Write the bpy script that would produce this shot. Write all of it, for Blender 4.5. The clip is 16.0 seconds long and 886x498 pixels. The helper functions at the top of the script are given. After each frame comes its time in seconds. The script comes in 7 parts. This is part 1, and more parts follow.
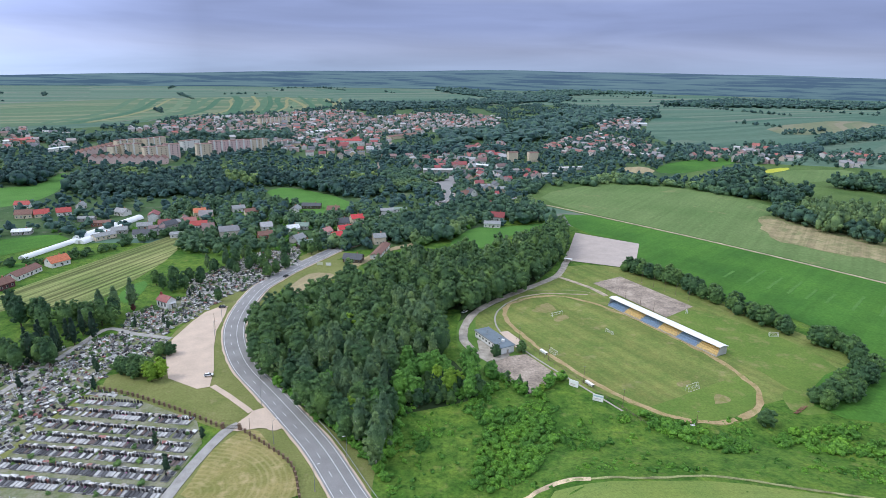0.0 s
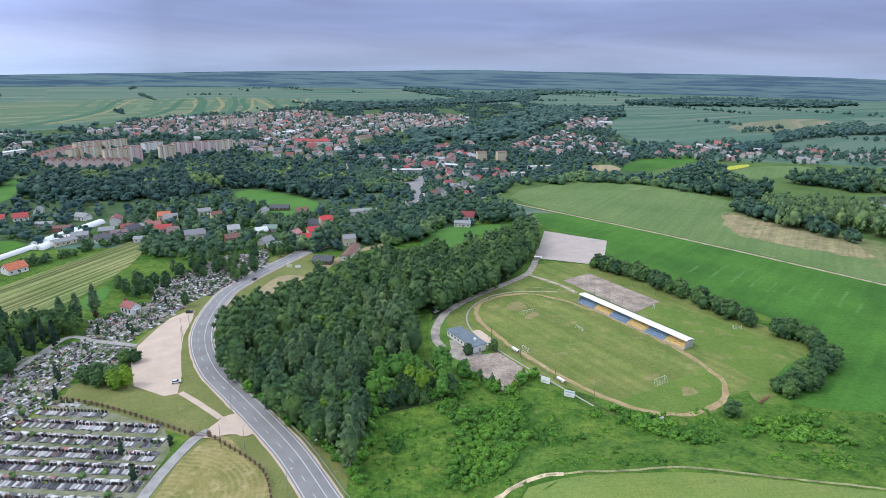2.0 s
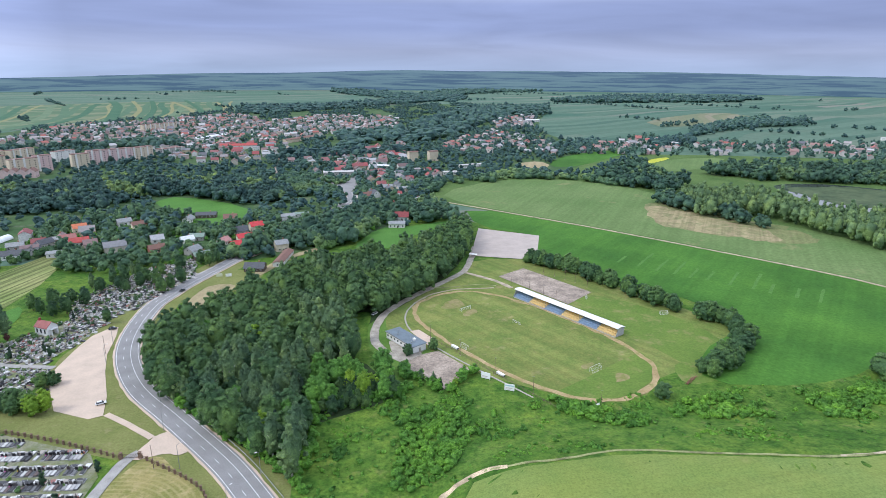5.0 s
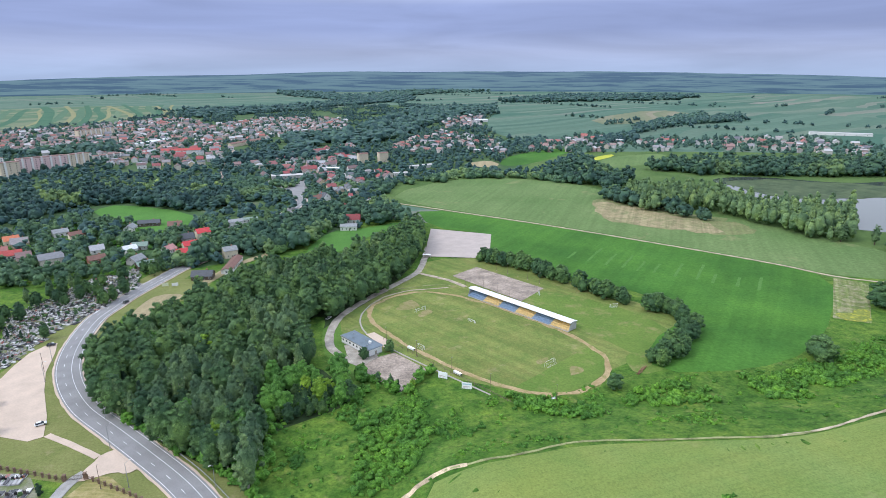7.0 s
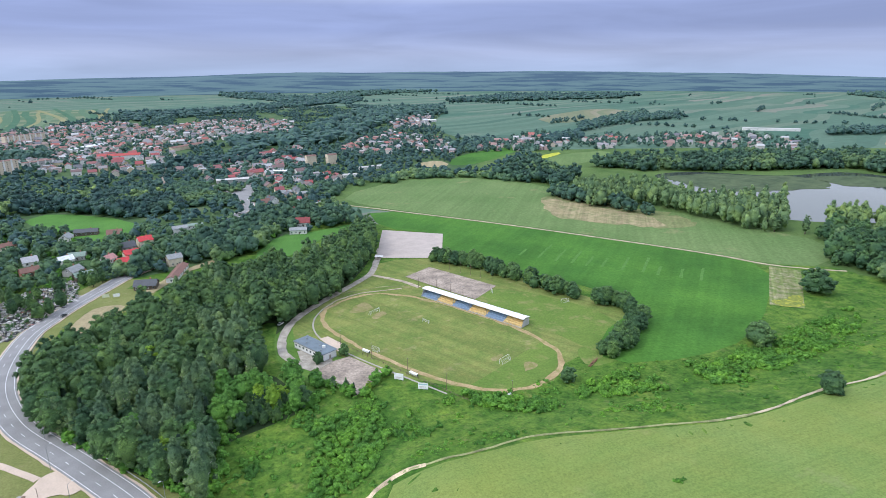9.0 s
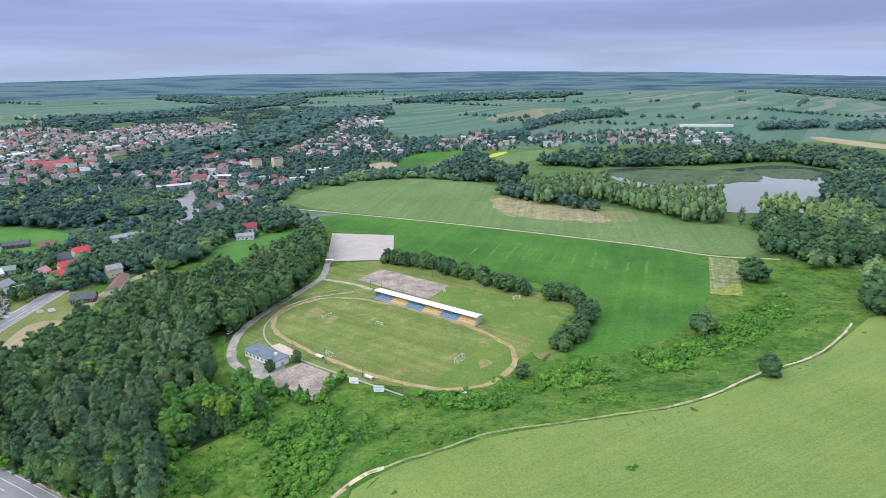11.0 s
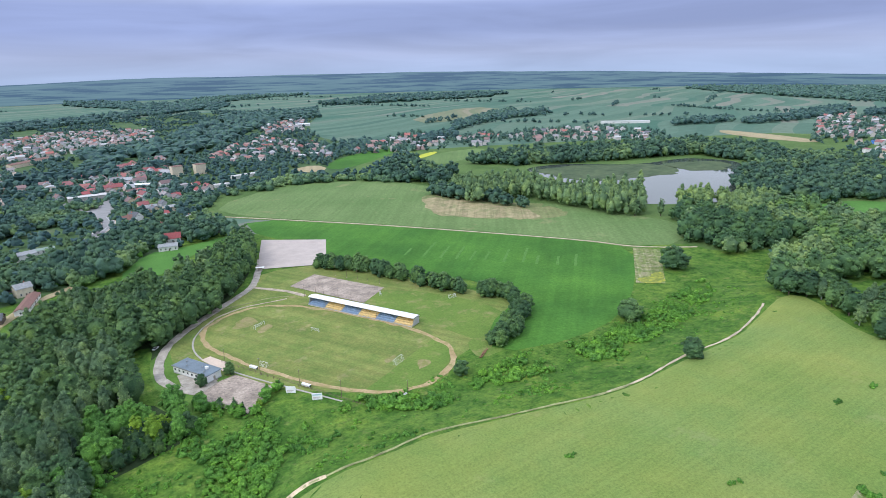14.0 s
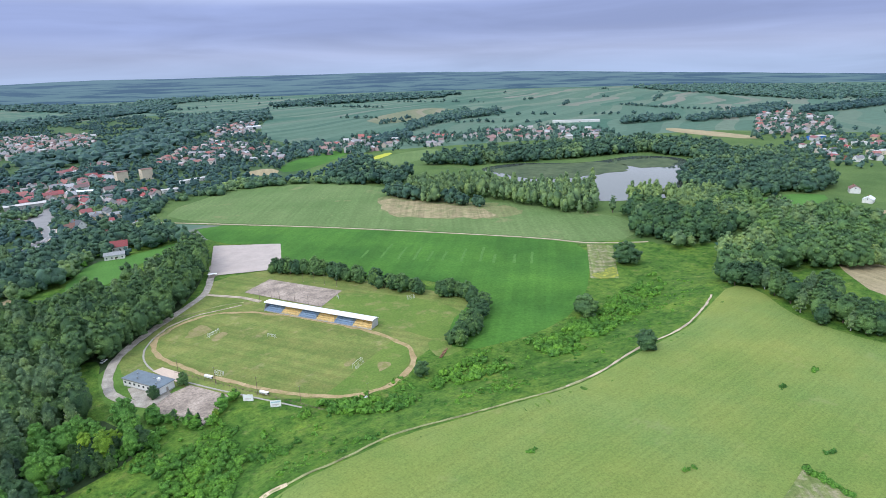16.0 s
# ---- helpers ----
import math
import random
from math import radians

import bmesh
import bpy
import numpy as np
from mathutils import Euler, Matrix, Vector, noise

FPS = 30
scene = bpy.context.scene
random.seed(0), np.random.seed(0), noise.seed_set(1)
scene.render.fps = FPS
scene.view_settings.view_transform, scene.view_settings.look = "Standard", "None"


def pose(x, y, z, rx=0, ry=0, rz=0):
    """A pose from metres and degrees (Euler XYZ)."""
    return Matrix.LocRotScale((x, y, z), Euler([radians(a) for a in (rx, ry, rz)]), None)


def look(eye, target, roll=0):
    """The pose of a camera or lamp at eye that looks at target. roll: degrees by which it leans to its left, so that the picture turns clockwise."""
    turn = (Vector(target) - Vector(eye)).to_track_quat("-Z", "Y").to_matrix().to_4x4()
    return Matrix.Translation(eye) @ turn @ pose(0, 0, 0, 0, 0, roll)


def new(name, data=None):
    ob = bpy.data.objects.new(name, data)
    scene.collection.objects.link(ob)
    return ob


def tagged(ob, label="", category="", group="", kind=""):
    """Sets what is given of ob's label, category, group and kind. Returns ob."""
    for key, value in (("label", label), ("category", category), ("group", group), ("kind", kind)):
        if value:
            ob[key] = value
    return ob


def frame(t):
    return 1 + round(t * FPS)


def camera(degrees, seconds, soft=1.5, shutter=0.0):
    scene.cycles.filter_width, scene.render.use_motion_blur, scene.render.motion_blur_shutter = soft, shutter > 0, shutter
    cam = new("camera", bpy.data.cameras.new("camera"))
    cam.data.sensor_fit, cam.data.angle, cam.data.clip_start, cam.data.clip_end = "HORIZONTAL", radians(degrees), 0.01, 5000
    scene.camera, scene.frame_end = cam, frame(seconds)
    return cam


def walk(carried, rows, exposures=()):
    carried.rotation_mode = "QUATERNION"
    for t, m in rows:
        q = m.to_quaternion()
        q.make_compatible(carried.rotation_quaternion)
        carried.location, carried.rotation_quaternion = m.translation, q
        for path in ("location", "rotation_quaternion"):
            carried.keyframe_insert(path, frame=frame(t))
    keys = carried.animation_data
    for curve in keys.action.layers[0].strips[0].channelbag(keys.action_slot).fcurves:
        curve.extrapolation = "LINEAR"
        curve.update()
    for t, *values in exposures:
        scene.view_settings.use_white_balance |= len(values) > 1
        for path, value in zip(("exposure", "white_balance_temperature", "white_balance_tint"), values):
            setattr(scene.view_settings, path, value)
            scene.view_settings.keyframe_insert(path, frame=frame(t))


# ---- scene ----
# ---------------------------------------------------------------- camera
cam = camera(73.67, 16.0, soft=0.62)
PATH = [
    (0.0, pose(0, 0, 140, 73.17, -1.02, 0.10)),
    (0.5, pose(0, 0, 140, 73.16, -1.02, -0.56)),
    (1.0, pose(0, 0, 140, 73.20, -1.01, -1.18)),
    (1.5, pose(0, 0, 140, 73.20, -1.03, -1.88)),
    (2.0, pose(0, 0, 140, 73.21, -0.93, -2.90)),
    (2.5, pose(0, 0, 140, 73.22, -0.84, -3.86)),
    (3.0, pose(0, 0, 140, 73.23, -0.72, -5.01)),
    (3.5, pose(0, 0, 140, 73.25, -0.60, -6.17)),
    (4.0, pose(0, 0, 140, 73.27, -0.49, -7.35)),
    (6.5, pose(0, 0, 140, 73.36, -0.06, -13.10)),
    (7.0, pose(0, 0, 140, 73.38, 0.09, -14.44)),
    (7.5, pose(0, 0, 140, 73.38, 0.18, -15.71)),
    (8.0, pose(0, 0, 140, 73.39, 0.34, -17.01)),
    (8.5, pose(0, 0, 140, 73.39, 0.38, -18.15)),
    (9.0, pose(0, 0, 140, 73.39, 0.41, -19.36)),
    (11.5, pose(0, 0, 140, 73.40, 0.89, -25.59)),
    (12.0, pose(0, 0, 140, 73.40, 0.95, -26.72)),
    (12.5, pose(0, 0, 140, 73.40, 1.06, -27.75)),
    (13.0, pose(0, 0, 140, 73.39, 1.15, -28.86)),
    (13.5, pose(0, 0, 140, 73.37, 1.29, -30.00)),
    (14.0, pose(0, 0, 140, 73.34, 1.39, -31.24)),
    (14.5, pose(0, 0, 140, 73.32, 1.50, -32.42)),
    (15.0, pose(0, 0, 140, 73.32, 1.55, -33.60)),
    (15.5, pose(0, 0, 140, 73.31, 1.62, -34.58)),
    (16.0, pose(0, 0, 140, 73.29, 1.63, -35.63)),
]
walk(cam, PATH, exposures=((0.0, -0.50, 6080, 10), (4.0, -0.38, 6080, 10), (8.0, -0.30, 6080, 10), (12.0, -0.26, 6080, 10), (16.0, -0.26, 6080, 10)))

# ---------------------------------------------------------------- sky and sun
SUN_AZ, SUN_EL = radians(-100), radians(46)
world = bpy.data.worlds.new("overcast_sky")
scene.world = world
world.use_nodes = True
wn, wl = world.node_tree.nodes, world.node_tree.links
wn.clear()
w_out = wn.new("ShaderNodeOutputWorld")
w_bg = wn.new("ShaderNodeBackground")
w_sky = wn.new("ShaderNodeTexSky")
w_sky.sky_type, w_sky.sun_disc = "NISHITA", False
w_sky.sun_elevation, w_sky.sun_rotation = SUN_EL, SUN_AZ
w_sky.air_density, w_sky.dust_density = 1.5, 3.0
w_tc = wn.new("ShaderNodeTexCoord")
w_sep = wn.new("ShaderNodeSeparateXYZ")
wl.new(w_tc.outputs["Generated"], w_sep.inputs[0])
# cloud deck: brighter towards the zenith, as an overcast sky is
w_ramp = wn.new("ShaderNodeValToRGB")
w_ramp.color_ramp.elements[0].position, w_ramp.color_ramp.elements[0].color = 0.0, (0.52, 0.63, 0.88, 1)
w_ramp.color_ramp.elements[1].position, w_ramp.color_ramp.elements[1].color = 1.0, (1.42, 1.56, 1.92, 1)
for p, c in ((0.03, (0.54, 0.61, 0.86, 1)), (0.065, (0.42, 0.50, 0.81, 1)), (0.10, (0.42, 0.50, 0.82, 1)), (0.16, (1.15, 1.22, 1.40, 1)), (0.4, (1.22, 1.31, 1.54, 1))):
    e = w_ramp.color_ramp.elements.new(p)
    e.color = c
wl.new(w_sep.outputs["Z"], w_ramp.inputs[0])
w_map = wn.new("ShaderNodeMapping")
w_map.inputs["Scale"].default_value = (1.6, 1.6, 15)
w_noise = wn.new("ShaderNodeTexNoise")
w_noise.inputs["Scale"].default_value, w_noise.inputs["Detail"].default_value = 1.6, 5
w_noise.inputs["Distortion"].default_value = 0.5
wl.new(w_tc.outputs["Generated"], w_map.inputs[0])
wl.new(w_map.outputs[0], w_noise.inputs["Vector"])
w_nr = wn.new("ShaderNodeMapRange")
w_nr.inputs["From Min"].default_value, w_nr.inputs["From Max"].default_value = 0.3, 0.75
w_nr.inputs["To Min"].default_value, w_nr.inputs["To Max"].default_value = 0.88, 1.22
wl.new(w_noise.outputs["Fac"], w_nr.inputs["Value"])
w_mul = wn.new("ShaderNodeVectorMath")
w_mul.operation = "SCALE"
wl.new(w_ramp.outputs["Color"], w_mul.inputs[0])
wl.new(w_nr.outputs[0], w_mul.inputs["Scale"])
w_add = wn.new("ShaderNodeMix")
w_add.data_type = "RGBA"
w_add.inputs["Factor"].default_value = 0.03
wl.new(w_mul.outputs[0], w_add.inputs["A"])
w_dim = wn.new("ShaderNodeVectorMath")
w_dim.operation = "SCALE"
w_dim.inputs["Scale"].default_value = 0.1
wl.new(w_sky.outputs["Color"], w_dim.inputs[0])
wl.new(w_dim.outputs[0], w_add.inputs["B"])
# thinner cloud, brighter, towards the west
w_dot = wn.new("ShaderNodeVectorMath")
w_dot.operation = "DOT_PRODUCT"
w_dot.inputs[1].default_value = (math.sin(radians(-62)), math.cos(radians(-62)), 0.05)
wl.new(w_tc.outputs["Generated"], w_dot.inputs[0])
w_glow = wn.new("ShaderNodeMapRange")
w_glow.inputs["From Min"].default_value, w_glow.inputs["From Max"].default_value = 0.76, 1.0
w_glow.inputs["To Min"].default_value, w_glow.inputs["To Max"].default_value = 1.0, 2.3
wl.new(w_dot.outputs["Value"], w_glow.inputs["Value"])
w_lift = wn.new("ShaderNodeVectorMath")
w_lift.operation = "SCALE"
wl.new(w_add.outputs["Result"], w_lift.inputs[0])
wl.new(w_glow.outputs[0], w_lift.inputs["Scale"])
wl.new(w_lift.outputs[0], w_bg.inputs["Color"])
wl.new(w_bg.outputs[0], w_out.inputs["Surface"])

sun = new("sun", bpy.data.lights.new("sun", "SUN"))
sun.data.energy, sun.data.angle, sun.data.color = 2.1, radians(16), (1.0, 0.95, 0.86)
sun.matrix_world = look((math.sin(SUN_AZ) * math.cos(SUN_EL) * 500, math.cos(SUN_AZ) * math.cos(SUN_EL) * 500, math.sin(SUN_EL) * 500), (0, 0, 0))


# ---------------------------------------------------------------- materials
def shader(name):
    """A new node material: its nodes, its links and its Principled node."""
    m = bpy.data.materials.new(name)
    m.use_nodes = True
    return m, m.node_tree.nodes, m.node_tree.links, m.node_tree.nodes["Principled BSDF"]


def node(nodes, kind, **values):
    n = nodes.new(kind)
    for k, v in values.items():
        n.inputs[k.replace("_", " ")].default_value = v
    return n


def ramp(nodes, stops, step=False):
    n = nodes.new("ShaderNodeValToRGB")
    n.color_ramp.interpolation = "CONSTANT" if step else "LINEAR"
    el = n.color_ramp.elements
    el[0].position, el[0].color = stops[0][0], (*stops[0][1], 1)
    el[1].position, el[1].color = stops[-1][0], (*stops[-1][1], 1)
    for p, c in stops[1:-1]:
        el.new(p).color = (*c, 1)
    return n


def mix(nodes, links, a, b, fac, mode="MIX"):
    """Mixes two colours (sockets or tuples) by a socket or number."""
    n = nodes.new("ShaderNodeMix")
    n.data_type, n.blend_type = "RGBA", mode
    for key, v in (("Factor", fac), ("A", a), ("B", b)):
        if isinstance(v, (int, float)):
            n.inputs[key].default_value = v
        elif isinstance(v, tuple):
            n.inputs[key].default_value = (*v, 1)
        else:
            links.new(v, n.inputs[key])
    return n.outputs["Result"]


def plain(name, colour, rough=0.8, metal=0.0, grain=0.12, scale=0.6, bump=0.0):
    """A surface of one colour with broad stains and a fine grain."""
    m, n, l, p = shader(name)
    tc = n.new("ShaderNodeTexCoord")
    a = node(n, "ShaderNodeTexNoise", Scale=scale, Detail=6)
    b = node(n, "ShaderNodeTexNoise", Scale=scale * 12, Detail=3)
    for q in (a, b):
        l.new(tc.outputs["Object"], q.inputs["Vector"])
    lo = tuple(c * (1 - grain * 1.6) for c in colour)
    hi = tuple(min(1, c * (1 + grain * 1.2)) for c in colour)
    r1, r2 = ramp(n, ((0.3, lo), (0.7, hi))), ramp(n, ((0.3, (1 - grain,) * 3), (0.7, (1 + grain,) * 3)))
    l.new(a.outputs["Fac"], r1.inputs[0])
    l.new(b.outputs["Fac"], r2.inputs[0])
    l.new(mix(n, l, r1.outputs[0], r2.outputs[0], 1.0, "MULTIPLY"), p.inputs["Base Color"])
    p.inputs["Roughness"].default_value, p.inputs["Metallic"].default_value = rough, metal
    if bump:
        bp = node(n, "ShaderNodeBump", Strength=0.6, Distance=bump)
        l.new(b.outputs["Fac"], bp.inputs["Height"])
        l.new(bp.outputs[0], p.inputs["Normal"])
    return m


def varied(name, colours, rough=0.7, grain=0.1, scale=0.8):
    """A paint or roof cover whose colour differs from object to object."""
    m, n, l, p = shader(name)
    info, tc = n.new("ShaderNodeObjectInfo"), n.new("ShaderNodeTexCoord")
    r = ramp(n, [(i / len(colours), c) for i, c in enumerate(colours)], step=True)
    l.new(info.outputs["Random"], r.inputs[0])
    a = node(n, "ShaderNodeTexNoise", Scale=scale, Detail=6)
    l.new(tc.outputs["Object"], a.inputs["Vector"])
    s = ramp(n, ((0.3, (1 - grain * 2,) * 3), (0.7, (1 + grain,) * 3)))
    l.new(a.outputs["Fac"], s.inputs[0])
    l.new(mix(n, l, r.outputs[0], s.outputs[0], 1.0, "MULTIPLY"), p.inputs["Base Color"])
    p.inputs["Roughness"].default_value = rough
    return m


def land(name, dark, light, patch=0.03, fine=0.6, turn=0.0, lines=0.0, wide=3.0, dry=None, dryness=0.5, tuft=2.0):
    """Grass, crop or bare soil: broad patches, fine tufts, worn spots and, where lines is set, rows along the direction turn."""
    m, n, l, p = shader(name)
    tc = n.new("ShaderNodeTexCoord")
    mp = n.new("ShaderNodeMapping")
    mp.inputs["Rotation"].default_value = (0, 0, radians(turn))
    l.new(tc.outputs["Object"], mp.inputs[0])
    a = node(n, "ShaderNodeTexNoise", Scale=patch, Detail=5, Roughness=0.6)
    b = node(n, "ShaderNodeTexNoise", Scale=fine, Detail=6, Roughness=0.75)
    for q in (a, b):
        l.new(mp.outputs[0], q.inputs["Vector"])
    r1 = ramp(n, ((0.32, dark), (0.68, light)))
    l.new(a.outputs["Fac"], r1.inputs[0])
    r2 = ramp(n, ((0.3, (0.62,) * 3), (0.55, (1.0,) * 3), (0.75, (1.28,) * 3)))
    l.new(b.outputs["Fac"], r2.inputs[0])
    colour = mix(n, l, r1.outputs[0], r2.outputs[0], 0.8, "MULTIPLY")
    if dry:
        d = node(n, "ShaderNodeTexNoise", Scale=patch * 2.3, Detail=7, Roughness=0.7)
        off = n.new("ShaderNodeMapping")
        off.inputs["Location"].default_value = (37, 11, 5)
        l.new(mp.outputs[0], off.inputs[0])
        l.new(off.outputs[0], d.inputs["Vector"])
        rd = ramp(n, ((1 - dryness, (0, 0, 0)), (min(1.0, 1.18 - dryness), (1, 1, 1))))
        l.new(d.outputs["Fac"], rd.inputs[0])
        colour = mix(n, l, colour, dry, rd.outputs[0])
    if lines:
        st = n.new("ShaderNodeMapping")
        st.inputs["Scale"].default_value = (1 / wide, 0.006, 1)
        l.new(mp.outputs[0], st.inputs[0])
        ln = node(n, "ShaderNodeTexNoise", Scale=1.0, Detail=3)
        l.new(st.outputs[0], ln.inputs["Vector"])
        rl = ramp(n, ((0.38, (1 - lines,) * 3), (0.62, (1 + lines,) * 3)))
        l.new(ln.outputs["Fac"], rl.inputs[0])
        colour = mix(n, l, colour, rl.outputs[0], 1.0, "MULTIPLY")
    l.new(colour, p.inputs["Base Color"])
    p.inputs["Roughness"].default_value = 0.95
    p.inputs["Specular IOR Level"].default_value = 0.15
    bp = node(n, "ShaderNodeBump", Strength=0.7, Distance=tuft * 0.25)
    l.new(b.outputs["Fac"], bp.inputs["Height"])
    l.new(bp.outputs[0], p.inputs["Normal"])
    return m


def foliage(name, dark, mid, light, hue=0.35):
    """Leaves: a little change from spray to spray, more from tree to tree."""
    m, n, l, p = shader(name)
    geo, info = n.new("ShaderNodeNewGeometry"), n.new("ShaderNodeObjectInfo")
    r1 = ramp(n, ((0.0, dark), (0.5, mid), (1.0, light)))
    l.new(geo.outputs["Random Per Island"], r1.inputs[0])
    r2 = ramp(n, ((0.0, (1 - hue, 1 - hue * 0.8, 1 - hue * 0.45)), (0.5, (1, 1, 1)), (1.0, (1 + hue * 1.2, 1 + hue * 0.9, 1 + hue * 0.2))))
    l.new(info.outputs["Random"], r2.inputs[0])
    tc = n.new("ShaderNodeTexCoord")
    a = node(n, "ShaderNodeTexNoise", Scale=0.10, Detail=1)
    b = node(n, "ShaderNodeTexNoise", Scale=1.9, Detail=3, Roughness=0.7)
    l.new(tc.outputs["Object"], a.inputs["Vector"])
    l.new(tc.outputs["Object"], b.inputs["Vector"])
    r3 = ramp(n, ((0.32, (0.58, 0.66, 0.78)), (0.5, (0.96, 0.98, 1.0)), (0.68, (1.30, 1.22, 1.0))))
    l.new(a.outputs["Fac"], r3.inputs[0])
    r4 = ramp(n, ((0.34, (0.62, 0.66, 0.70)), (0.5, (0.98, 0.98, 0.97)), (0.66, (1.34, 1.30, 1.15))))
    l.new(b.outputs["Fac"], r4.inputs[0])
    c = mix(n, l, r1.outputs[0], r2.outputs[0], 1.0, "MULTIPLY")
    c = mix(n, l, c, r3.outputs[0], 1.0, "MULTIPLY")
    c = mix(n, l, c, r4.outputs[0], 1.0, "MULTIPLY")
    l.new(c, p.inputs["Base Color"])
    p.inputs["Roughness"].default_value = 0.7
    bp = node(n, "ShaderNodeBump", Strength=0.9, Distance=0.5)
    l.new(b.outputs["Fac"], bp.inputs["Height"])
    l.new(bp.outputs[0], p.inputs["Normal"])
    p.inputs["Specular IOR Level"].default_value = 0.2
    return m


M_LEAF = foliage("broadleaf_foliage", (0.062, 0.122, 0.050), (0.090, 0.172, 0.063), (0.126, 0.226, 0.078), 0.40)
M_LEAF_DEEP = foliage("oak_foliage", (0.042, 0.090, 0.044), (0.064, 0.127, 0.055), (0.094, 0.174, 0.066), 0.3)
M_LEAF_LIGHT = foliage("poplar_foliage", (0.106, 0.174, 0.078), (0.144, 0.228, 0.098), (0.188, 0.282, 0.118), 0.22)
M_LEAF_LIME = foliage("lime_foliage", (0.17, 0.29, 0.030), (0.23, 0.38, 0.040), (0.30, 0.47, 0.06), 0.15)
M_LEAF_FRESH = foliage("fresh_foliage", (0.085, 0.205, 0.038), (0.118, 0.270, 0.050), (0.160, 0.335, 0.066), 0.15)
M_LEAF_DARK = foliage("spruce_foliage", (0.022, 0.048, 0.028), (0.032, 0.066, 0.038), (0.045, 0.085, 0.048), 0.2)
M_LEAF_BUSH = foliage("scrub_foliage", (0.074, 0.190, 0.027), (0.106, 0.250, 0.036), (0.145, 0.315, 0.048), 0.2)
# leaves of far and middle woods: bluer, with aerial haze mixed into the colour
M_LEAF_FAR = foliage("hazed_far_foliage", (0.040, 0.084, 0.079), (0.055, 0.111, 0.100), (0.072, 0.138, 0.118), 0.22)
M_LEAF_MID = foliage("hazed_mid_foliage", (0.050, 0.102, 0.067), (0.071, 0.137, 0.085), (0.096, 0.176, 0.102), 0.30)
M_LEAF_RED = foliage("copper_foliage", (0.05, 0.020, 0.020), (0.07, 0.025, 0.025), (0.09, 0.04, 0.035), 0.1)
M_BARK = plain("bark", (0.10, 0.075, 0.055), 0.95, grain=0.3, scale=2)
M_BIRCH = plain("birch_bark", (0.5, 0.48, 0.44), 0.9, grain=0.3, scale=2)
M_ASPHALT = plain("asphalt", (0.265, 0.258, 0.252), 0.85, grain=0.07, scale=0.15)
M_PAINT = plain("road_paint", (0.72, 0.72, 0.72), 0.7, grain=0.08)
M_SANDLOT = plain("light_clinker_paving", (0.58, 0.46, 0.36), 0.95, grain=0.06, scale=0.12)
M_CONCRETE = plain("old_concrete", (0.35, 0.285, 0.228), 0.95, grain=0.24, scale=0.11)
M_GREYLOT = plain("grey_gravel", (0.45, 0.385, 0.34), 0.95, grain=0.07, scale=0.1)
M_TRACK = plain("dirt_track", (0.42, 0.35, 0.26), 0.98, grain=0.2, scale=0.25)
M_CHALK = plain("chalky_path", (0.54, 0.43, 0.28), 0.98, grain=0.28, scale=0.2)
M_CLUBLANE = plain("worn_concrete_lane", (0.385, 0.345, 0.285), 0.95, grain=0.2, scale=0.25)
M_LANE = plain("cemetery_paving", (0.36, 0.345, 0.32), 0.95, grain=0.12, scale=0.3)
M_PITCH = land("pitch_turf", (0.138, 0.194, 0.046), (0.215, 0.242, 0.070), 0.045, 0.9, turn=-30, lines=0.11, wide=4.5, dry=(0.31, 0.26, 0.13), dryness=0.42, tuft=0.15)
M_TRACKDIRT = land("worn_running_track", (0.36, 0.265, 0.13), (0.47, 0.36, 0.20), 0.1, 0.9, dry=(0.20, 0.21, 0.06), dryness=0.50, tuft=0.1)
M_LAWN = land("mown_grass", (0.16, 0.19, 0.055), (0.23, 0.24, 0.085), 0.06, 1.2, dry=(0.29, 0.25, 0.13), dryness=0.42, tuft=0.2)
M_LAWNGREEN = land("lush_lawn", (0.075, 0.185, 0.036), (0.108, 0.245, 0.05), 0.03, 1.0, tuft=0.2)
M_DRY = land("dry_grass", (0.20, 0.21, 0.06), (0.33, 0.28, 0.11), 0.09, 1.5, dry=(0.42, 0.34, 0.17), dryness=0.5, tuft=0.3)
M_GREEN = land("young_green_crop", (0.050, 0.142, 0.022), (0.092, 0.230, 0.036), 0.012, 0.5, turn=45, lines=0.06, wide=5, tuft=0.3)
M_DULL = land("grain_field", (0.115, 0.19, 0.06), (0.165, 0.235, 0.085), 0.011, 0.35, turn=35, lines=0.06, wide=5, dry=(0.29, 0.25, 0.13), dryness=0.40, tuft=0.3)
M_WHEAT = land("ripening_wheat", (0.155, 0.235, 0.055), (0.24, 0.285, 0.075), 0.022, 1.5, turn=86, lines=0.045, wide=1.1, dry=(0.26, 0.27, 0.10), dryness=0.40, tuft=0.5)
M_MEADOW = land("rough_meadow", (0.062, 0.146, 0.018), (0.122, 0.212, 0.036), 0.07, 0.55, dry=(0.18, 0.21, 0.065), dryness=0.44, tuft=1.2)
M_STUBBLE = land("bare_stubble", (0.32, 0.27, 0.15), (0.40, 0.33, 0.20), 0.03, 0.6, turn=20, lines=0.1, wide=4, tuft=0.2)
M_YELLOW = land("rapeseed", (0.42, 0.45, 0.05), (0.55, 0.55, 0.08), 0.05, 0.6)
M_TOWN = land("garden_ground", (0.046, 0.098, 0.036), (0.09, 0.15, 0.058), 0.02, 0.3, dry=(0.19, 0.185, 0.14), dryness=0.44, tuft=0.4)
# floor colour held very dark, so part of the shade between crowns is in it
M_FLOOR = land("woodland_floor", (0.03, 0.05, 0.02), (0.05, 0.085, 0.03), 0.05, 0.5)
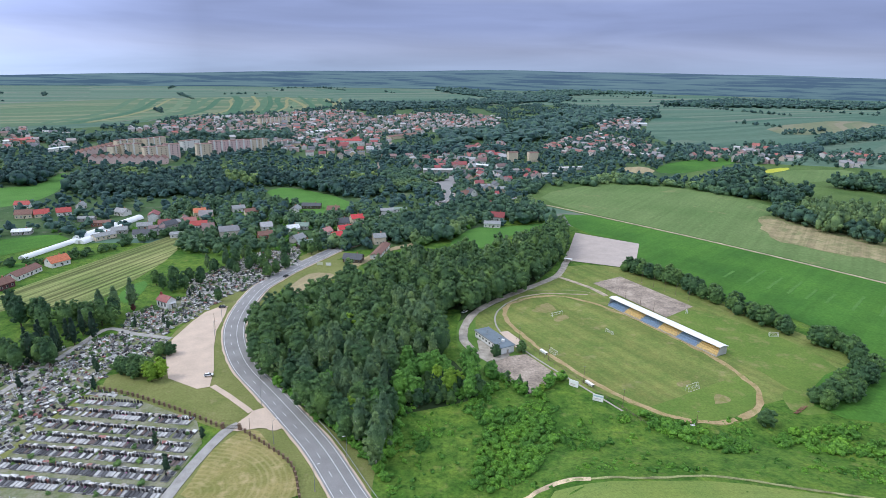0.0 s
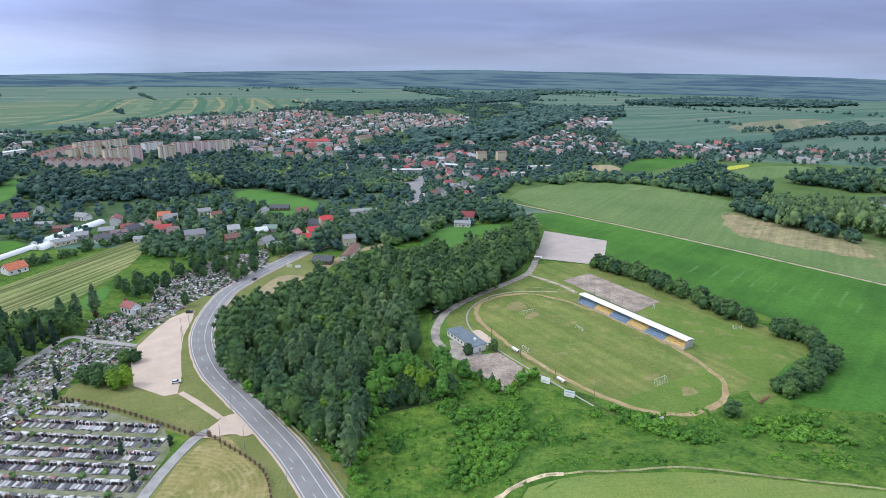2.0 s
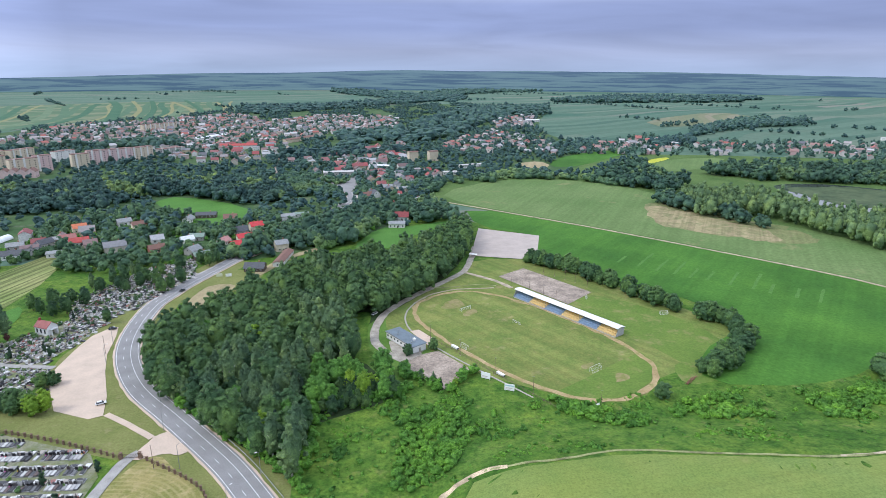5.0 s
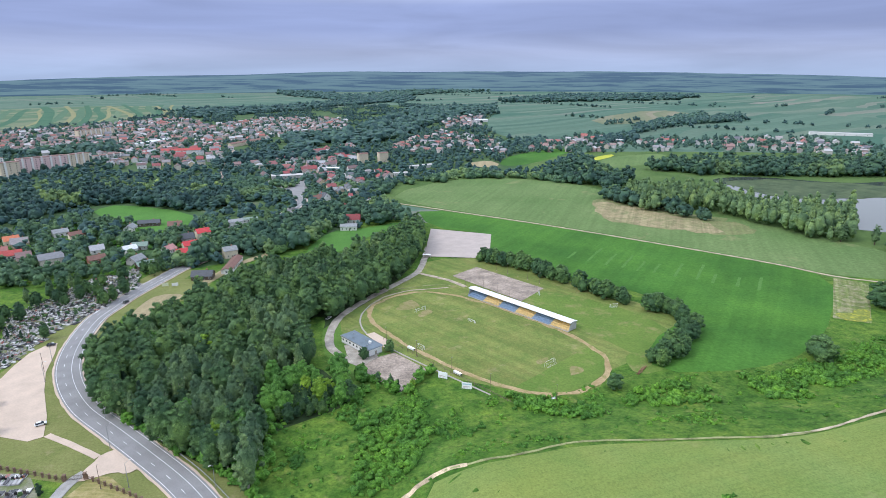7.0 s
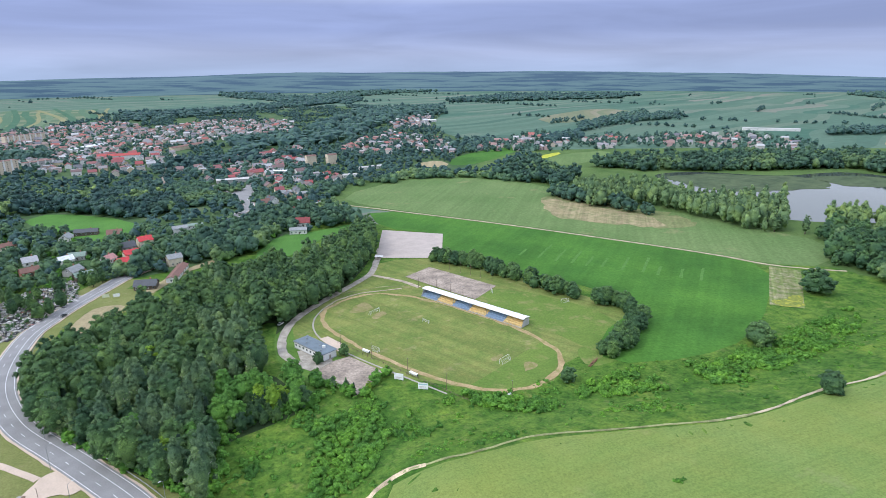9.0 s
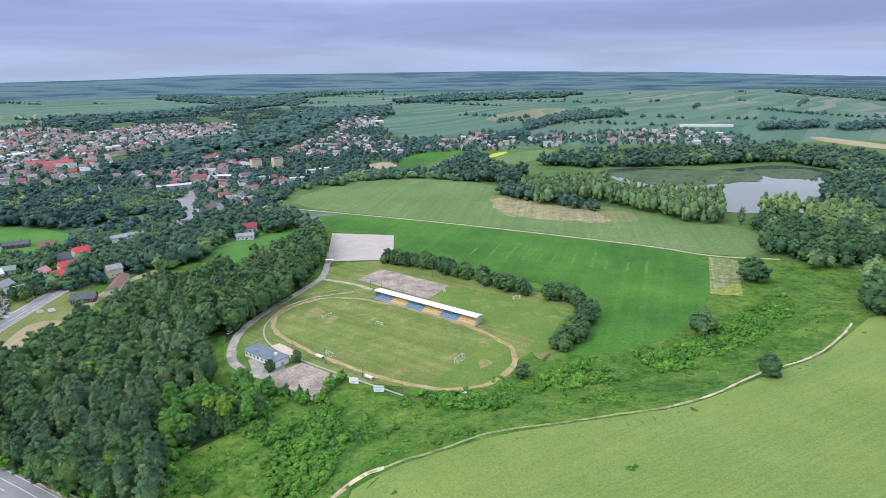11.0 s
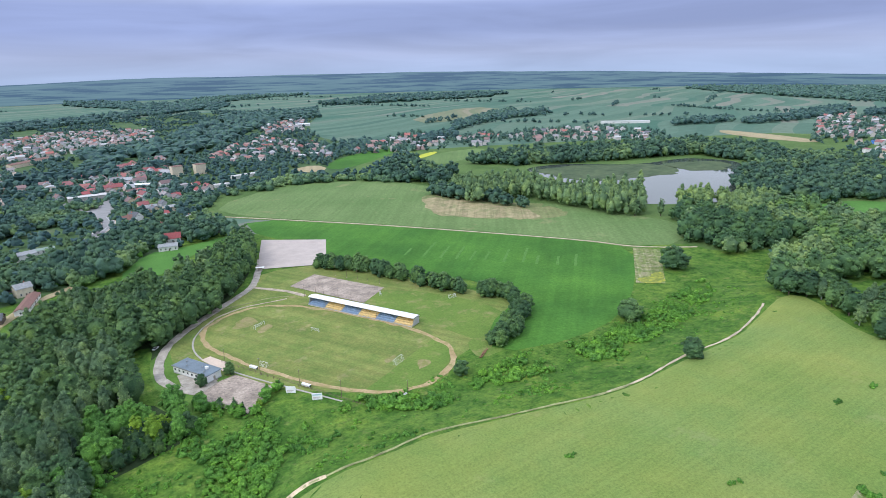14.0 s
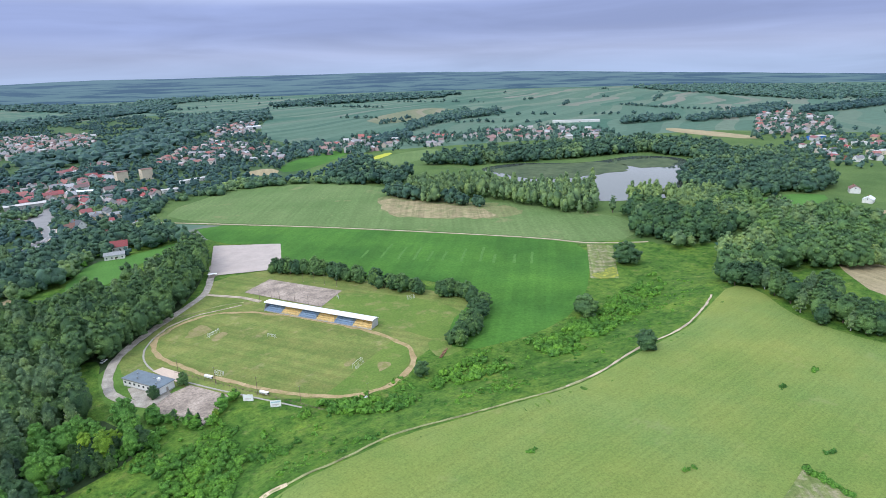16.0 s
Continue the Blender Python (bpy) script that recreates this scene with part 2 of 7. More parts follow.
M_ALLOT = land("striped_allotment", (0.15, 0.20, 0.06), (0.24, 0.25, 0.10), 0.02, 0.7, turn=18, lines=0.45, wide=2.2, tuft=0.3)
M_GRAVEBED = land("cemetery_ground", (0.13, 0.17, 0.065), (0.33, 0.31, 0.24), 0.16, 1.4, dry=(0.17, 0.19, 0.07), dryness=0.5, tuft=0.1)


def strips(name, turn, long, wide, tones, seed):
    """Farmland cut into long narrow strips of different crops."""
    m, n, l, p = shader(name)
    tc, mp = n.new("ShaderNodeTexCoord"), n.new("ShaderNodeMapping")
    mp.inputs["Rotation"].default_value = (0, 0, radians(turn))
    mp.inputs["Location"].default_value = (seed * 13.7, seed * 7.1, 0)
    l.new(tc.outputs["Object"], mp.inputs[0])
    bend = node(n, "ShaderNodeTexNoise", Scale=0.0016, Detail=1)
    l.new(mp.outputs[0], bend.inputs["Vector"])
    sc = n.new("ShaderNodeVectorMath")
    sc.operation = "SCALE"
    sc.inputs["Scale"].default_value = 260
    l.new(bend.outputs["Color"], sc.inputs[0])
    ad = n.new("ShaderNodeVectorMath")
    l.new(mp.outputs[0], ad.inputs[0])
    l.new(sc.outputs[0], ad.inputs[1])
    cut = n.new("ShaderNodeMapping")
    cut.inputs["Scale"].default_value = (1 / wide, 1 / long, 0)
    l.new(ad.outputs[0], cut.inputs[0])
    fl = n.new("ShaderNodeVectorMath")
    fl.operation = "FLOOR"
    l.new(cut.outputs[0], fl.inputs[0])
    wh = n.new("ShaderNodeTexWhiteNoise")
    l.new(fl.outputs[0], wh.inputs["Vector"])
    r = ramp(n, [(i / (len(tones) - 1), c) for i, c in enumerate(tones)])
    l.new(wh.outputs["Value"], r.inputs[0])
    b = node(n, "ShaderNodeTexNoise", Scale=0.05, Detail=7, Roughness=0.7)
    l.new(tc.outputs["Object"], b.inputs["Vector"])
    r2 = ramp(n, ((0.3, (0.75,) * 3), (0.7, (1.25,) * 3)))
    l.new(b.outputs["Fac"], r2.inputs[0])
    l.new(mix(n, l, r.outputs[0], r2.outputs[0], 0.7, "MULTIPLY"), p.inputs["Base Color"])
    p.inputs["Roughness"].default_value = 0.95
    p.inputs["Specular IOR Level"].default_value = 0.15
    return m


# crop tones leaned to blue-green, so the far land carries haze in its colour
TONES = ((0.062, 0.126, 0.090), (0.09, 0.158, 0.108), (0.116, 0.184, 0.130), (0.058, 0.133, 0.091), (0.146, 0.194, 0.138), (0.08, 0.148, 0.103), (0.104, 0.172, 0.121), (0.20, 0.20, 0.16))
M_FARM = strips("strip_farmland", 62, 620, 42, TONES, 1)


def mottled(m, scale, stops, detail=4, mode="MULTIPLY", fac=1.0):
    """Adds a further scale of growth and wear to a ground cover."""
    n, l = m.node_tree.nodes, m.node_tree.links
    p = n["Principled BSDF"]
    old = p.inputs["Base Color"].links[0].from_socket
    tc = n.new("ShaderNodeTexCoord")
    a = node(n, "ShaderNodeTexNoise", Scale=scale, Detail=detail, Roughness=0.65)
    l.new(tc.outputs["Object"], a.inputs["Vector"])
    r = ramp(n, stops)
    l.new(a.outputs["Fac"], r.inputs[0])
    l.new(mix(n, l, old, r.outputs[0], fac, mode), p.inputs["Base Color"])


mottled(M_MEADOW, 0.22, ((0.36, (0.52, 0.64, 0.60)), (0.5, (0.98, 0.98, 0.98)), (0.66, (1.24, 1.14, 1.05))), 7)
mottled(M_MEADOW, 0.035, ((0.34, (0.74, 0.84, 0.85)), (0.5, (1.0, 1.0, 1.0)), (0.66, (1.22, 1.10, 1.0))), 4)
mottled(M_MEADOW, 0.9, ((0.34, (0.66, 0.7, 0.7)), (0.5, (1.0, 1.0, 1.0)), (0.66, (1.12, 1.12, 1.1))), 4)
mottled(M_GREEN, 0.02, ((0.3, (0.74, 0.80, 0.85)), (0.7, (1.15, 1.08, 1.0))), 5)
mottled(M_WHEAT, 0.016, ((0.34, (0.88, 0.97, 1.04)), (0.5, (1.0, 1.0, 1.0)), (0.68, (1.08, 1.02, 0.95))), 5)
mottled(M_WHEAT, 0.9, ((0.34, (0.86, 0.88, 0.88)), (0.5, (1.0, 1.0, 1.0)), (0.66, (1.06, 1.05, 1.04))), 4)
mottled(M_PITCH, 0.12, ((0.34, (0.82, 0.92, 0.85)), (0.5, (1.0, 1.0, 1.0)), (0.70, (1.22, 1.10, 1.15))), 6)
mottled(M_CONCRETE, 0.6, ((0.36, (0.72,) * 3), (0.5, (1.0,) * 3), (0.66, (1.1,) * 3)), 6)
mottled(M_ASPHALT, 0.05, ((0.3, (0.88,) * 3), (0.7, (1.1,) * 3)), 6)

# swirls left by the mower in the dry grass
dn, dl = M_DRY.node_tree.nodes, M_DRY.node_tree.links
dtc, dmp, dwv = dn.new("ShaderNodeTexCoord"), dn.new("ShaderNodeMapping"), dn.new("ShaderNodeTexWave")
dmp.inputs["Location"].default_value = (84, -168, 0)
dwv.wave_type = "RINGS"
dwv.rings_direction = "Z"
for key, val in (("Scale", 0.15), ("Distortion", 26.0), ("Detail", 6.0), ("Detail Scale", 0.06)):
    dwv.inputs[key].default_value = val
dl.new(dtc.outputs["Object"], dmp.inputs[0])
dl.new(dmp.outputs[0], dwv.inputs["Vector"])
dp = dn["Principled BSDF"]
d_old = dp.inputs["Base Color"].links[0].from_socket
d_fac = ramp(dn, ((0.45, (0, 0, 0)), (0.95, (0.34, 0.34, 0.34))))
dl.new(dwv.outputs["Fac"], d_fac.inputs[0])
d_gap = node(dn, "ShaderNodeTexNoise", Scale=0.06, Detail=3)
dl.new(dtc.outputs["Object"], d_gap.inputs["Vector"])
d_mask = ramp(dn, ((0.36, (0, 0, 0)), (0.54, (1, 1, 1))))
dl.new(d_gap.outputs["Fac"], d_mask.inputs[0])
d_cut = mix(dn, dl, d_fac.outputs[0], d_mask.outputs[0], 1.0, "MULTIPLY")
dl.new(mix(dn, dl, d_old, (0.42, 0.36, 0.18), d_cut), dp.inputs["Base Color"])


# ---------------------------------------------------------------- building helpers
def smooth01(a):
    a = max(0.0, min(1.0, a))
    return a * a * (3 - 2 * a)


CREST = [(-400, 150), (20, 150), (45, 160), (90, 161), (140, 157), (180, 151), (220, 151), (265, 156), (300, 165), (330, 178), (400, 165), (520, 120), (700, 60), (1200, 0)]


def crest(x):
    for (a, b), (c, e) in zip(CREST, CREST[1:]):
        if x <= c:
            return b + (e - b) * max(0, (x - a) / (c - a))
    return CREST[-1][1]


def terrain(x, y):
    """The ground's height: level valley floor, and the hill with the wheat on it."""
    return 12.0 * smooth01((crest(x) + 52 - y) / 62) * smooth01((x - 12 + 0.15 * max(0, 160 - y)) / 50) * smooth01((700 - x) / 300) * smooth01((y + 500) / 200)


def inside(x, y, ring):
    hit = False
    for (a, b), (c, e) in zip(ring, ring[1:] + ring[:1]):
        if (b > y) != (e > y) and x < (c - a) * (y - b) / (e - b) + a:
            hit = not hit
    return hit


def chaikin(pts, times=2, closed=True):
    for _ in range(times):
        out = [] if closed else [pts[0]]
        pairs = list(zip(pts, pts[1:] + pts[:1])) if closed else list(zip(pts, pts[1:]))
        for (a, b), (c, e) in pairs:
            out += [(0.75 * a + 0.25 * c, 0.75 * b + 0.25 * e), (0.25 * a + 0.75 * c, 0.25 * b + 0.75 * e)]
        pts = out if closed else out + [pts[-1]]
    return pts


def spline(pts, step=4.0):
    """Points about every step metres along a smooth curve through pts, with the direction at each."""
    p = [Vector((a, b, 0)) for a, b in pts]
    p = [p[0] * 2 - p[1]] + p + [p[-1] * 2 - p[-2]]
    out = []
    for i in range(1, len(p) - 2):
        n = max(2, int((p[i + 1] - p[i]).length / step))
        for k in range(n):
            t = k / n
            out.append(0.5 * (2 * p[i] + (p[i + 1] - p[i - 1]) * t + (2 * p[i - 1] - 5 * p[i] + 4 * p[i + 1] - p[i + 2]) * t * t + (3 * p[i] - p[i - 1] - 3 * p[i + 1] + p[i + 2]) * t ** 3))
    out.append(p[-2])
    way = []
    for i, q in enumerate(out):
        d = out[min(i + 1, len(out) - 1)] - out[max(i - 1, 0)]
        way.append((q, d.normalized(), Vector((-d.y, d.x, 0)).normalized()))
    return way


def mesh_of(name, verts, faces, material=None, smooth=False):
    me = bpy.data.meshes.new(name)
    me.from_pydata([tuple(v) for v in verts], [], [tuple(f) for f in faces])
    if material:
        me.materials.append(material)
    if smooth:
        me.polygons.foreach_set("use_smooth", [True] * len(me.polygons))
    me.update()
    return me


def mesh_fast(name, verts, tris, material, smooth=False):
    """A mesh from numpy arrays of corners and triangles."""
    me = bpy.data.meshes.new(name)
    me.vertices.add(len(verts))
    me.vertices.foreach_set("co", np.asarray(verts, dtype=np.float32).ravel())
    me.loops.add(len(tris) * 3)
    me.loops.foreach_set("vertex_index", np.asarray(tris, dtype=np.int32).ravel())
    me.polygons.add(len(tris))
    me.polygons.foreach_set("loop_start", np.arange(len(tris), dtype=np.int32) * 3)
    me.polygons.foreach_set("use_smooth", np.full(len(tris), smooth))
    me.materials.append(material)
    me.update(calc_edges=True)
    return me


def part(name, bm, material, parent, label=""):
    """Links a bmesh as one mesh object under a thing or a part."""
    me = bpy.data.meshes.new(name)
    bm.to_mesh(me)
    bm.free()
    me.materials.append(material)
    ob = new(name, me)
    ob.parent = parent
    return tagged(ob, label)


def part_me(name, me, parent, label=""):
    ob = new(name, me)
    ob.parent = parent
    return tagged(ob, label)


def thing(name, m, label, category, group="", kind=""):
    ob = new(name)
    ob.empty_display_size = 0.5
    ob.matrix_basis = m
    return tagged(ob, label, category, group, kind)


def box(bm, x0, x1, y0, y1, z0, z1, bevel=0.0, turn=None):
    """Adds a box, its edges bevelled, to a bmesh."""
    made = bmesh.ops.create_cube(bm, size=1.0)["verts"]
    bmesh.ops.scale(bm, vec=(x1 - x0, y1 - y0, z1 - z0), verts=made)
    bmesh.ops.translate(bm, vec=((x0 + x1) / 2, (y0 + y1) / 2, (z0 + z1) / 2), verts=made)
    if turn:
        bmesh.ops.transform(bm, matrix=turn, verts=made)
    if bevel:
        edges = list({e for v in made for e in v.link_edges})
        bmesh.ops.bevel(bm, geom=edges, offset=bevel, segments=1, affect="EDGES")
    return bm


def boxes(*rows, bevel=0.0):
    bm = bmesh.new()
    for r in rows:
        box(bm, *r, bevel=bevel)
    return bm


def rod(bm, a, b, r, sides=6, r2=None):
    """Adds a round bar from a to b."""
    a, b = Vector(a), Vector(b)
    d = b - a
    m = Matrix.Translation((a + b) / 2) @ d.to_track_quat("Z", "Y").to_matrix().to_4x4()
    bmesh.ops.create_cone(bm, cap_ends=True, segments=sides, radius1=r, radius2=r if r2 is None else r2, depth=d.length, matrix=m)
    return bm


def sheet(name, ring, lift, material, label, category="", soft=2, size=None, kind="structure", wobble=0.0):
    """A field, yard or lawn laid on the terrain, with an outline as worn as it is."""
    pts = chaikin(ring, soft) if soft else list(ring)
    if wobble:
        pts = [(a + wobble * noise.noise((a * 0.11, b * 0.11, 1)), b + wobble * noise.noise((a * 0.11, b * 0.11, 7))) for a, b in pts]
    bm = bmesh.new()
    f = bm.faces.new([bm.verts.new((a, b, 0)) for a, b in pts])
    f.normal_update()
    if f.normal.z < 0:
        f.normal_flip()
    bmesh.ops.triangulate(bm, faces=bm.faces[:])
    if size:
        for _ in range(7):
            long = [e for e in bm.edges if e.calc_length() > size]
            if not long:
                break
            bmesh.ops.subdivide_edges(bm, edges=long, cuts=1)
            bmesh.ops.triangulate(bm, faces=[q for q in bm.faces if len(q.verts) > 3])
    for v in bm.verts:
        v.co.z = terrain(v.co.x, v.co.y) + lift
    me = bpy.data.meshes.new(name)
    bm.to_mesh(me)
    bm.free()
    me.materials.append(material)
    return tagged(new(name, me), label, category, kind=kind)


def ribbon_mesh(name, pts, width, lift, material, step=4.0, aside=0.0, ragged=0.0, depth=0.25):
    """A strip of ground along a curve, with a small step at either edge."""
    verts, faces = [], []
    for i, (q, d, s) in enumerate(spline(pts, step)):
        w = width / 2
        wl, wr = (w + ragged * noise.noise((q.x * 0.2, q.y * 0.2, 3)), w + ragged * noise.noise((q.x * 0.2, q.y * 0.2, 9)))
        l, r = q + s * (aside + wl), q + s * (aside - wr)
        c = q + s * aside
        z = terrain(c.x, c.y) + lift
        verts += [(l.x, l.y, z - depth), (l.x, l.y, z), (r.x, r.y, z), (r.x, r.y, z - depth)]
        if i:
            k = 4 * i
            for j in range(3):
                faces.append((k - 4 + j, k + j, k + j + 1, k - 3 + j))
    return mesh_of(name, verts, [f[::-1] for f in faces], material)


def ribbon(name, pts, width, lift, material, label, category="", step=4.0, ragged=0.0):
    return tagged(new(name, ribbon_mesh(name, pts, width, lift, material, step, 0, ragged)), label, category, kind="structure")


# plan of the place in metres: the camera stands over (0, 0)
ROAD = [(-25, 161), (-30, 169), (-45, 194), (-62, 217), (-76, 235), (-96, 261), (-111, 292), (-118, 323), (-119, 360), (-114, 382), (-106, 406), (-94, 433), (-85, 453), (-67, 481), (-42, 529), (-13, 607), (8, 672), (7, 712)]
LOT = [(-134, 332), (-129, 334), (-126, 321), (-123, 299), (-117, 279), (-108, 255), (-104, 239), (-109, 237), (-126, 246), (-136, 266), (-141, 278), (-142, 288), (-141, 310), (-139, 324)]
WALK = [(-103, 240), (-91, 230), (-79, 219)]
APRON = [(-84, 206), (-79, 205), (-70, 208), (-66, 205), (-62, 208), (-72, 224), (-78, 221), (-80, 215)]
DRIVE = [(-81, 210), (-85, 204), (-89, 185), (-91, 167), (-91, 162)]
LAWN = [(-154, 248), (-139, 247), (-125, 245), (-109, 237), (-102, 236), (-80, 217), (-85, 211), (-101, 217), (-122, 227), (-152, 237)]
DRY = [(-84, 197), (-75, 210), (-58, 190), (-51, 181), (-46, 164), (-87, 163), (-86, 180)]
FENCE1 = [(-152, 235), (-137, 231), (-118, 223), (-100, 214), (-87, 207)]
FENCE2 = [(-79, 206), (-70, 199), (-59, 190), (-52, 182), (-46, 166)]
CEMN = [(-174, 291), (-182, 321), (-161, 349), (-170, 380), (-145, 438), (-116, 462), (-106, 419), (-126, 365), (-136, 350), (-143, 314), (-149, 299), (-148, 290)]
CEMW = [(-233, 252), (-201, 264), (-177, 292), (-144, 286), (-143, 266), (-156, 254), (-157, 238), (-162, 186), (-194, 176)]
CEMS = [(-154, 233), (-139, 231), (-99, 212), (-91, 197), (-93, 171), (-92, 160), (-178, 159), (-162, 186)]
LANE1 = [(-143, 288), (-165, 293), (-183, 298), (-187, 270), (-193, 230), (-198, 211)]
LANE2 = [(-152, 239), (-157, 215), (-161, 185), (-162, 170)]
ROW0 = [(-155.1, 232.8), (-141.2, 231.2)]
ROW1 = [(-156, 226.7), (-126.6, 223.7)]
ROW2 = [(-157.2, 217.9), (-100.9, 211.8)]
ROW3 = [(-158.5, 208.8), (-96.4, 202.1)]
ROW4 = [(-158.6, 200.3), (-95, 193.8)]
ROW5 = [(-158.5, 192.1), (-92.9, 185.7)]
ROW6 = [(-158.9, 183.4), (-93.8, 177.2)]
ROW7 = [(-159.5, 174.7), (-93.3, 168.2)]
ROW8 = [(-162.1, 165.6), (-92, 159.1)]
WOOD = [(-105, 311), (-99, 286), (-90, 261), (-74, 240), (-52, 217), (-34, 198), (-22, 184), (-20, 198), (-19, 218), (3, 226), (18, 233), (17, 248), (10, 262), (3, 279), (0, 303), (20, 328), (52, 364), (82, 413), (101, 462), (114, 527), (91, 516), (70, 469), (39, 436), (8, 428), (-33, 409), (-61, 375), (-81, 329), (-100, 324)]
TRACK_ROAD = [(106, 463), (94, 426), (83, 400), (61, 376), (42, 357), (24, 335), (16, 317), (13, 295), (18, 280), (26, 269)]
BRANCH = [(83, 400), (93, 388), (102, 377), (109, 362)]
CARPARK = [(122, 520), (170, 487), (145, 419), (98, 437), (107, 471)]
COURT = [(106, 386), (129, 401), (159, 346), (136, 328)]
CLUBCOURT = [(36.3, 274.1), (45, 276.8), (58.1, 253.9), (39.9, 236.2), (27.8, 259.6), (28.1, 267.2)]
WHEAT = [(38, 166), (44, 166), (53, 166), (72, 166), (95, 167), (124, 160), (144, 155), (167, 150), (188, 150), (221, 154), (244, 154), (265, 155), (290, 163), (333, 174), (338, 160), (315, 130), (311, 114), (311, 86), (325, 40), (345, -60), (200, -140), (20, -60), (8, 60), (20, 130)]
GREEN = [(127, 615), (222, 513), (292, 427), (346, 355), (367, 315), (304, 256), (255, 223), (210, 214), (163, 224), (179, 254), (220, 278), (221, 319), (191, 358), (160, 410), (146, 422), (170, 488), (122, 526)]
GARDEN = [(366, 314), (379, 298), (319, 244), (304, 256)]
FTRACK = [(102, 648), (128, 621), (223, 515), (293, 428), (347, 356), (369, 317), (395, 295), (409, 286)]
FIELD2 = [(110, 692), (208, 774), (303, 761), (377, 672), (344, 593), (387, 476), (418, 502), (450, 401), (465, 343), (405, 297), (371, 319), (349, 358), (295, 432), (225, 519), (130, 626)]
BROWN = [(329, 598), (353, 565), (373, 501), (390, 475), (374, 434), (330, 466), (298, 505), (304, 545)]
WOODSTRIP = [(356, 628), (362, 607), (397, 480), (379, 469), (364, 537), (317, 547)]
POND = [(553, 687), (612, 688), (648, 664), (684, 622), (727, 605), (784, 609), (824, 598), (845, 530), (770, 485), (690, 443), (660, 418), (657, 378), (615, 359), (564, 379), (492, 416), (505, 478), (521, 561), (534, 644)]
EASTROW = [(139, 416), (147, 404), (156, 396), (164, 385), (171, 368), (178, 354)]
EASTROW2 = [(183, 342), (188, 329), (193, 321), (198, 309)]
EASTROW3 = [(208, 293), (215, 290), (211, 264), (193, 245), (180, 237), (170, 232)]
BAREPLOT = [(-102, 351), (-98, 384), (-91, 399), (-74, 397), (-77, 383), (-85, 368), (-88, 356)]
LAWN2 = [(2, 470), (31, 538), (52, 533), (104, 557), (94, 529), (60, 508), (37, 468), (23, 468)]
TOWNGROUND = [(-1011, 1146), (-802, 1346), (-718, 1692), (-388, 2272), (-54, 2486), (552, 2741), (865, 2399), (508, 1556), (468, 1242), (536, 1182), (496, 912), (330, 761), (231, 805), (112, 729), (64, 544), (-37, 466), (-85, 448), (-138, 462), (-227, 475), (-254, 482), (-353, 454), (-419, 451)]
F_A = [(-526, 643), (-512, 676), (-479, 695), (-512, 793), (-476, 752), (-436, 664), (-426, 605), (-442, 578), (-466, 565)]
F_C = [(-208, 686), (-188, 715), (-102, 648), (-96, 588), (-121, 558), (-148, 600), (-192, 655)]
F_D = [(-275, 663), (-278, 700), (-269, 714), (-258, 667)]
F_D2 = [(-249, 727), (-246, 775), (-228, 743), (-232, 713)]
F_E = [(-350, 404), (-331, 422), (-303, 468), (-330, 488), (-362, 466), (-388, 452)]
F_E2 = [(-323, 370), (-312, 397), (-302, 418), (-288, 402), (-298, 376), (-304, 355)]
ALLOT = [(-283, 327), (-276, 346), (-261, 398), (-232, 485), (-211, 472), (-205, 416), (-208, 357), (-215, 320), (-246, 333), (-267, 307)]
F_G = [(-205, 346), (-202, 379), (-192, 366), (-188, 332)]
F_H = [(322, 899), (387, 993), (522, 1059), (507, 1002), (366, 871), (322, 863)]
F_I = [(273, 912), (320, 933), (321, 873), (278, 855)]
F_J = [(499, 917), (553, 950), (548, 926), (484, 879)]
F_K = [(485, 874), (550, 926), (661, 934), (573, 841), (464, 790)]
F_L = [(465, 183), (494, 172), (472, 130), (377, 100), (387, 126)]
F_M = [(622, 313), (684, 301), (706, 265), (611, 256), (575, 282)]
F_N = [(633, 209), (671, 207), (682, 187), (608, 164), (592, 190)]
W1 = [(-598, 722), (-575, 767), (-535, 784), (-474, 732), (-455, 663), (-524, 692), (-550, 657)]
W2 = [(-420, 649), (-457, 753), (-330, 761), (-282, 812), (-194, 771), (-99, 777), (-53, 669), (-110, 659), (-211, 721), (-239, 702), (-246, 646), (-314, 642)]
W3 = [(-87, 459), (-50, 503), (-6, 560), (55, 637), (96, 624), (112, 518), (96, 545), (53, 544), (29, 504), (0, 484), (-42, 465)]
W4 = [(-29, 1357), (164, 1486), (476, 2358), (828, 2428), (720, 1993), (462, 1785), (193, 1216), (111, 1208), (-3, 1133)]
W5 = [(113, 740), (161, 764), (246, 832), (296, 772), (357, 740), (347, 704), (292, 759), (221, 768), (158, 751)]
W6 = [(311, 702), (396, 811), (444, 814), (419, 701), (449, 702), (384, 646), (369, 691)]
W7 = [(505, 780), (624, 793), (768, 748), (947, 689), (971, 558), (891, 486), (837, 491), (847, 530), (854, 617), (726, 648), (563, 714)]
W8 = [(644, 411), (718, 451), (839, 488), (916, 496), (956, 437), (868, 358), (787, 298), (713, 278), (644, 312), (629, 368)]
W9 = [(398, 314), (483, 372), (559, 327), (525, 256), (470, 246), (407, 252), (418, 291)]
W10 = [(320, 195), (380, 233), (458, 227), (557, 165), (441, 125), (391, 154), (364, 176), (345, 146), (363, 128), (334, 105), (345, 92), (321, 82), (311, 102), (306, 120), (324, 135), (337, 159), (305, 176)]
W11 = [(839, 1354), (1066, 1497), (1465, 1711), (1320, 1508), (1038, 1428), (793, 1253)]
W12 = [(3353, 2538), (3543, 2627), (3721, 2257), (3725, 1728), (3669, 1205), (2664, 869), (2548, 1012), (2482, 1145), (2625, 1377), (2836, 1763)]
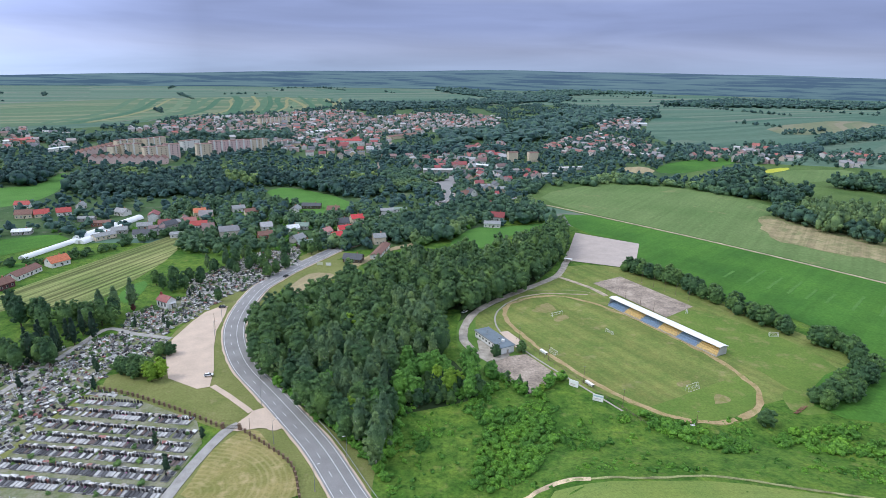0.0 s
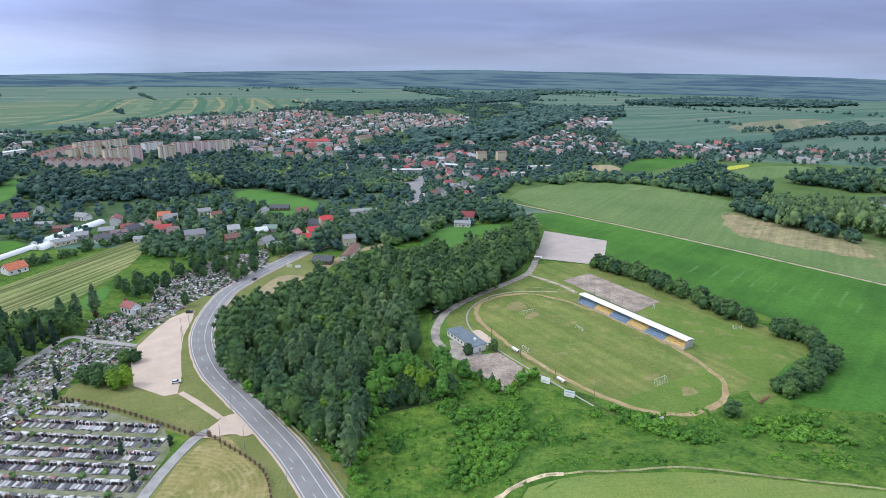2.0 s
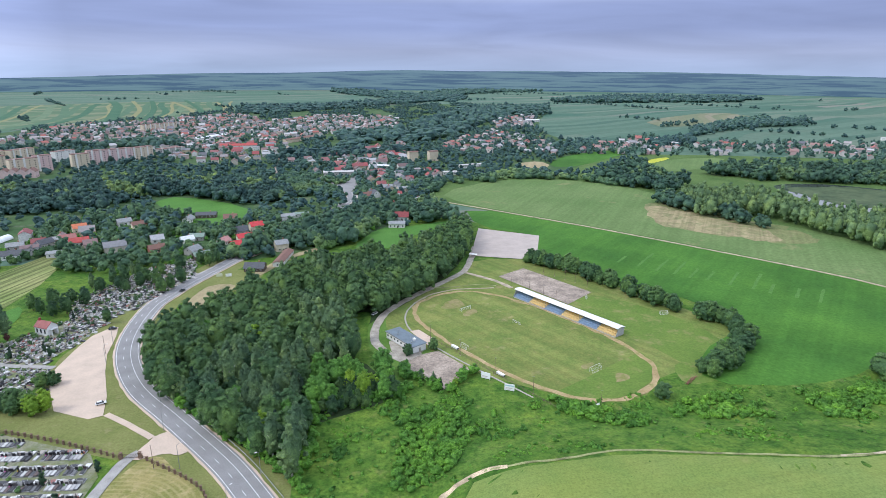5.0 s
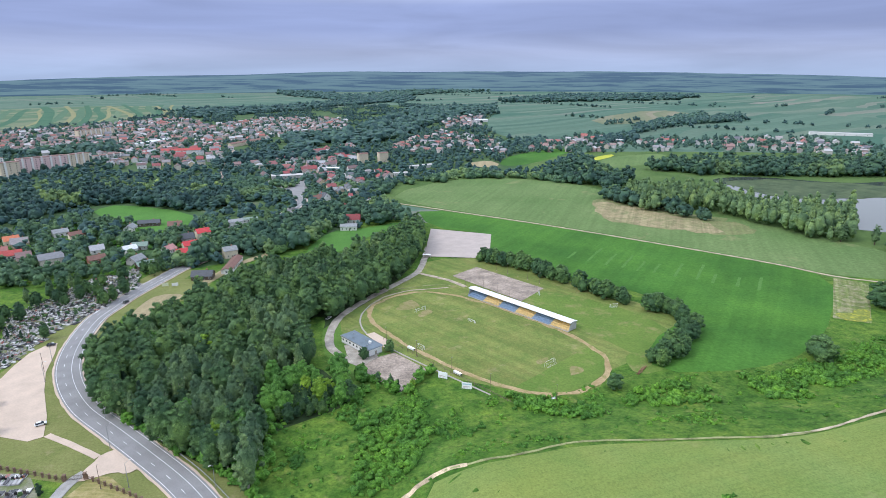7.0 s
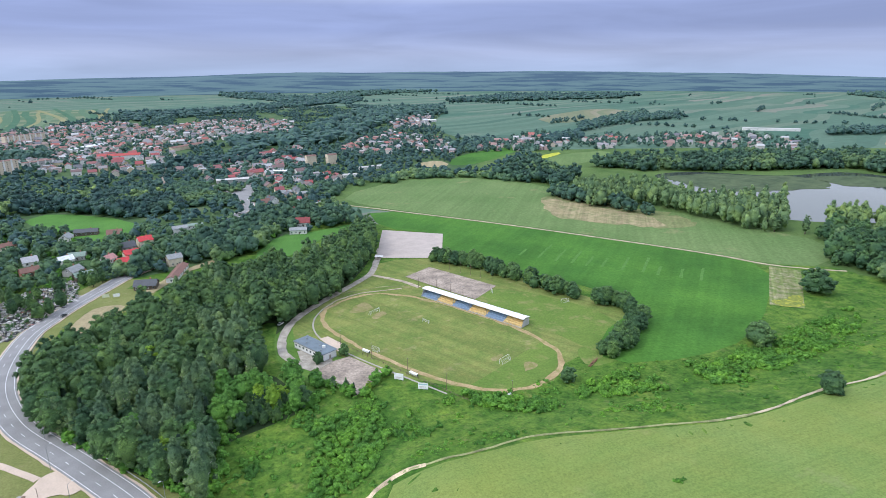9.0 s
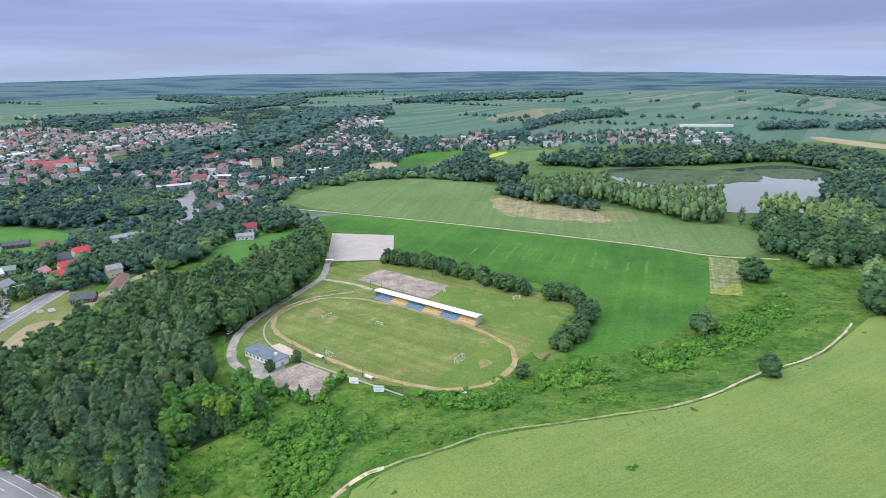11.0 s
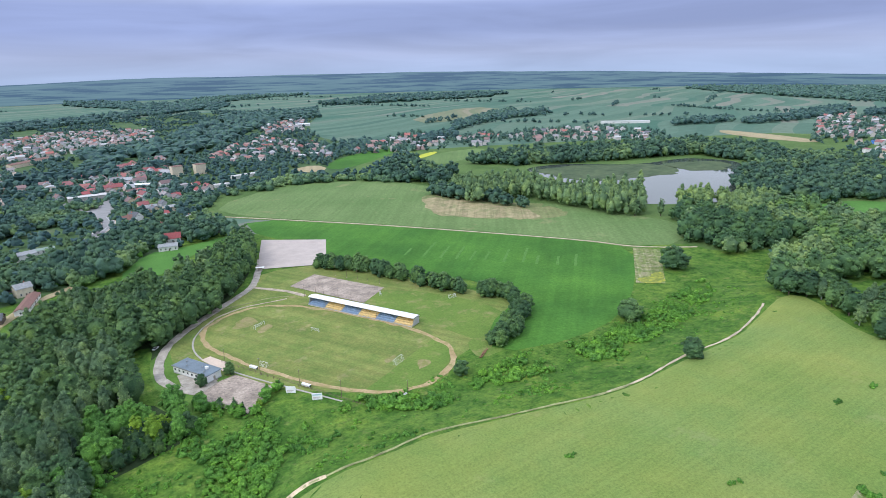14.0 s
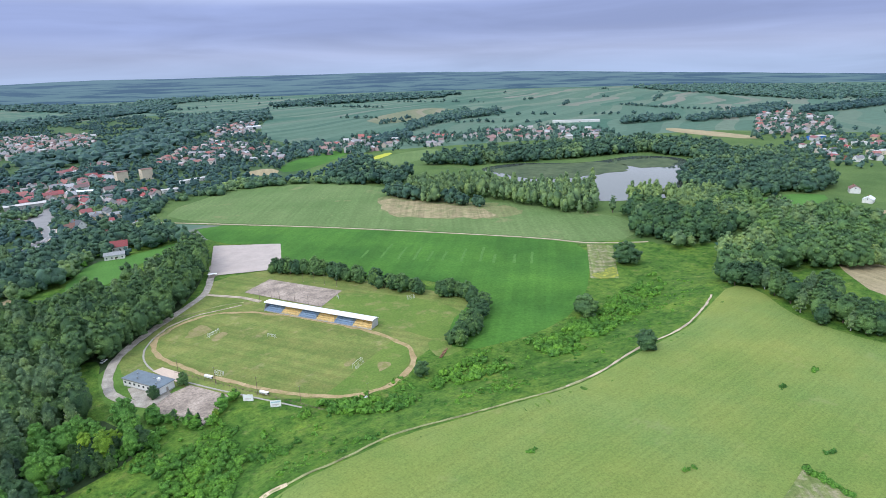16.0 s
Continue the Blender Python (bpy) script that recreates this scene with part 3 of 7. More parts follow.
W13 = [(1040, 2936), (1662, 3473), (2374, 3131), (2281, 3004), (1068, 2756)]
W14 = [(864, 1392), (1033, 1532), (1387, 1812), (1266, 1610), (949, 1401)]
W15 = [(604, 1120), (768, 1226), (686, 1082), (603, 1058)]
W16 = [(-798, 1167), (-650, 1182), (-409, 1231), (-325, 1313), (-290, 1169), (-544, 1193), (-654, 1108), (-731, 1067)]
W17 = [(-123, 974), (-81, 1037), (18, 1079), (118, 1055), (151, 944), (116, 1040), (17, 1000), (-78, 990)]
W18 = [(392, 1063), (408, 1082), (511, 1181), (496, 1106), (424, 1066)]
W19 = [(1449, 927), (1638, 933), (1977, 995), (2145, 1005), (1946, 894), (1732, 838), (1512, 845), (1386, 869)]
W28 = [(1913, 854), (2103, 847), (2544, 849), (2233, 743), (1959, 743), (1796, 785)]
FARHEDGE = [(1897, 1490), (1826, 1289), (1807, 1107), (1842, 960)]
W20 = [(-635, 2409), (-56, 2581), (740, 3697), (660, 3141), (37, 2389), (-277, 2072)]
H1 = [(-705, 1283), (-688, 1620), (-491, 1856), (-352, 2059), (-260, 1941), (-120, 1235), (-242, 1146), (-557, 1222)]
H2 = [(-231, 1722), (-43, 1976), (171, 1887), (156, 1545), (-30, 1382), (-113, 1290)]
H3 = [(-345, 1164), (-110, 1257), (-100, 1022), (-165, 950), (-271, 1008)]
H4 = [(-84, 957), (-2, 1068), (123, 1209), (97, 940), (15, 878)]
H5 = [(179, 1124), (355, 1465), (426, 1190), (367, 992), (299, 1056), (213, 1027)]
H6 = [(464, 1820), (645, 1958), (491, 1524), (395, 1513)]
H7 = [(377, 992), (512, 1128), (678, 1262), (658, 1049), (576, 976), (495, 1002)]
H8 = [(766, 1052), (928, 1098), (1087, 1063), (1078, 907), (964, 796), (807, 920)]
H9 = [(1711, 867), (1853, 858), (1271, 575), (1181, 598)]
H10 = [(1763, 795), (1637, 655), (1324, 515), (1278, 567)]
H11 = [(1083, 484), (1178, 503), (1329, 433), (984, 314), (918, 351), (973, 404)]
H12 = [(681, 1087), (821, 1155), (759, 1022), (642, 933)]
H13 = [(-995, 1252), (-889, 1286), (-648, 1135), (-620, 1015), (-775, 967)]
H15 = [(-70, 790), (-40, 880), (30, 900), (110, 880), (150, 800), (90, 750), (60, 660), (30, 690), (30, 800), (-20, 850), (-50, 830), (-60, 770)]
H14 = [(-309, 561), (-266, 563), (-208, 554), (-159, 534), (-150, 486), (-193, 485), (-263, 491)]
POPLARSTRIP = [(381, 613), (437, 594), (470, 537), (486, 481), (547, 465), (461, 385), (437, 389), (428, 452), (418, 525), (349, 527)]
HILLPATH = [(19.8, 156), (28.8, 164.4), (35.7, 168.4), (43.2, 170.3), (52, 168.9), (71, 168), (95, 170), (124, 162), (144, 157), (168, 152), (189, 152), (223, 157), (245, 156), (266, 158), (294, 166), (312, 173)]
CLEARING = [(0, 320), (11, 333), (17, 330), (13, 304), (14, 280), (22, 272), (17, 266), (8, 274), (3, 293)]
MEADOW = [(-18, 110), (-24, 180), (-18, 232), (38, 236), (60, 250), (95, 222), (125, 212), (150, 238), (220, 250), (270, 258), (320, 275), (385, 312), (415, 290), (400, 255), (345, 205), (345, 175), (300, 150), (200, 140), (100, 150), (30, 110)]
STADIUM = [(20, 300), (22, 340), (60, 375), (88, 402), (98, 430), (146, 420), (178, 358), (215, 292), (212, 262), (165, 228), (125, 211), (95, 221), (60, 250), (45, 275)]
VERGE = [(-46, 160), (-58, 190), (-80, 220), (-104, 252), (-118, 290), (-124, 325), (-125, 360), (-110, 415), (-98, 440), (-108, 420), (-126, 366), (-136, 350), (-145, 300), (-144, 285), (-140, 255), (-155, 248), (-152, 236), (-87, 206), (-92, 160)]
STREET = [(1117, 495), (1327, 596), (1634, 744), (1946, 895), (2240, 1041)]
STREET2 = [(-94, 860), (-101, 988), (-104, 1187)]
SQUARE = [(-37, 810), (-12, 764), (-3, 741), (4, 659), (10, 659), (8, 712), (18, 750), (21, 837), (13, 842), (8, 791), (-9, 790), (-30, 829)]
W21 = [(396, 3670), (732, 4338), (1101, 4876), (2031, 5628), (2379, 5383), (1637, 4545), (995, 4121), (567, 3392)]
W22 = [(1015, 2914), (1482, 3063), (2293, 3213), (1969, 2760), (1447, 2736), (995, 2779)]
W23 = [(1336, 1046), (1534, 1007), (1427, 927), (1247, 967)]
W24 = [(-48, 5080), (283, 4216), (498, 3617), (548, 2774), (272, 3179), (-43, 4137)]
F_O = [(1238, 840), (1223, 718), (1185, 595), (1138, 576), (1138, 679), (1173, 795)]
F_P = [(903, 1715), (1404, 2107), (1377, 1767), (1094, 1611), (844, 1470)]
LILIES_REFLECT = [(560, 668), (610, 668), (650, 648), (690, 612), (735, 588), (716, 540), (678, 515), (640, 530), (600, 530), (560, 545), (540, 580), (545, 640)]
LILIES2 = [(741, 590), (786, 582), (826, 545), (770, 498), (725, 508), (708, 540)]
PLOT = [(168, 64), (188, 67), (188, 52), (182, 50), (166, 62)]
PLOTHEDGE = [(188, 66), (188, 62), (187, 57), (187, 53)]
F_Q = [(-1011, 1273), (-994, 1349), (-862, 1449), (-759, 1792), (-415, 1994), (-363, 2386), (-634, 3060), (-1227, 2736), (-1566, 2148), (-1470, 1869)]
W25 = [(504, 251), (587, 257), (613, 188), (580, 160), (581, 163), (529, 185), (486, 217), (477, 240)]
W26 = [(578, 348), (605, 304), (582, 254), (519, 253), (532, 298)]
W27 = [(-74, 834), (13, 770), (87, 762), (129, 749), (98, 677), (47, 707), (12, 688), (-41, 686), (-85, 723)]
VALLEY = [(385, 322), (300, 560), (330, 600), (290, 790), (480, 1000), (700, 950), (1060, 800), (1100, 560), (900, 280), (640, 235), (430, 240)]
WHEATWEEDS = [(159.4, 89.4), (235.8, 96.1), (205, 65.8), (125.9, 128.4), (260.4, 95)]
LOGS = [(155.4, 224.5), (168.3, 234.1)]
SWIRLA = [(-1016, 2969), (-869, 2586), (-756, 2220), (-628, 1785)]
SWIRLB = [(-938, 2997), (-735, 2409), (-651, 2085), (-587, 1793)]
SWIRLC = [(-864, 3023), (-688, 2421), (-596, 2039), (-550, 1822)]
SWIRLD = [(-756, 2938), (-648, 2652), (-520, 2277), (-472, 1983), (-474, 1882)]
SWIRLE = [(-727, 3072), (-577, 2580), (-454, 2129), (-439, 1913)]
SWIRLF = [(-553, 2889), (-437, 2448), (-378, 2058)]
RISE = [(-659, 1678), (-1068, 2950), (-776, 3414), (-350, 2392), (-301, 1868), (-504, 1665)]
CLUBYARD = [(20.4, 291.9), (24.3, 292.4), (35, 280.1), (36.2, 274.2), (28, 267.3), (23.7, 273.1), (20.8, 280.4)]
PATIO = [(33.4, 303.2), (38.4, 304.6), (46.3, 288.8), (40.8, 283.8)]
SANDPATH = [(-63.8, 414.7), (-59.7, 424), (-50, 445), (-37, 462.1), (-20.8, 478.3), (-13.3, 500.6)]
SANDSTRIP = [(-66.8, 418.7), (-62.7, 428), (-53, 449), (-40, 466.1), (-23.8, 482.3), (-16.3, 504.6), (-10.3, 496.6), (-17.8, 474.3), (-34, 458.1), (-47, 441), (-56.7, 420), (-60.8, 410.7)]


# ---------------------------------------------------------------- ground
fine = list(range(-500, 720, 10))
gx = [-4900, -4000, -3000, -2200, -1600, -1200, -900, -700, -600] + fine + [720, 800, 900, 1200, 1600, 2200, 3000, 4000, 4900]
gy = [-4900, -4000, -3000, -2200, -1600, -1200, -900, -700, -600] + list(range(-500, 320, 10)) + [320, 360, 420, 500, 700, 1000, 1500, 2200, 3000, 4000, 4900]
gv = [(x, y, terrain(x, y)) for y in gy for x in gx]
gf = [(j * len(gx) + i, j * len(gx) + i + 1, (j + 1) * len(gx) + i + 1, (j + 1) * len(gx) + i) for j in range(len(gy) - 1) for i in range(len(gx) - 1)]
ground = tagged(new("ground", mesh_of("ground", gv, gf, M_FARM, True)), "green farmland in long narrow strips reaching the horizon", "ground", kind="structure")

# far ridges under the skyline: a glowing backdrop with haze painted into its colours
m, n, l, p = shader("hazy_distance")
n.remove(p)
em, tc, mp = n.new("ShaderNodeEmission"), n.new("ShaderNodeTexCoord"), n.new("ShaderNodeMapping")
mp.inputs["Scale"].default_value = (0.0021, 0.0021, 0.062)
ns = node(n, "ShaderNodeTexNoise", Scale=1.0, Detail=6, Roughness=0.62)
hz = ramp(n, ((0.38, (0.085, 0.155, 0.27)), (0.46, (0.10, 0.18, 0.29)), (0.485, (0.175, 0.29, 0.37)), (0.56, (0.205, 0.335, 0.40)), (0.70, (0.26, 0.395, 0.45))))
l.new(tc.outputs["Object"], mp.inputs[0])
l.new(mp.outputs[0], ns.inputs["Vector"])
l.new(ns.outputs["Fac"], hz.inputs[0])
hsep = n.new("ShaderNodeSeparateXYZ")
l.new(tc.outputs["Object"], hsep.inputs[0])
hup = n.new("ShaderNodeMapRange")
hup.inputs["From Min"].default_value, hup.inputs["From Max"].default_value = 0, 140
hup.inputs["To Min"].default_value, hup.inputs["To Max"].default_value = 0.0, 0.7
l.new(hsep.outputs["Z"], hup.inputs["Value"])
# painted haze: dull green at the foot, paler blue towards the top
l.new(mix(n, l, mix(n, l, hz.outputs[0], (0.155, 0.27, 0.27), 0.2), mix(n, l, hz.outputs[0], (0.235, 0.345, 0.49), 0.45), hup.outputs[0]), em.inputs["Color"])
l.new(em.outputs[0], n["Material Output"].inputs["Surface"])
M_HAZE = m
SKYLINE = [(-180, 0.0), (-60, -0.9), (-36, -0.95), (-28, -0.75), (-19, -0.45), (-5, -0.14), (8, 0.10), (22, 0.08), (36, -0.02), (48, -0.33), (60, -0.75), (71, -1.1), (100, -0.9), (180, 0.0)]


def skyline(az):
    for (a, b), (c, e) in zip(SKYLINE, SKYLINE[1:]):
        if az <= c:
            return b + (e - b) * (az - a) / (c - a)
    return 0.0


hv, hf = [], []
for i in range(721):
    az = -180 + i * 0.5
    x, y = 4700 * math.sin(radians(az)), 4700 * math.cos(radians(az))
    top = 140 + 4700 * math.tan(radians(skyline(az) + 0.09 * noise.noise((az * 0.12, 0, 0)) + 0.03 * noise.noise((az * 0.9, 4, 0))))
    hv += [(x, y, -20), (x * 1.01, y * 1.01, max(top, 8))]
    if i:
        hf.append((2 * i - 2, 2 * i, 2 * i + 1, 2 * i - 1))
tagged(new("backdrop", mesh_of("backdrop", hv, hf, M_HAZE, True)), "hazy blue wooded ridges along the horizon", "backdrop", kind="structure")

# ---------------------------------------------------------------- fields and yards
M_THIN = land("thin_dry_grain", (0.16, 0.20, 0.075), (0.22, 0.23, 0.10), 0.03, 0.4, turn=35, lines=0.08, wide=5, dry=(0.30, 0.26, 0.14), dryness=0.5)
M_VALLEY = land("damp_meadow", (0.07, 0.13, 0.035), (0.12, 0.19, 0.055), 0.02, 0.4, dry=(0.18, 0.19, 0.09), dryness=0.4)
M_CLUBGRASS = land("rich_grass", (0.085, 0.175, 0.03), (0.14, 0.235, 0.05), 0.06, 0.8, tuft=0.3)
M_PLOT = land("vegetable_rows", (0.13, 0.20, 0.05), (0.24, 0.25, 0.10), 0.1, 0.8, turn=45, lines=0.14, wide=1.5, dry=(0.38, 0.33, 0.22), dryness=0.52)
M_FALLOW = strips("fallow_strips", 40, 500, 26, ((0.12, 0.17, 0.09), (0.20, 0.20, 0.12), (0.14, 0.18, 0.10), (0.24, 0.22, 0.15)), 3)
M_RISE = strips("crop_strips", 48, 900, 42, ((0.085, 0.145, 0.08), (0.11, 0.175, 0.095), (0.09, 0.155, 0.085), (0.20, 0.215, 0.13), (0.10, 0.165, 0.09)), 5)
sheet("ground_town", TOWNGROUND, 0.15, M_TOWN, "gardens and grass between the houses of the town", "ground", 1)
sheet("ground_west", [(-600, 60), (-20, 60), (-20, 110), (-27, 165), (-60, 212), (-100, 250), (-125, 330), (-120, 380), (-95, 440), (-140, 470), (-420, 455), (-700, 600)], 0.12, M_MEADOW, "rough grass round the cemetery and allotments", "grass", 0)
sheet("ground_paddock", [(-120, 300), (-20, 236), (40, 232), (95, 222), (215, 262), (300, 275), (400, 262), (470, 300), (440, 400), (330, 430), (260, 470), (150, 520), (20, 640), (-120, 480)], 0.09, M_MEADOW, "rough grass round the stadium and the wood", "grass", 0)
sheet("ground_south", [(-700, -400), (700, -400), (700, 20), (330, 100), (-20, 235), (-600, 300), (-700, 200)], 0.08, M_MEADOW, "rough grass round the foot of the hill", "grass", 0, 12)
sheet("ground_valley", VALLEY, 0.24, M_VALLEY, "rough damp grass round the pond", "grass", 1)
sheet("ground_eastward", [(318, 60), (420, -80), (900, -80), (1450, 350), (1250, 720), (1060, 800), (900, 500), (640, 300), (345, 205)], 0.06, M_VALLEY, "damp grass beyond the eastern trees", "grass", 0, 12)
sheet("ground_east", [(335, 175), (345, 205), (430, 245), (640, 240), (700, 150), (640, 60), (400, 40), (322, 42), (312, 86), (308, 113), (311, 129), (328, 160)], 0.3, M_MEADOW, "rough grass round the eastern trees", "grass", 0, 12)
sheet("lawn_club", [(-20, 226), (5, 237), (25, 242), (46, 275), (24, 300), (24, 338), (60, 377), (32, 350), (4, 322), (-12, 285)], 0.19, M_CLUBGRASS, "bright grass between the wood and the clubhouse", "grass", 0)
sheet("field_green", GREEN, 0.30, M_GREEN, "bright green young crop field with faint tractor lines", "field", 1, 12)
sheet("ground_fieldside", [(330 + (a - 330) * 1.13, 500 + (b - 500) * 1.13) for a, b in FIELD2], 0.17, M_VALLEY, "grass margin round the grain field", "grass", 0)
sheet("ground_hollow", [(330, 240), (346, 200), (372, 203), (430, 235), (480, 280), (450, 340), (400, 335), (350, 290)], 0.215, M_MEADOW, "rough grass below the eastern trees", "grass", 0, 12)
sheet("field_grain", FIELD2, 0.30, M_DULL, "dull green grain field beyond the farm track", "field", 1)
sheet("field_thin", [(355 + (a - 340) * 1.35, 515 + (b - 515) * 1.25) for a, b in BROWN], 0.40, M_THIN, "thin dry patch in the grain field", "field", 2, wobble=16)
M_BARE = land("sparse_grain", (0.21, 0.22, 0.10), (0.30, 0.255, 0.135), 0.05, 0.5, turn=35, lines=0.14, wide=3, dry=(0.36, 0.295, 0.17), dryness=0.56)
sheet("field_bare", BROWN, 0.45, M_BARE, "dry pale brown patch in the grain field", "field", 2, wobble=13)
sheet("field_wheat", WHEAT, 0.35, M_WHEAT, "yellow-green ripening wheat on the hilltop", "field", 1, 10)
sheet("field_meadow", MEADOW, 0.26, M_MEADOW, "rough green meadow with scrub on the slope", "meadow", 1, 10)
sheet("field_plot", PLOT, 0.6, M_PLOT, "small vegetable plot in the wheat", "field", 0, 8)
sheet("field_garden", GARDEN, 0.42, M_PLOT, "vegetable plot with bare soil and yellow flowers", "field", 0)
M_FLOWERING = land("yellow_flowering_rows", (0.17, 0.22, 0.05), (0.27, 0.29, 0.07), 0.15, 0.9, dry=(0.50, 0.47, 0.06), dryness=0.5)
sheet("field_flowers", [(304, 256), (319, 244), (340, 262), (318, 262)], 0.5, M_FLOWERING, "patch of yellow flowers on the vegetable plot", "flowers", 2, wobble=6)
sheet("field_allotment", ALLOT, 0.30, M_ALLOT, "allotment strips of mown hay and vegetables", "field", 0)
for nm, rg, mt, lb in (("field_left", F_A, M_LAWNGREEN, "fresh green meadow beside a grove"), ("field_house", F_C, M_LAWNGREEN, "green meadow behind the village houses"),
                       ("field_glade", F_D, M_LAWNGREEN, "small green glade among trees"), ("field_clearing", F_D2, M_LAWNGREEN, "small grassy clearing among trees"),
                       ("field_beets", F_E, M_GREEN, "green crop beside the plastic tunnels"), ("field_barn", F_E2, M_GREEN, "green crop beside the barns"),
                       ("field_light", F_G, M_LAWNGREEN, "light green grass strip"), ("field_hill", F_H, M_GREEN, "green field below the village"),
                       ("field_sand", F_I, M_STUBBLE, "bare sandy field"), ("field_rape", F_J, M_YELLOW, "yellow strip of flowering rape"),
                       ("field_pasture", F_K, M_DULL, "pale green pasture"), ("field_stubble", F_L, M_STUBBLE, "mown hay field with pale rows"),
                       ("field_ridge", F_O, M_STUBBLE, "long bare sandy field strip"), ("field_fallow", F_P, M_FALLOW, "brownish fallow strips on the rise"), ("field_rise", F_Q, M_RISE, "curved green crop strips on the broad rise"),
                       ("field_wet", F_M, M_LAWNGREEN, "wet green meadow by the pond"), ("field_ochre", F_N, M_STUBBLE, "ochre bare field")):
    sheet(nm, rg, 0.35, mt, lb, "field", 1, 12 if rg in (F_L, F_M, F_N) else None)
sheet("lawn_house", LAWN2, 0.30, M_LAWNGREEN, "bright green lawn below the country house", "lawn", 1)
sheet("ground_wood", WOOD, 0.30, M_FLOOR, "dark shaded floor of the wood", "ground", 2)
sheet("ground_clearing", [(4 + (a - 9) * 1.25, 300 + (b - 300) * 1.1) for a, b in CLEARING], 0.355, M_MEADOW, "dry trodden grass in a clearing of the wood", "grass", 1)
sheet("ground_stadium", STADIUM, 0.22, M_PITCH, "short worn grass round the football pitch", "grass", 1, 12)
sheet("pavement_carpark", CARPARK, 0.45, M_GREYLOT, "pale grey gravel car park", "car park", 0)
sheet("pavement_court", COURT, 0.45, M_CONCRETE, "weathered grey-brown hard court", "sports court", 0)
sheet("pavement_clubcourt", CLUBCOURT, 0.45, M_CONCRETE, "cracked old asphalt yard beside the clubhouse", "yard", 0)
sheet("pavement_lot", LOT, 0.40, M_SANDLOT, "sandy beige paved cemetery car park", "car park", 0)
sheet("ground_verge", VERGE, 0.22, M_LAWN, "grass verge between cemetery, car park and road", "grass", 0)
sheet("lawn_cemetery", LAWN, 0.34, M_LAWN, "mown lawn between the cemetery fence and the car park", "lawn", 1)
sheet("field_dry", DRY, 0.34, M_DRY, "dry yellowed grass plot by the road", "grass", 1, wobble=2)
sheet("ground_graves_north", CEMN, 0.30, M_GRAVEBED, "grey gravel ground of the old cemetery", "ground", 0)
sheet("ground_graves_west", CEMW, 0.30, M_GRAVEBED, "grey gravel ground of the old cemetery", "ground", 0)
sheet("ground_graves_south", CEMS, 0.30, M_GRAVEBED, "gravel and grass ground of the new cemetery", "ground", 0)
sheet("pavement_apron", APRON, 0.42, M_SANDLOT, "gravel junction of the cemetery drive with the road", "pavement", 1, wobble=1.2)

# pond
m, n, l, p = shader("pond_water")
p.inputs["Base Color"].default_value = (0.07, 0.085, 0.075, 1)
p.inputs["Roughness"].default_value = 0.05
p.inputs["IOR"].default_value = 1.6
nw = node(n, "ShaderNodeTexNoise", Scale=0.7, Detail=4)
bw = node(n, "ShaderNodeBump", Strength=0.03, Distance=0.05)
l.new(nw.outputs["Fac"], bw.inputs["Height"])
l.new(bw.outputs[0], p.inputs["Normal"])
sheet("water_pond", POND, 0.30, m, "still pond reflecting the pale sky", "water", 2)
# lily patches, widened so their dark colour also gives the trees' reflection
M_LILY_REFLECT = land("water_plants", (0.055, 0.085, 0.045), (0.115, 0.150, 0.075), 0.04, 0.12, tuft=0.2)
for ring in (LILIES_REFLECT, LILIES2):
    sheet("water_plants", ring, 0.42, M_LILY_REFLECT, "dull green floating plants and painted dark reflection on the pond", "water plants", 2, wobble=11)

# curved strips of ripe and green crops on the rise
M_RIPE = land("ripe_strip", (0.22, 0.235, 0.11), (0.29, 0.27, 0.14), 0.02, 0.3)
M_LUSH = land("lush_strip", (0.05, 0.13, 0.075), (0.075, 0.16, 0.09), 0.02, 0.3)
M_STRIPGREEN = land("green_strip", (0.085, 0.16, 0.095), (0.105, 0.185, 0.105), 0.02, 0.3)
M_STRIPPALE = land("pale_green_strip", (0.13, 0.20, 0.115), (0.16, 0.225, 0.13), 0.02, 0.3)
for k in range(19):
    u = k / 18
    near, far_end = Vector((-985 + 560 * u, 1420 + 400 * u, 0)), Vector((-1330 + 830 * u, 2650 + 330 * u, 0))
    bow = Vector((130 + 40 * math.sin(k * 1.7), 0, 0))
    pts = [tuple((near.lerp(far_end, t) + bow * math.sin(math.pi * (t * 0.9 + 0.05)) * (1 - t)).xy) for t in (0, 0.2, 0.4, 0.6, 0.8, 1.0)]
    mt, lb = ((M_STRIPGREEN, "green curved crop strip on the rise"), (M_LUSH, "dark green curved crop strip on the rise"), (M_STRIPPALE, "pale green curved crop strip on the rise"), (M_STRIPGREEN, "green curved crop strip on the rise"), (M_RIPE, "yellowish curved crop strip on the rise"))[(k * 3) % 5]
    ribbon("field_strip", pts, 12 if mt is M_RIPE else 24, 0.45 + 0.02 * k, mt, lb, "field", 14.0, 2.0)
for line, wide, mt, lb in ((SWIRLA, 34, M_LUSH, "dark green curved crop strip on the rise"), (SWIRLB, 16, M_RIPE, "yellowish curved crop strip on the rise"), (SWIRLC, 20, M_LUSH, "dark green curved crop strip on the rise"), (SWIRLD, 18, M_RIPE, "yellowish curved crop strip on the rise"),
                           (SWIRLE, 18, M_LUSH, "dark green curved crop strip on the rise"), (SWIRLF, 18, M_RIPE, "yellowish curved crop strip on the rise")):
    ribbon("field_strip", line, wide, 0.95 + 0.02 * (wide % 7), mt, lb, "field", 12.0, 2.0)

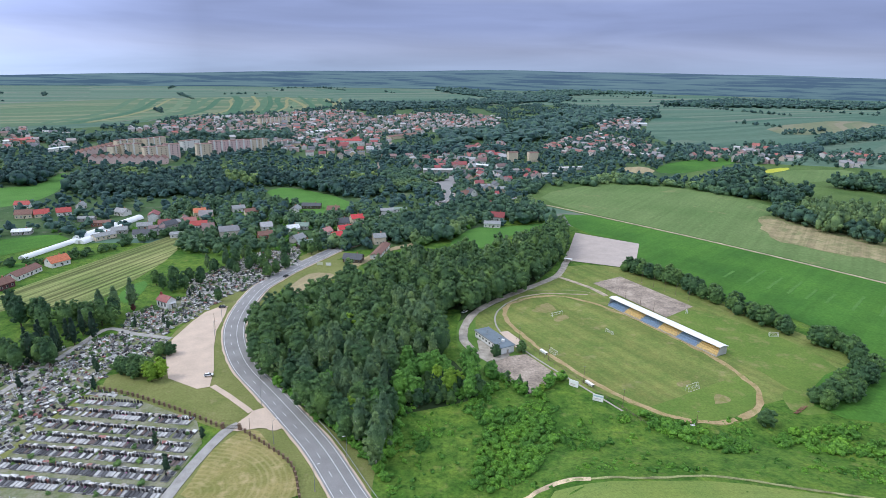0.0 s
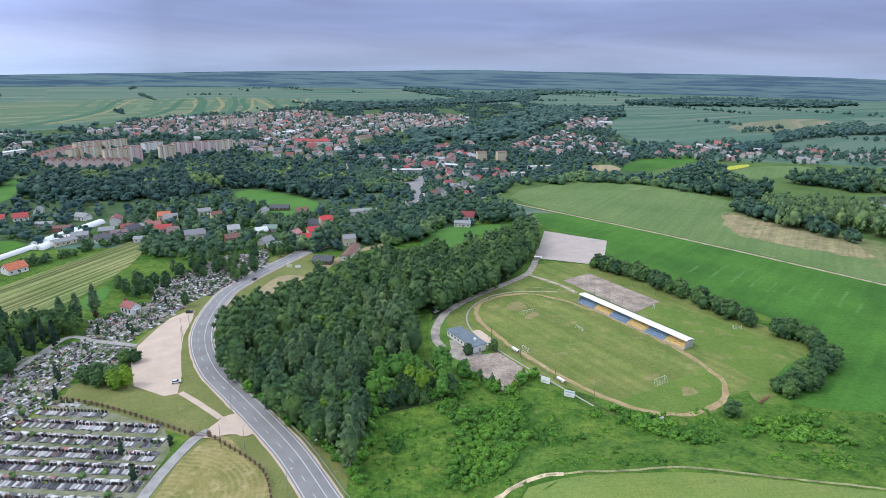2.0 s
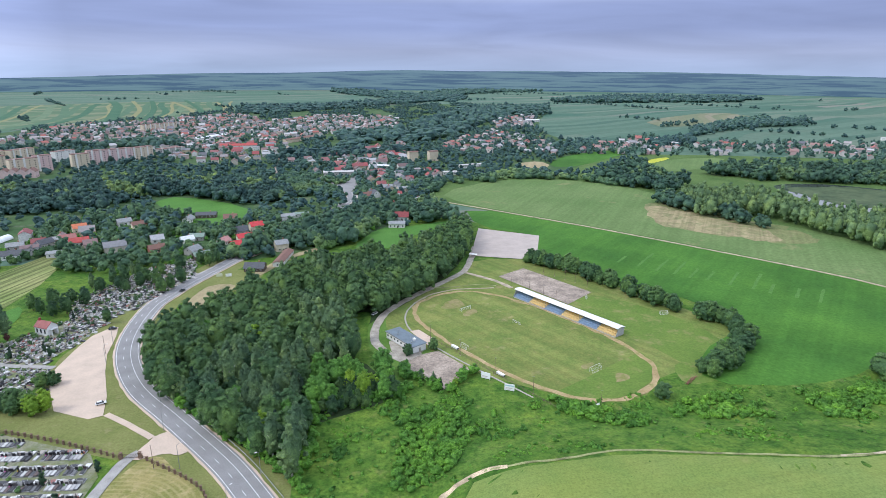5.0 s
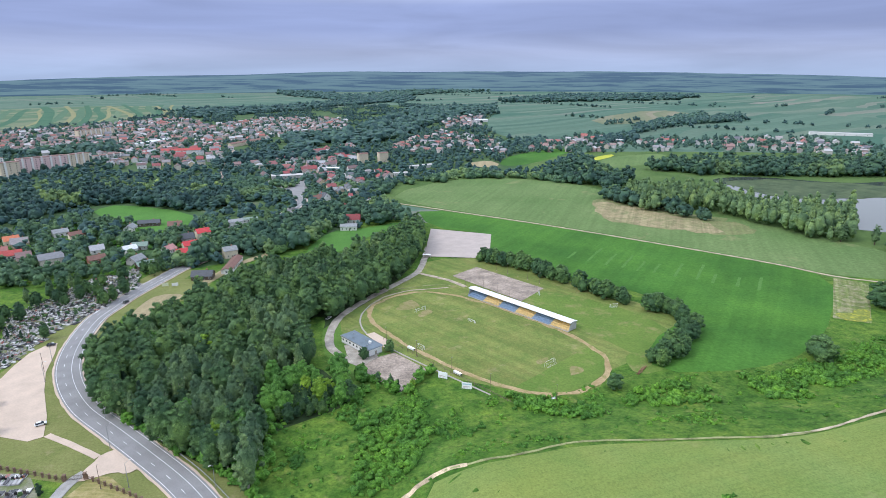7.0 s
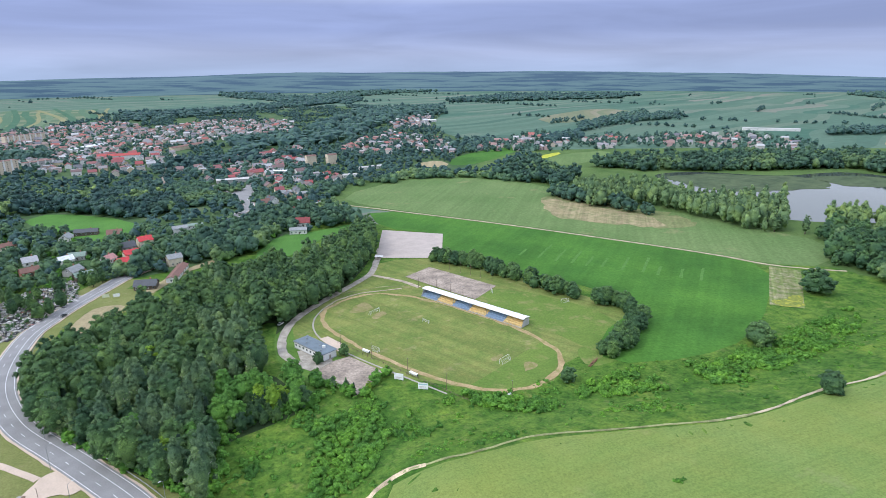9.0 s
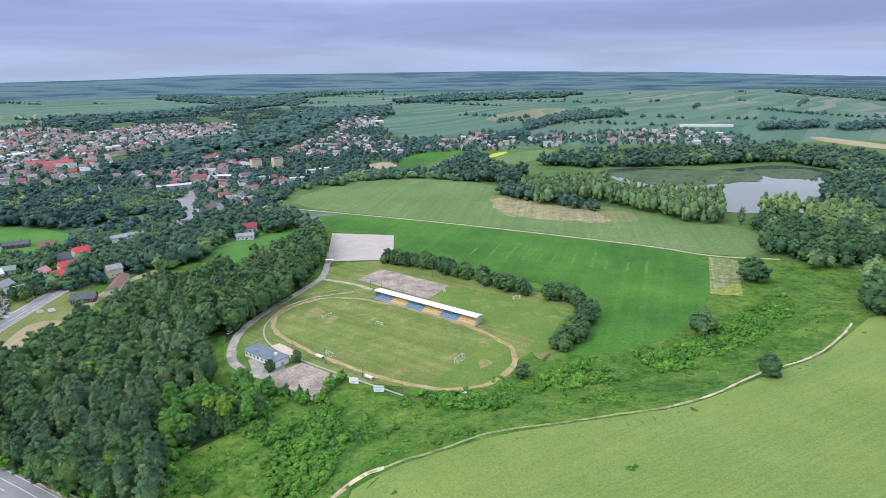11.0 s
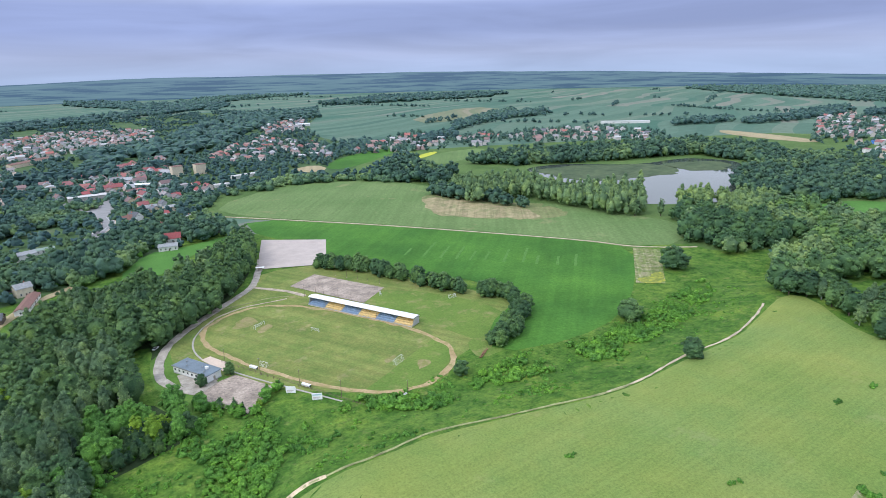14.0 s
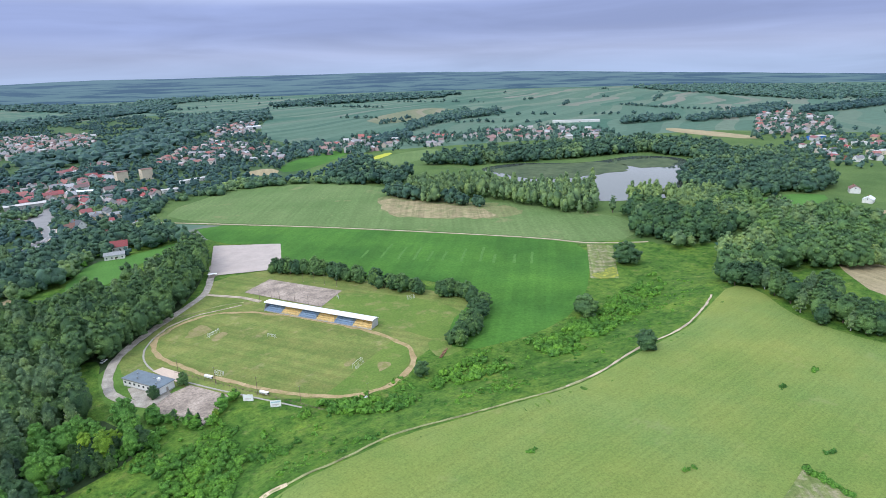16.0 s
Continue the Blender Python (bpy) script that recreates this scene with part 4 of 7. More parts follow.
# ---------------------------------------------------------------- roads and paths
M_KERB = plain("stony_path", (0.47, 0.39, 0.27), 0.98, grain=0.2, scale=0.2)
ribbon("ground_roadside", ROAD[:13], 30, 0.16, M_LAWN, "rough grass beside the main road", "grass", 4.0, 2.0)
road = ribbon("road", ROAD, 11.5, 0.62, M_ASPHALT, "grey asphalt main road in a wide bend", "road", 3.0)
ribbon("road_shoulder", ROAD, 13.2, 0.48, M_SANDLOT, "pale gravel shoulder of the main road", "shoulder", 3.0, 0.5)
for off, wd in ((-4.9, 0.22), (5.0, 0.22), (-1.5, 0.22)):
    part_me("edge_line", ribbon_mesh("edge_line", ROAD, wd, 0.645, M_PAINT, 3.0, off, 0, 0.01), road, "white painted line")
way = spline(ROAD, 1.0)
dash_at = 0
while dash_at + 4 < len(way) and dash_at < 420:
    seg = way[dash_at:dash_at + 4]
    dv, df = [], []
    for i, (q, d, s) in enumerate(seg):
        dv += [(*(q + s * 1.86).xy, 0.646), (*(q + s * 1.64).xy, 0.646)]
        if i:
            df.append((2 * i - 2, 2 * i - 1, 2 * i + 1, 2 * i))
    part_me("lane_dash", mesh_of("lane_dash", dv, df, M_PAINT), road)
    dash_at += 11
ribbon("path_club", TRACK_ROAD, 4.6, 0.42, M_CLUBLANE, "worn concrete lane along the wood to the clubhouse", "lane", 3.0, 0.6)
ribbon("path_branch", BRANCH, 3.2, 0.40, M_TRACK, "dirt lane to the stand", "lane", 3.0, 0.8)
M_FAINT = plain("grown_over_path", (0.27, 0.28, 0.12), 0.98, grain=0.3, scale=0.2)
ribbon("path_hill", HILLPATH, 1.0, 0.50, M_FAINT, "grown-over field path along the wheat", "path", 2.0, 0.4)
ribbon("path_hill_bend", HILLPATH[:5], 2.0, 0.52, M_CHALK, "bare pale earth where the field path turns", "path", 2.0, 0.9)
ribbon("path_hill_top", HILLPATH[9:], 1.0, 0.53, M_KERB, "pale stony field path on the hill", "path", 2.0, 0.5)
ribbon("path_farm", FTRACK, 2.1, 0.50, M_KERB, "pale farm track between two fields", "path", 5.0, 0.8)
ribbon("path_cemetery", DRIVE, 4.2, 0.44, M_LANE, "grey paved cemetery drive", "path", 3.0, 0.2)
ribbon("path_walk", WALK, 2.6, 0.43, M_SANDLOT, "pale paved footpath across the lawn", "path", 3.0, 0.2)
ribbon("path_lane", LANE1, 3.2, 0.42, M_LANE, "grey paved lane through the graves", "path", 3.0, 0.2)
ribbon("path_grass", LANE2, 3.0, 0.40, M_LAWN, "grassy strip between the grave fields", "path", 3.0, 0.4)

# ---------------------------------------------------------------- trees
RNG = np.random.default_rng(7)


def ico(sub):
    bm = bmesh.new()
    bmesh.ops.create_icosphere(bm, subdivisions=sub, radius=1.0)
    v = np.array([q.co[:] for q in bm.verts])
    f = np.array([[q.index for q in t.verts] for t in bm.faces])
    bm.free()
    return v, f


ICO1, ICO2 = ico(1), ico(2)


def lump(rng, sub, centre, radius, rough):
    """One uneven clump of leaves."""
    v, f = sub
    ph = rng.uniform(0, 6.28, 3)
    k = 1 + rough * (np.sin(v[:, 0] * 4 + ph[0]) * np.sin(v[:, 1] * 4 + ph[1]) + 0.6 * np.sin(v[:, 2] * 5 + ph[2])) + rng.normal(0, rough * 0.35, len(v))
    return v * k[:, None] * np.asarray(radius) + centre, f


def cards(rng, centres, radii, count, size, middle):
    """Small leaf sprays lying on the clumps, turned as the crown's outside is: one leaning triangle each."""
    which = rng.integers(0, len(centres), count)
    d = rng.normal(0, 1, (count, 3))
    d[:, 2] = np.abs(d[:, 2]) * 0.9 - 0.2
    d /= np.linalg.norm(d, axis=1)[:, None]
    pos = centres[which] + d * radii[which] * rng.uniform(0.86, 1.12, count)[:, None]
    out = pos - middle
    out /= np.linalg.norm(out, axis=1)[:, None]
    up = d * 0.75 + out * 0.5 + rng.normal(0, 0.34, (count, 3)) + (0, 0, 0.2)
    up /= np.linalg.norm(up, axis=1)[:, None]
    a = np.cross(up, rng.normal(0, 1, (count, 3)))
    a /= np.linalg.norm(a, axis=1)[:, None]
    b = np.cross(up, a)
    s = size * rng.uniform(0.55, 1.35, count)[:, None]
    v = np.stack([pos - a * s, pos + a * s * 0.9, pos + b * s * 1.5 - up * s * 0.25], 1).reshape(-1, 3)
    t = np.arange(count * 3).reshape(-1, 3)
    return v, t


def crown(rng, height, radius, form="broad", clumps=12, sprays=420, size=0.55, sub=ICO1, low=0.28, core=ICO2, rough=0.12):
    """A crown of clumps over a dense middle, with sprays on them: corners and triangles, the trunk's foot at the origin."""
    lobe = rng.uniform(0, 6.28, 3)

    def girth(t):
        if form == "cone":
            return 0.16 + 0.84 * (1 - t)
        if form == "column":
            return max(0.2, math.sin(math.pi * (0.16 + 0.76 * t)) ** 0.7)
        if form == "tall":
            return max(0.12, 1 - abs((t - 0.32) / (0.72 if t > 0.32 else 0.5)) ** 1.8)
        return math.sqrt(max(0.03, 1 - ((t - 0.36) / (0.66 if t > 0.36 else 0.52)) ** 2))

    mid = np.array((0, 0, height * (low + (1 - low) * 0.42)))
    wide = {"cone": 0.5, "column": 0.74, "tall": 0.72}.get(form, 0.84)
    cs = [mid]
    rs = [(radius * wide, radius * wide, height * (1 - low) * 0.44)]
    for i in range(clumps):
        t = (i + 0.5) / clumps
        ang = i * 2.4 + rng.uniform(-0.5, 0.5)
        swell = 1 + 0.16 * math.sin(ang + lobe[0]) + 0.12 * math.sin(2 * ang + lobe[1])
        r = radius * rng.uniform(0.75, 1.25) * (1.05 / math.sqrt(clumps + 4) + 0.07) * (1.12 - 0.35 * t) * (0.8 if form == "cone" else 1)
        g = max(0.0, radius * girth(t) * swell * rng.uniform(0.82, 1.06) - r * 0.8)
        z = height * (low + (1 - low) * (0.04 + 0.9 * t)) + 0.05 * height * math.sin(3 * ang + lobe[2]) * (1 - t)
        cs.append((math.cos(ang) * g, math.sin(ang) * g, z))
        rs.append((r, r, r * rng.uniform(0.75, 1.05) * (1.35 if form in ("column", "tall") else 1)))
    cs, rs = np.array(cs), np.array(rs)
    vs, fs, k = [], [], 0
    for i, (c, r) in enumerate(zip(cs, rs)):
        v, f = lump(rng, core if i == 0 else sub, c, r * 0.9, rough)
        vs.append(v)
        fs.append(f + k)
        k += len(v)
    if sprays:
        v, f = cards(rng, cs[1:], rs[1:], sprays, size, mid - (0, 0, height * 0.12))
        vs.append(v)
        fs.append(f + k)
    return np.concatenate(vs), np.concatenate(fs)


def trunk_mesh(rng, height, radius, material, limbs=4):
    """A tapered stem with a few rising limbs."""
    bm = bmesh.new()
    top = height * 0.62
    rod(bm, (0, 0, -0.4), (0, 0, height * 0.3), radius, 7, radius * 0.75)
    rod(bm, (0, 0, height * 0.3), (0.2, 0.1, top), radius * 0.75, 6, radius * 0.3)
    for i in range(limbs):
        a, z = i * 2.1 + rng.uniform(0, 1), height * rng.uniform(0.28, 0.45)
        rod(bm, (0, 0, z), (math.cos(a) * height * 0.16, math.sin(a) * height * 0.16, z + height * 0.2), radius * 0.4, 5, radius * 0.12)
    me = bpy.data.meshes.new("trunk")
    bm.to_mesh(me)
    bm.free()
    me.materials.append(material)
    return me


def tree_kinds(form, count, height, radius, leaf, bark, clumps, sprays, size, low=0.28):
    out = []
    for i in range(count):
        rng = np.random.default_rng(100 + i * 17 + int(height * 10) + len(form))
        h, r = height * rng.uniform(0.9, 1.12), radius * rng.uniform(0.88, 1.12)
        v, f = crown(rng, h, r, form, clumps, sprays, size, ICO1, low)
        out.append((mesh_fast("crown", v, f, leaf, True), trunk_mesh(rng, h, 0.018 * h + 0.05, bark), h, r))
    return out


OAKS = tree_kinds("broad", 7, 16, 5.2, M_LEAF, M_BARK, 34, 2100, 0.34, 0.12)
ROUND = tree_kinds("broad", 5, 10, 4.2, M_LEAF, M_BARK, 30, 1900, 0.28, 0.06)
LIGHTS = tree_kinds("tall", 5, 18, 3.6, M_LEAF_LIGHT, M_BIRCH, 34, 1800, 0.32, 0.10)
LIMES = tree_kinds("broad", 2, 13, 4.2, M_LEAF_LIME, M_BARK, 30, 1800, 0.30, 0.10)
FRESH = tree_kinds("broad", 3, 11, 4.0, M_LEAF_FRESH, M_BARK, 28, 1700, 0.30, 0.08)
SPRUCES = tree_kinds("cone", 3, 15, 3.2, M_LEAF_DARK, M_BARK, 18, 1200, 0.34, 0.06)
THUJAS = tree_kinds("column", 2, 7, 1.5, M_LEAF_DARK, M_BARK, 9, 420, 0.24, 0.04)
POPLARS = tree_kinds("column", 3, 20, 3.2, M_LEAF_LIGHT, M_BARK, 20, 1300, 0.36, 0.12)
COPPERS = tree_kinds("broad", 1, 9, 3.0, M_LEAF_RED, M_BARK, 12, 360, 0.45)


def plant(name, kinds, x, y, scale=1.0, label="", group="", category="tree", wide=1.0):
    me, tr, h, r = kinds[RNG.integers(0, len(kinds))]
    m = Matrix.Translation((x, y, terrain(x, y) + 0.2)) @ Matrix.Rotation(RNG.uniform(0, 6.28), 4, "Z") @ Matrix.Diagonal((scale * wide, scale * wide, scale, 1))
    t = thing(name, m, label, category, group)
    part_me("trunk", tr, t)
    part_me("crown", me, t)
    return t


def scatter(ring, gap, seed, keep_off=()):
    """Places about gap metres apart inside a ring, irregularly."""
    rng = np.random.default_rng(seed)
    xs, ys = [a for a, _ in ring], [b for _, b in ring]
    out = []
    y = min(ys)
    row = 0
    while y < max(ys):
        x = min(xs) + (row % 2) * gap / 2
        while x < max(xs):
            a, b = x + rng.uniform(-0.42, 0.42) * gap, y + rng.uniform(-0.42, 0.42) * gap
            if inside(a, b, ring) and not any(inside(a, b, k) for k in keep_off):
                out.append((a, b))
            x += gap
        y += gap * 0.87
        row += 1
    return out


def wood(name, spots, height, radius, leaf, label, seed, clumps=5, sprays=60, size=0.9, form="broad", low=0.15, spread=0.25, bases=12, category="woodland"):
    """Many trees too far off to count, as one object."""
    rng = np.random.default_rng(seed)
    base = [crown(rng, height, radius * rng.uniform(0.9, 1.1), form, clumps, sprays, size, ICO1, low, ICO2 if clumps > 8 else ICO1, 0.24 if clumps <= 6 else 0.13) for _ in range(bases)]
    vs, fs, k = [], [], 0
    for x, y in spots:
        v, f = base[rng.integers(0, bases)]
        s, a = rng.uniform(1 - spread, 1 + spread), rng.uniform(0, 6.28)
        c, d = math.cos(a) * s, math.sin(a) * s
        q = np.stack([v[:, 0] * c - v[:, 1] * d + x, v[:, 0] * d + v[:, 1] * c + y, v[:, 2] * s * rng.uniform(0.88, 1.12) + terrain(x, y)], 1)
        vs.append(q)
        fs.append(f + k)
        k += len(v)
    return tagged(new(name, mesh_fast(name, np.concatenate(vs), np.concatenate(fs), leaf, clumps > 6)), label, category, kind="stuff")


FIELDS = (F_A, F_C, F_D, F_D2, F_E, F_E2, F_H, F_I, F_J, F_K, F_M, F_N, LAWN2, FIELD2, GREEN)

# the wood by the road: its near side tree by tree, the rest as one
SEEN = (LAWN2, BAREPLOT, F_C, F_A, SQUARE, F_H, F_K, CLUBCOURT)


def low_view(q, k=1.07):
    """Whether a tree here would leave the open places behind it in sight."""
    return not any(inside(q[0] * j, q[1] * j, r) for r in SEEN for j in (k, (1 + k) / 2))


def off_path(q):
    """Whether the sandy strip beside the wood stays in sight past a tree here."""
    return not any(inside(q[0] * k, q[1] * k, SANDSTRIP) for k in (1.0, 1.03, 1.06, 1.09, 1.12))


def off_clearing(q):
    """Whether the grassy clearing beside the club lane stays in sight past a tree here."""
    return not any(inside(q[0] * k, q[1] * k, CLEARING) for k in (1.0, 1.03, 1.06, 1.09))


spots = [q for q in scatter(WOOD, 6.7, 3) if low_view(q, 1.09) and off_path(q) and off_clearing(q)]
near = sorted(spots, key=lambda q: q[1])[:125]
far = sorted(spots, key=lambda q: q[1])[125:]
for x, y in near:
    u = noise.noise((x * 0.035, y * 0.035, 2)) + RNG.uniform(-0.3, 0.3)
    if -8 < x < 13 and 222 < y < 247:
        for dx, dy in ((0, 0), (3.2, -2.4), (-3.2, 2.2), (-2.4, -3.2)):
            plant("tree", OAKS, x + dx, y + dy, RNG.uniform(0.30, 0.46), "low dark green bush at the foot of the wood", "trees of the wood")
        continue
    if -20 < x < 16 and 232 < y < 262:
        plant("tree", FRESH, x, y, RNG.uniform(0.8, 1.1), "fresh green young tree at the edge of the wood", "trees of the wood")
    elif -20 < x < 16 and y <= 232:
        plant("tree", OAKS, x, y, RNG.uniform(0.4, 0.62), "low dark green broadleaf tree at the foot of the wood", "trees of the wood")
    elif u > -0.08:
        plant("tree", LIGHTS, x, y, RNG.uniform(0.65, 1.25), "grey-green light-crowned tree in the dense wood", "trees of the wood")
    elif u < -0.5 and x < -14:
        plant("tree", SPRUCES, x, y, RNG.uniform(0.8, 1.1), "dark conifer in the dense wood", "trees of the wood")
    else:
        plant("tree", OAKS, x, y, RNG.uniform(0.58, 1.32), "dark green broadleaf tree in the dense wood", "trees of the wood")
far_pale = [q for q in far if noise.noise((q[0] * 0.03, q[1] * 0.03, 2)) + RNG.uniform(-0.3, 0.3) > 0.3]
wood("woodland", [q for q in far if q not in far_pale], 16, 4.6, M_LEAF_DEEP, "dense dark green broadleaf wood beside the stadium", 5, 18, 400, 0.48, spread=0.36, bases=16)
wood("woodland", far_pale, 17, 3.9, M_LEAF_LIGHT, "grey-green trees within the wood beside the stadium", 6, 18, 400, 0.44, "tall", spread=0.34)

for x, y, sc in ((5, 238, 0.95), (-1, 244, 0.85), (9, 242, 0.7), (-19, 274, 1.0), (-32, 203, 0.95), (-36, 211, 1.0), (-48, 290, 1.25)):
    plant("tree", LIMES, x, y, sc, "bright yellow-green broadleaf tree in the wood", "trees of the wood")

for x, y in ((-48, 230), (-26, 210), (-24, 197), (-37, 203), (-76, 309), (-69, 309), (-46, 239), (15, 257), (-57, 316), (-46, 291), (-26, 216), (-54, 227)):
    plant("tree", FRESH, x, y, RNG.uniform(0.85, 1.2), "fresh green young tree at the edge of the wood", "trees of the wood")

# hedgerow behind the stand
for row, sc in ((EASTROW, 1.12), (EASTROW2, 1.05), (EASTROW3, 1.02)):
    for q, d, s in spline(row, 7.0):
        for k in (-1.8, 1.8):
            plant("tree", ROUND, q.x + s.x * k + RNG.uniform(-2.2, 2.2), q.y + s.y * k + RNG.uniform(-2.2, 2.2), sc * RNG.uniform(0.75, 1.2), "round dense dark green tree in the row beside the pitch", "trees in the stadium row", wide=0.98)


# ---------------------------------------------------------------- stadium
SITE = Matrix.Translation((93, 286, 0)) @ Matrix.Rotation(radians(119.36), 4, "Z")


def at(u, v, z=0.0, turn=0.0):
    """A pose on the stadium: u along the pitch, v towards the stand."""
    return SITE @ Matrix.Translation((u, -v, z)) @ Matrix.Rotation(radians(turn), 4, "Z")


def on_site(u, v):
    q = SITE @ Vector((u, -v, 0))
    return (q.x, q.y)


M_WHITE = plain("white_painted_steel", (0.80, 0.80, 0.79), 0.5, grain=0.04, scale=0.3)
M_ROOFWHITE = plain("white_sheet_roof", (0.86, 0.86, 0.85), 0.45, grain=0.03, scale=0.2)
M_BLUESEAT = plain("faded_blue_seats", (0.25, 0.35, 0.48), 0.6, grain=0.12, scale=0.8)
M_YELLOWSEAT = plain("faded_yellow_seats", (0.72, 0.54, 0.24), 0.6, grain=0.1, scale=0.8)
M_STEEL = plain("grey_steel", (0.30, 0.31, 0.31), 0.5, 0.4, grain=0.1)
M_RUST = plain("rusty_steel", (0.17, 0.12, 0.09), 0.8, 0.2, grain=0.25)
M_WALLWHITE = plain("white_render", (0.74, 0.74, 0.73), 0.9, grain=0.06, scale=0.4)
M_WALLGREY = plain("grey_render", (0.42, 0.42, 0.41), 0.9, grain=0.08, scale=0.4)
M_BITUMEN = plain("blue_grey_roofing_felt", (0.155, 0.195, 0.225), 0.85, grain=0.1, scale=0.25)
M_GLASS = plain("dark_window_glass", (0.05, 0.06, 0.07), 0.15, grain=0.05)
M_BOARDFACE = plain("pale_billboard_face", (0.88, 0.88, 0.88), 0.6, grain=0.03)
M_BARS = plain("washed_out_print", (0.62, 0.55, 0.56), 0.6, grain=0.05)
M_BLUEPRINT = plain("pale_blue_print", (0.45, 0.60, 0.68), 0.6, grain=0.05)
M_BENCH = plain("grey_plank", (0.30, 0.27, 0.23), 0.9, grain=0.2)

# worn oval of the running track
oval = []
for i in range(144):
    a = i / 144 * 2 * math.pi
    cu, sv = math.cos(a), math.sin(a)
    oval.append((2 + math.copysign(abs(cu) ** 0.78, cu) * 77, 1.8 + math.copysign(abs(sv) ** 0.72, sv) * 38.5))


def loop_band(name, ring, inner, outer, lift, material, label, ragged=1.0):
    """A closed band of worn ground round a ring given on the stadium's plan."""
    verts, faces, n = [], [], len(ring)
    for i in range(n):
        (a, b), (c, e) = ring[i - 1], ring[(i + 1) % n]
        d = Vector((c - a, e - b)).normalized()
        s = Vector((d.y, -d.x))
        w = ragged * noise.noise((ring[i][0] * 0.12, ring[i][1] * 0.12, 2))
        for k in (inner - w, outer + ragged * noise.noise((ring[i][0] * 0.15, ring[i][1] * 0.15, 8))):
            x, y = on_site(ring[i][0] + s.x * k, ring[i][1] + s.y * k)
            verts.append((x, y, terrain(x, y) + lift))
        j = (i + 1) % n
        faces.append((2 * i, 2 * i + 1, 2 * j + 1, 2 * j))
    ob = tagged(new(name, mesh_of(name, verts, faces, material)), label, "track", kind="structure")
    return ob


loop_band("path_oval", oval, -2.0, 0.7, 0.345, M_TRACKDIRT, "worn sandy running track round the pitch", 1.5)
ring_in = [on_site(a * 0.94, 1.8 + (b - 1.8) * 0.9) for a, b in oval]
sheet("lawn_pitch", ring_in, 0.30, M_PITCH, "worn mown football pitch with dry patches", "pitch", 0)
M_TURFGREEN = land("greener_turf", (0.11, 0.19, 0.036), (0.165, 0.235, 0.05), 0.05, 0.9, dry=(0.24, 0.235, 0.09), dryness=0.47, tuft=0.15)
sheet("lawn_end", [on_site(*q) for q in ((-50, -33), (-50.6, -10), (-50, 12), (-50.4, 35.5), (-58, 33), (-66, 25), (-71.5, 12), (-73, 0), (-70, -14), (-64, -24), (-57, -31))], 0.33, M_TURFGREEN, "greener grass behind the goal line", "grass", 0, wobble=0.8)
sheet("lawn_outer", [on_site(*q) for q in ((-70, 45), (30, 56), (10, 90), (-45, 95), (-78, 80), (-92, 40), (-84, 22), (-70, 34))], 0.27, M_TURFGREEN, "grass training ground behind the stand", "grass", 1)
M_KERBPATH = plain("pale_concrete_slabs", (0.38, 0.355, 0.30), 0.95, grain=0.1)
ribbon("path_side", [on_site(*q) for q in ((-47, -41.6), (-20, -43.2), (5, -44.5), (30, -44.5), (45, -42.5), (58, -37), (69, -28), (77, -16))], 0.9, 0.40, M_KERBPATH, "pale slab footpath along the pitch fence", "path", 3.0, 0.15)
ribbon("path_north", [on_site(*q) for q in ((77, -16), (82, 0), (80, 18), (73, 30), (66, 42))], 1.1, 0.44, M_TRACK, "worn dirt path behind the goal", "path", 3.0, 0.8)
ribbon("path_dirt_loop", [on_site(*q) for q in ((92, 8), (84, 22), (78, 36), (68, 46))], 0.9, 0.43, M_FAINT, "faint dirt track beside the pitch", "path", 3.0, 0.8)
sheet("pavement_club", CLUBYARD, 0.43, M_CLUBLANE, "concrete forecourt of the clubhouse", "yard", 0)
sheet("pavement_patio", PATIO, 0.44, M_SANDLOT, "pale paved patio behind the clubhouse", "yard", 0)

M_WORN = land("worn_turf", (0.25, 0.225, 0.095), (0.33, 0.275, 0.14), 0.12, 1.2, dry=(0.19, 0.21, 0.06), dryness=0.55, tuft=0.1)
for ring in (((58, -9), (66, -4), (67, 3), (62, 10), (55, 8), (52, 0), (54, -6)), ((-58, 2), (-57, 8), (-62, 9), (-65, 4), (-62, -2)), ((40, -4), (47, -3), (47, 5), (41, 6)), ((-46, -4), (-41, -2), (-41, 5), (-46, 6))):
    sheet("ground_worn", [on_site(*q) for q in ring], 0.36, M_WORN, "worn sandy patch in the turf", "ground", 2, wobble=4)
# grandstand
stand = thing("grandstand", at(7, 44), "long covered stand with blue and yellow seats, white roof", "grandstand")
L2 = 39.0
part("base", boxes((-L2, L2, -4, 4, 0, 0.5), bevel=0.05), M_WALLGREY, stand, "low concrete base")
part("rear_wall", boxes((-L2, L2, -4.2, -3.9, 0, 4.6), bevel=0.03), M_WALLGREY, stand, "grey sheet rear wall")
for s in (-1, 1):
    bm = bmesh.new()
    vs = [bm.verts.new(q) for q in ((s * L2, -4, 0), (s * L2, 3.4, 0), (s * L2, 3.4, 1.0), (s * L2, 1.0, 4.8), (s * L2, -4, 4.6))]
    f = bm.faces.new(vs)
    ex = bmesh.ops.extrude_face_region(bm, geom=[f])
    bmesh.ops.translate(bm, vec=(s * 0.15, 0, 0), verts=[q for q in ex["geom"] if isinstance(q, bmesh.types.BMVert)])
    bmesh.ops.recalc_face_normals(bm, faces=bm.faces[:])
    part("end_wall", bm, M_WALLGREY, stand, "grey end wall")
bm = bmesh.new()
prof = [(-4.6, 4.7), (-3.0, 5.25), (-1.0, 5.6), (0.8, 5.7), (1.8, 5.55), (2.4, 5.35)]
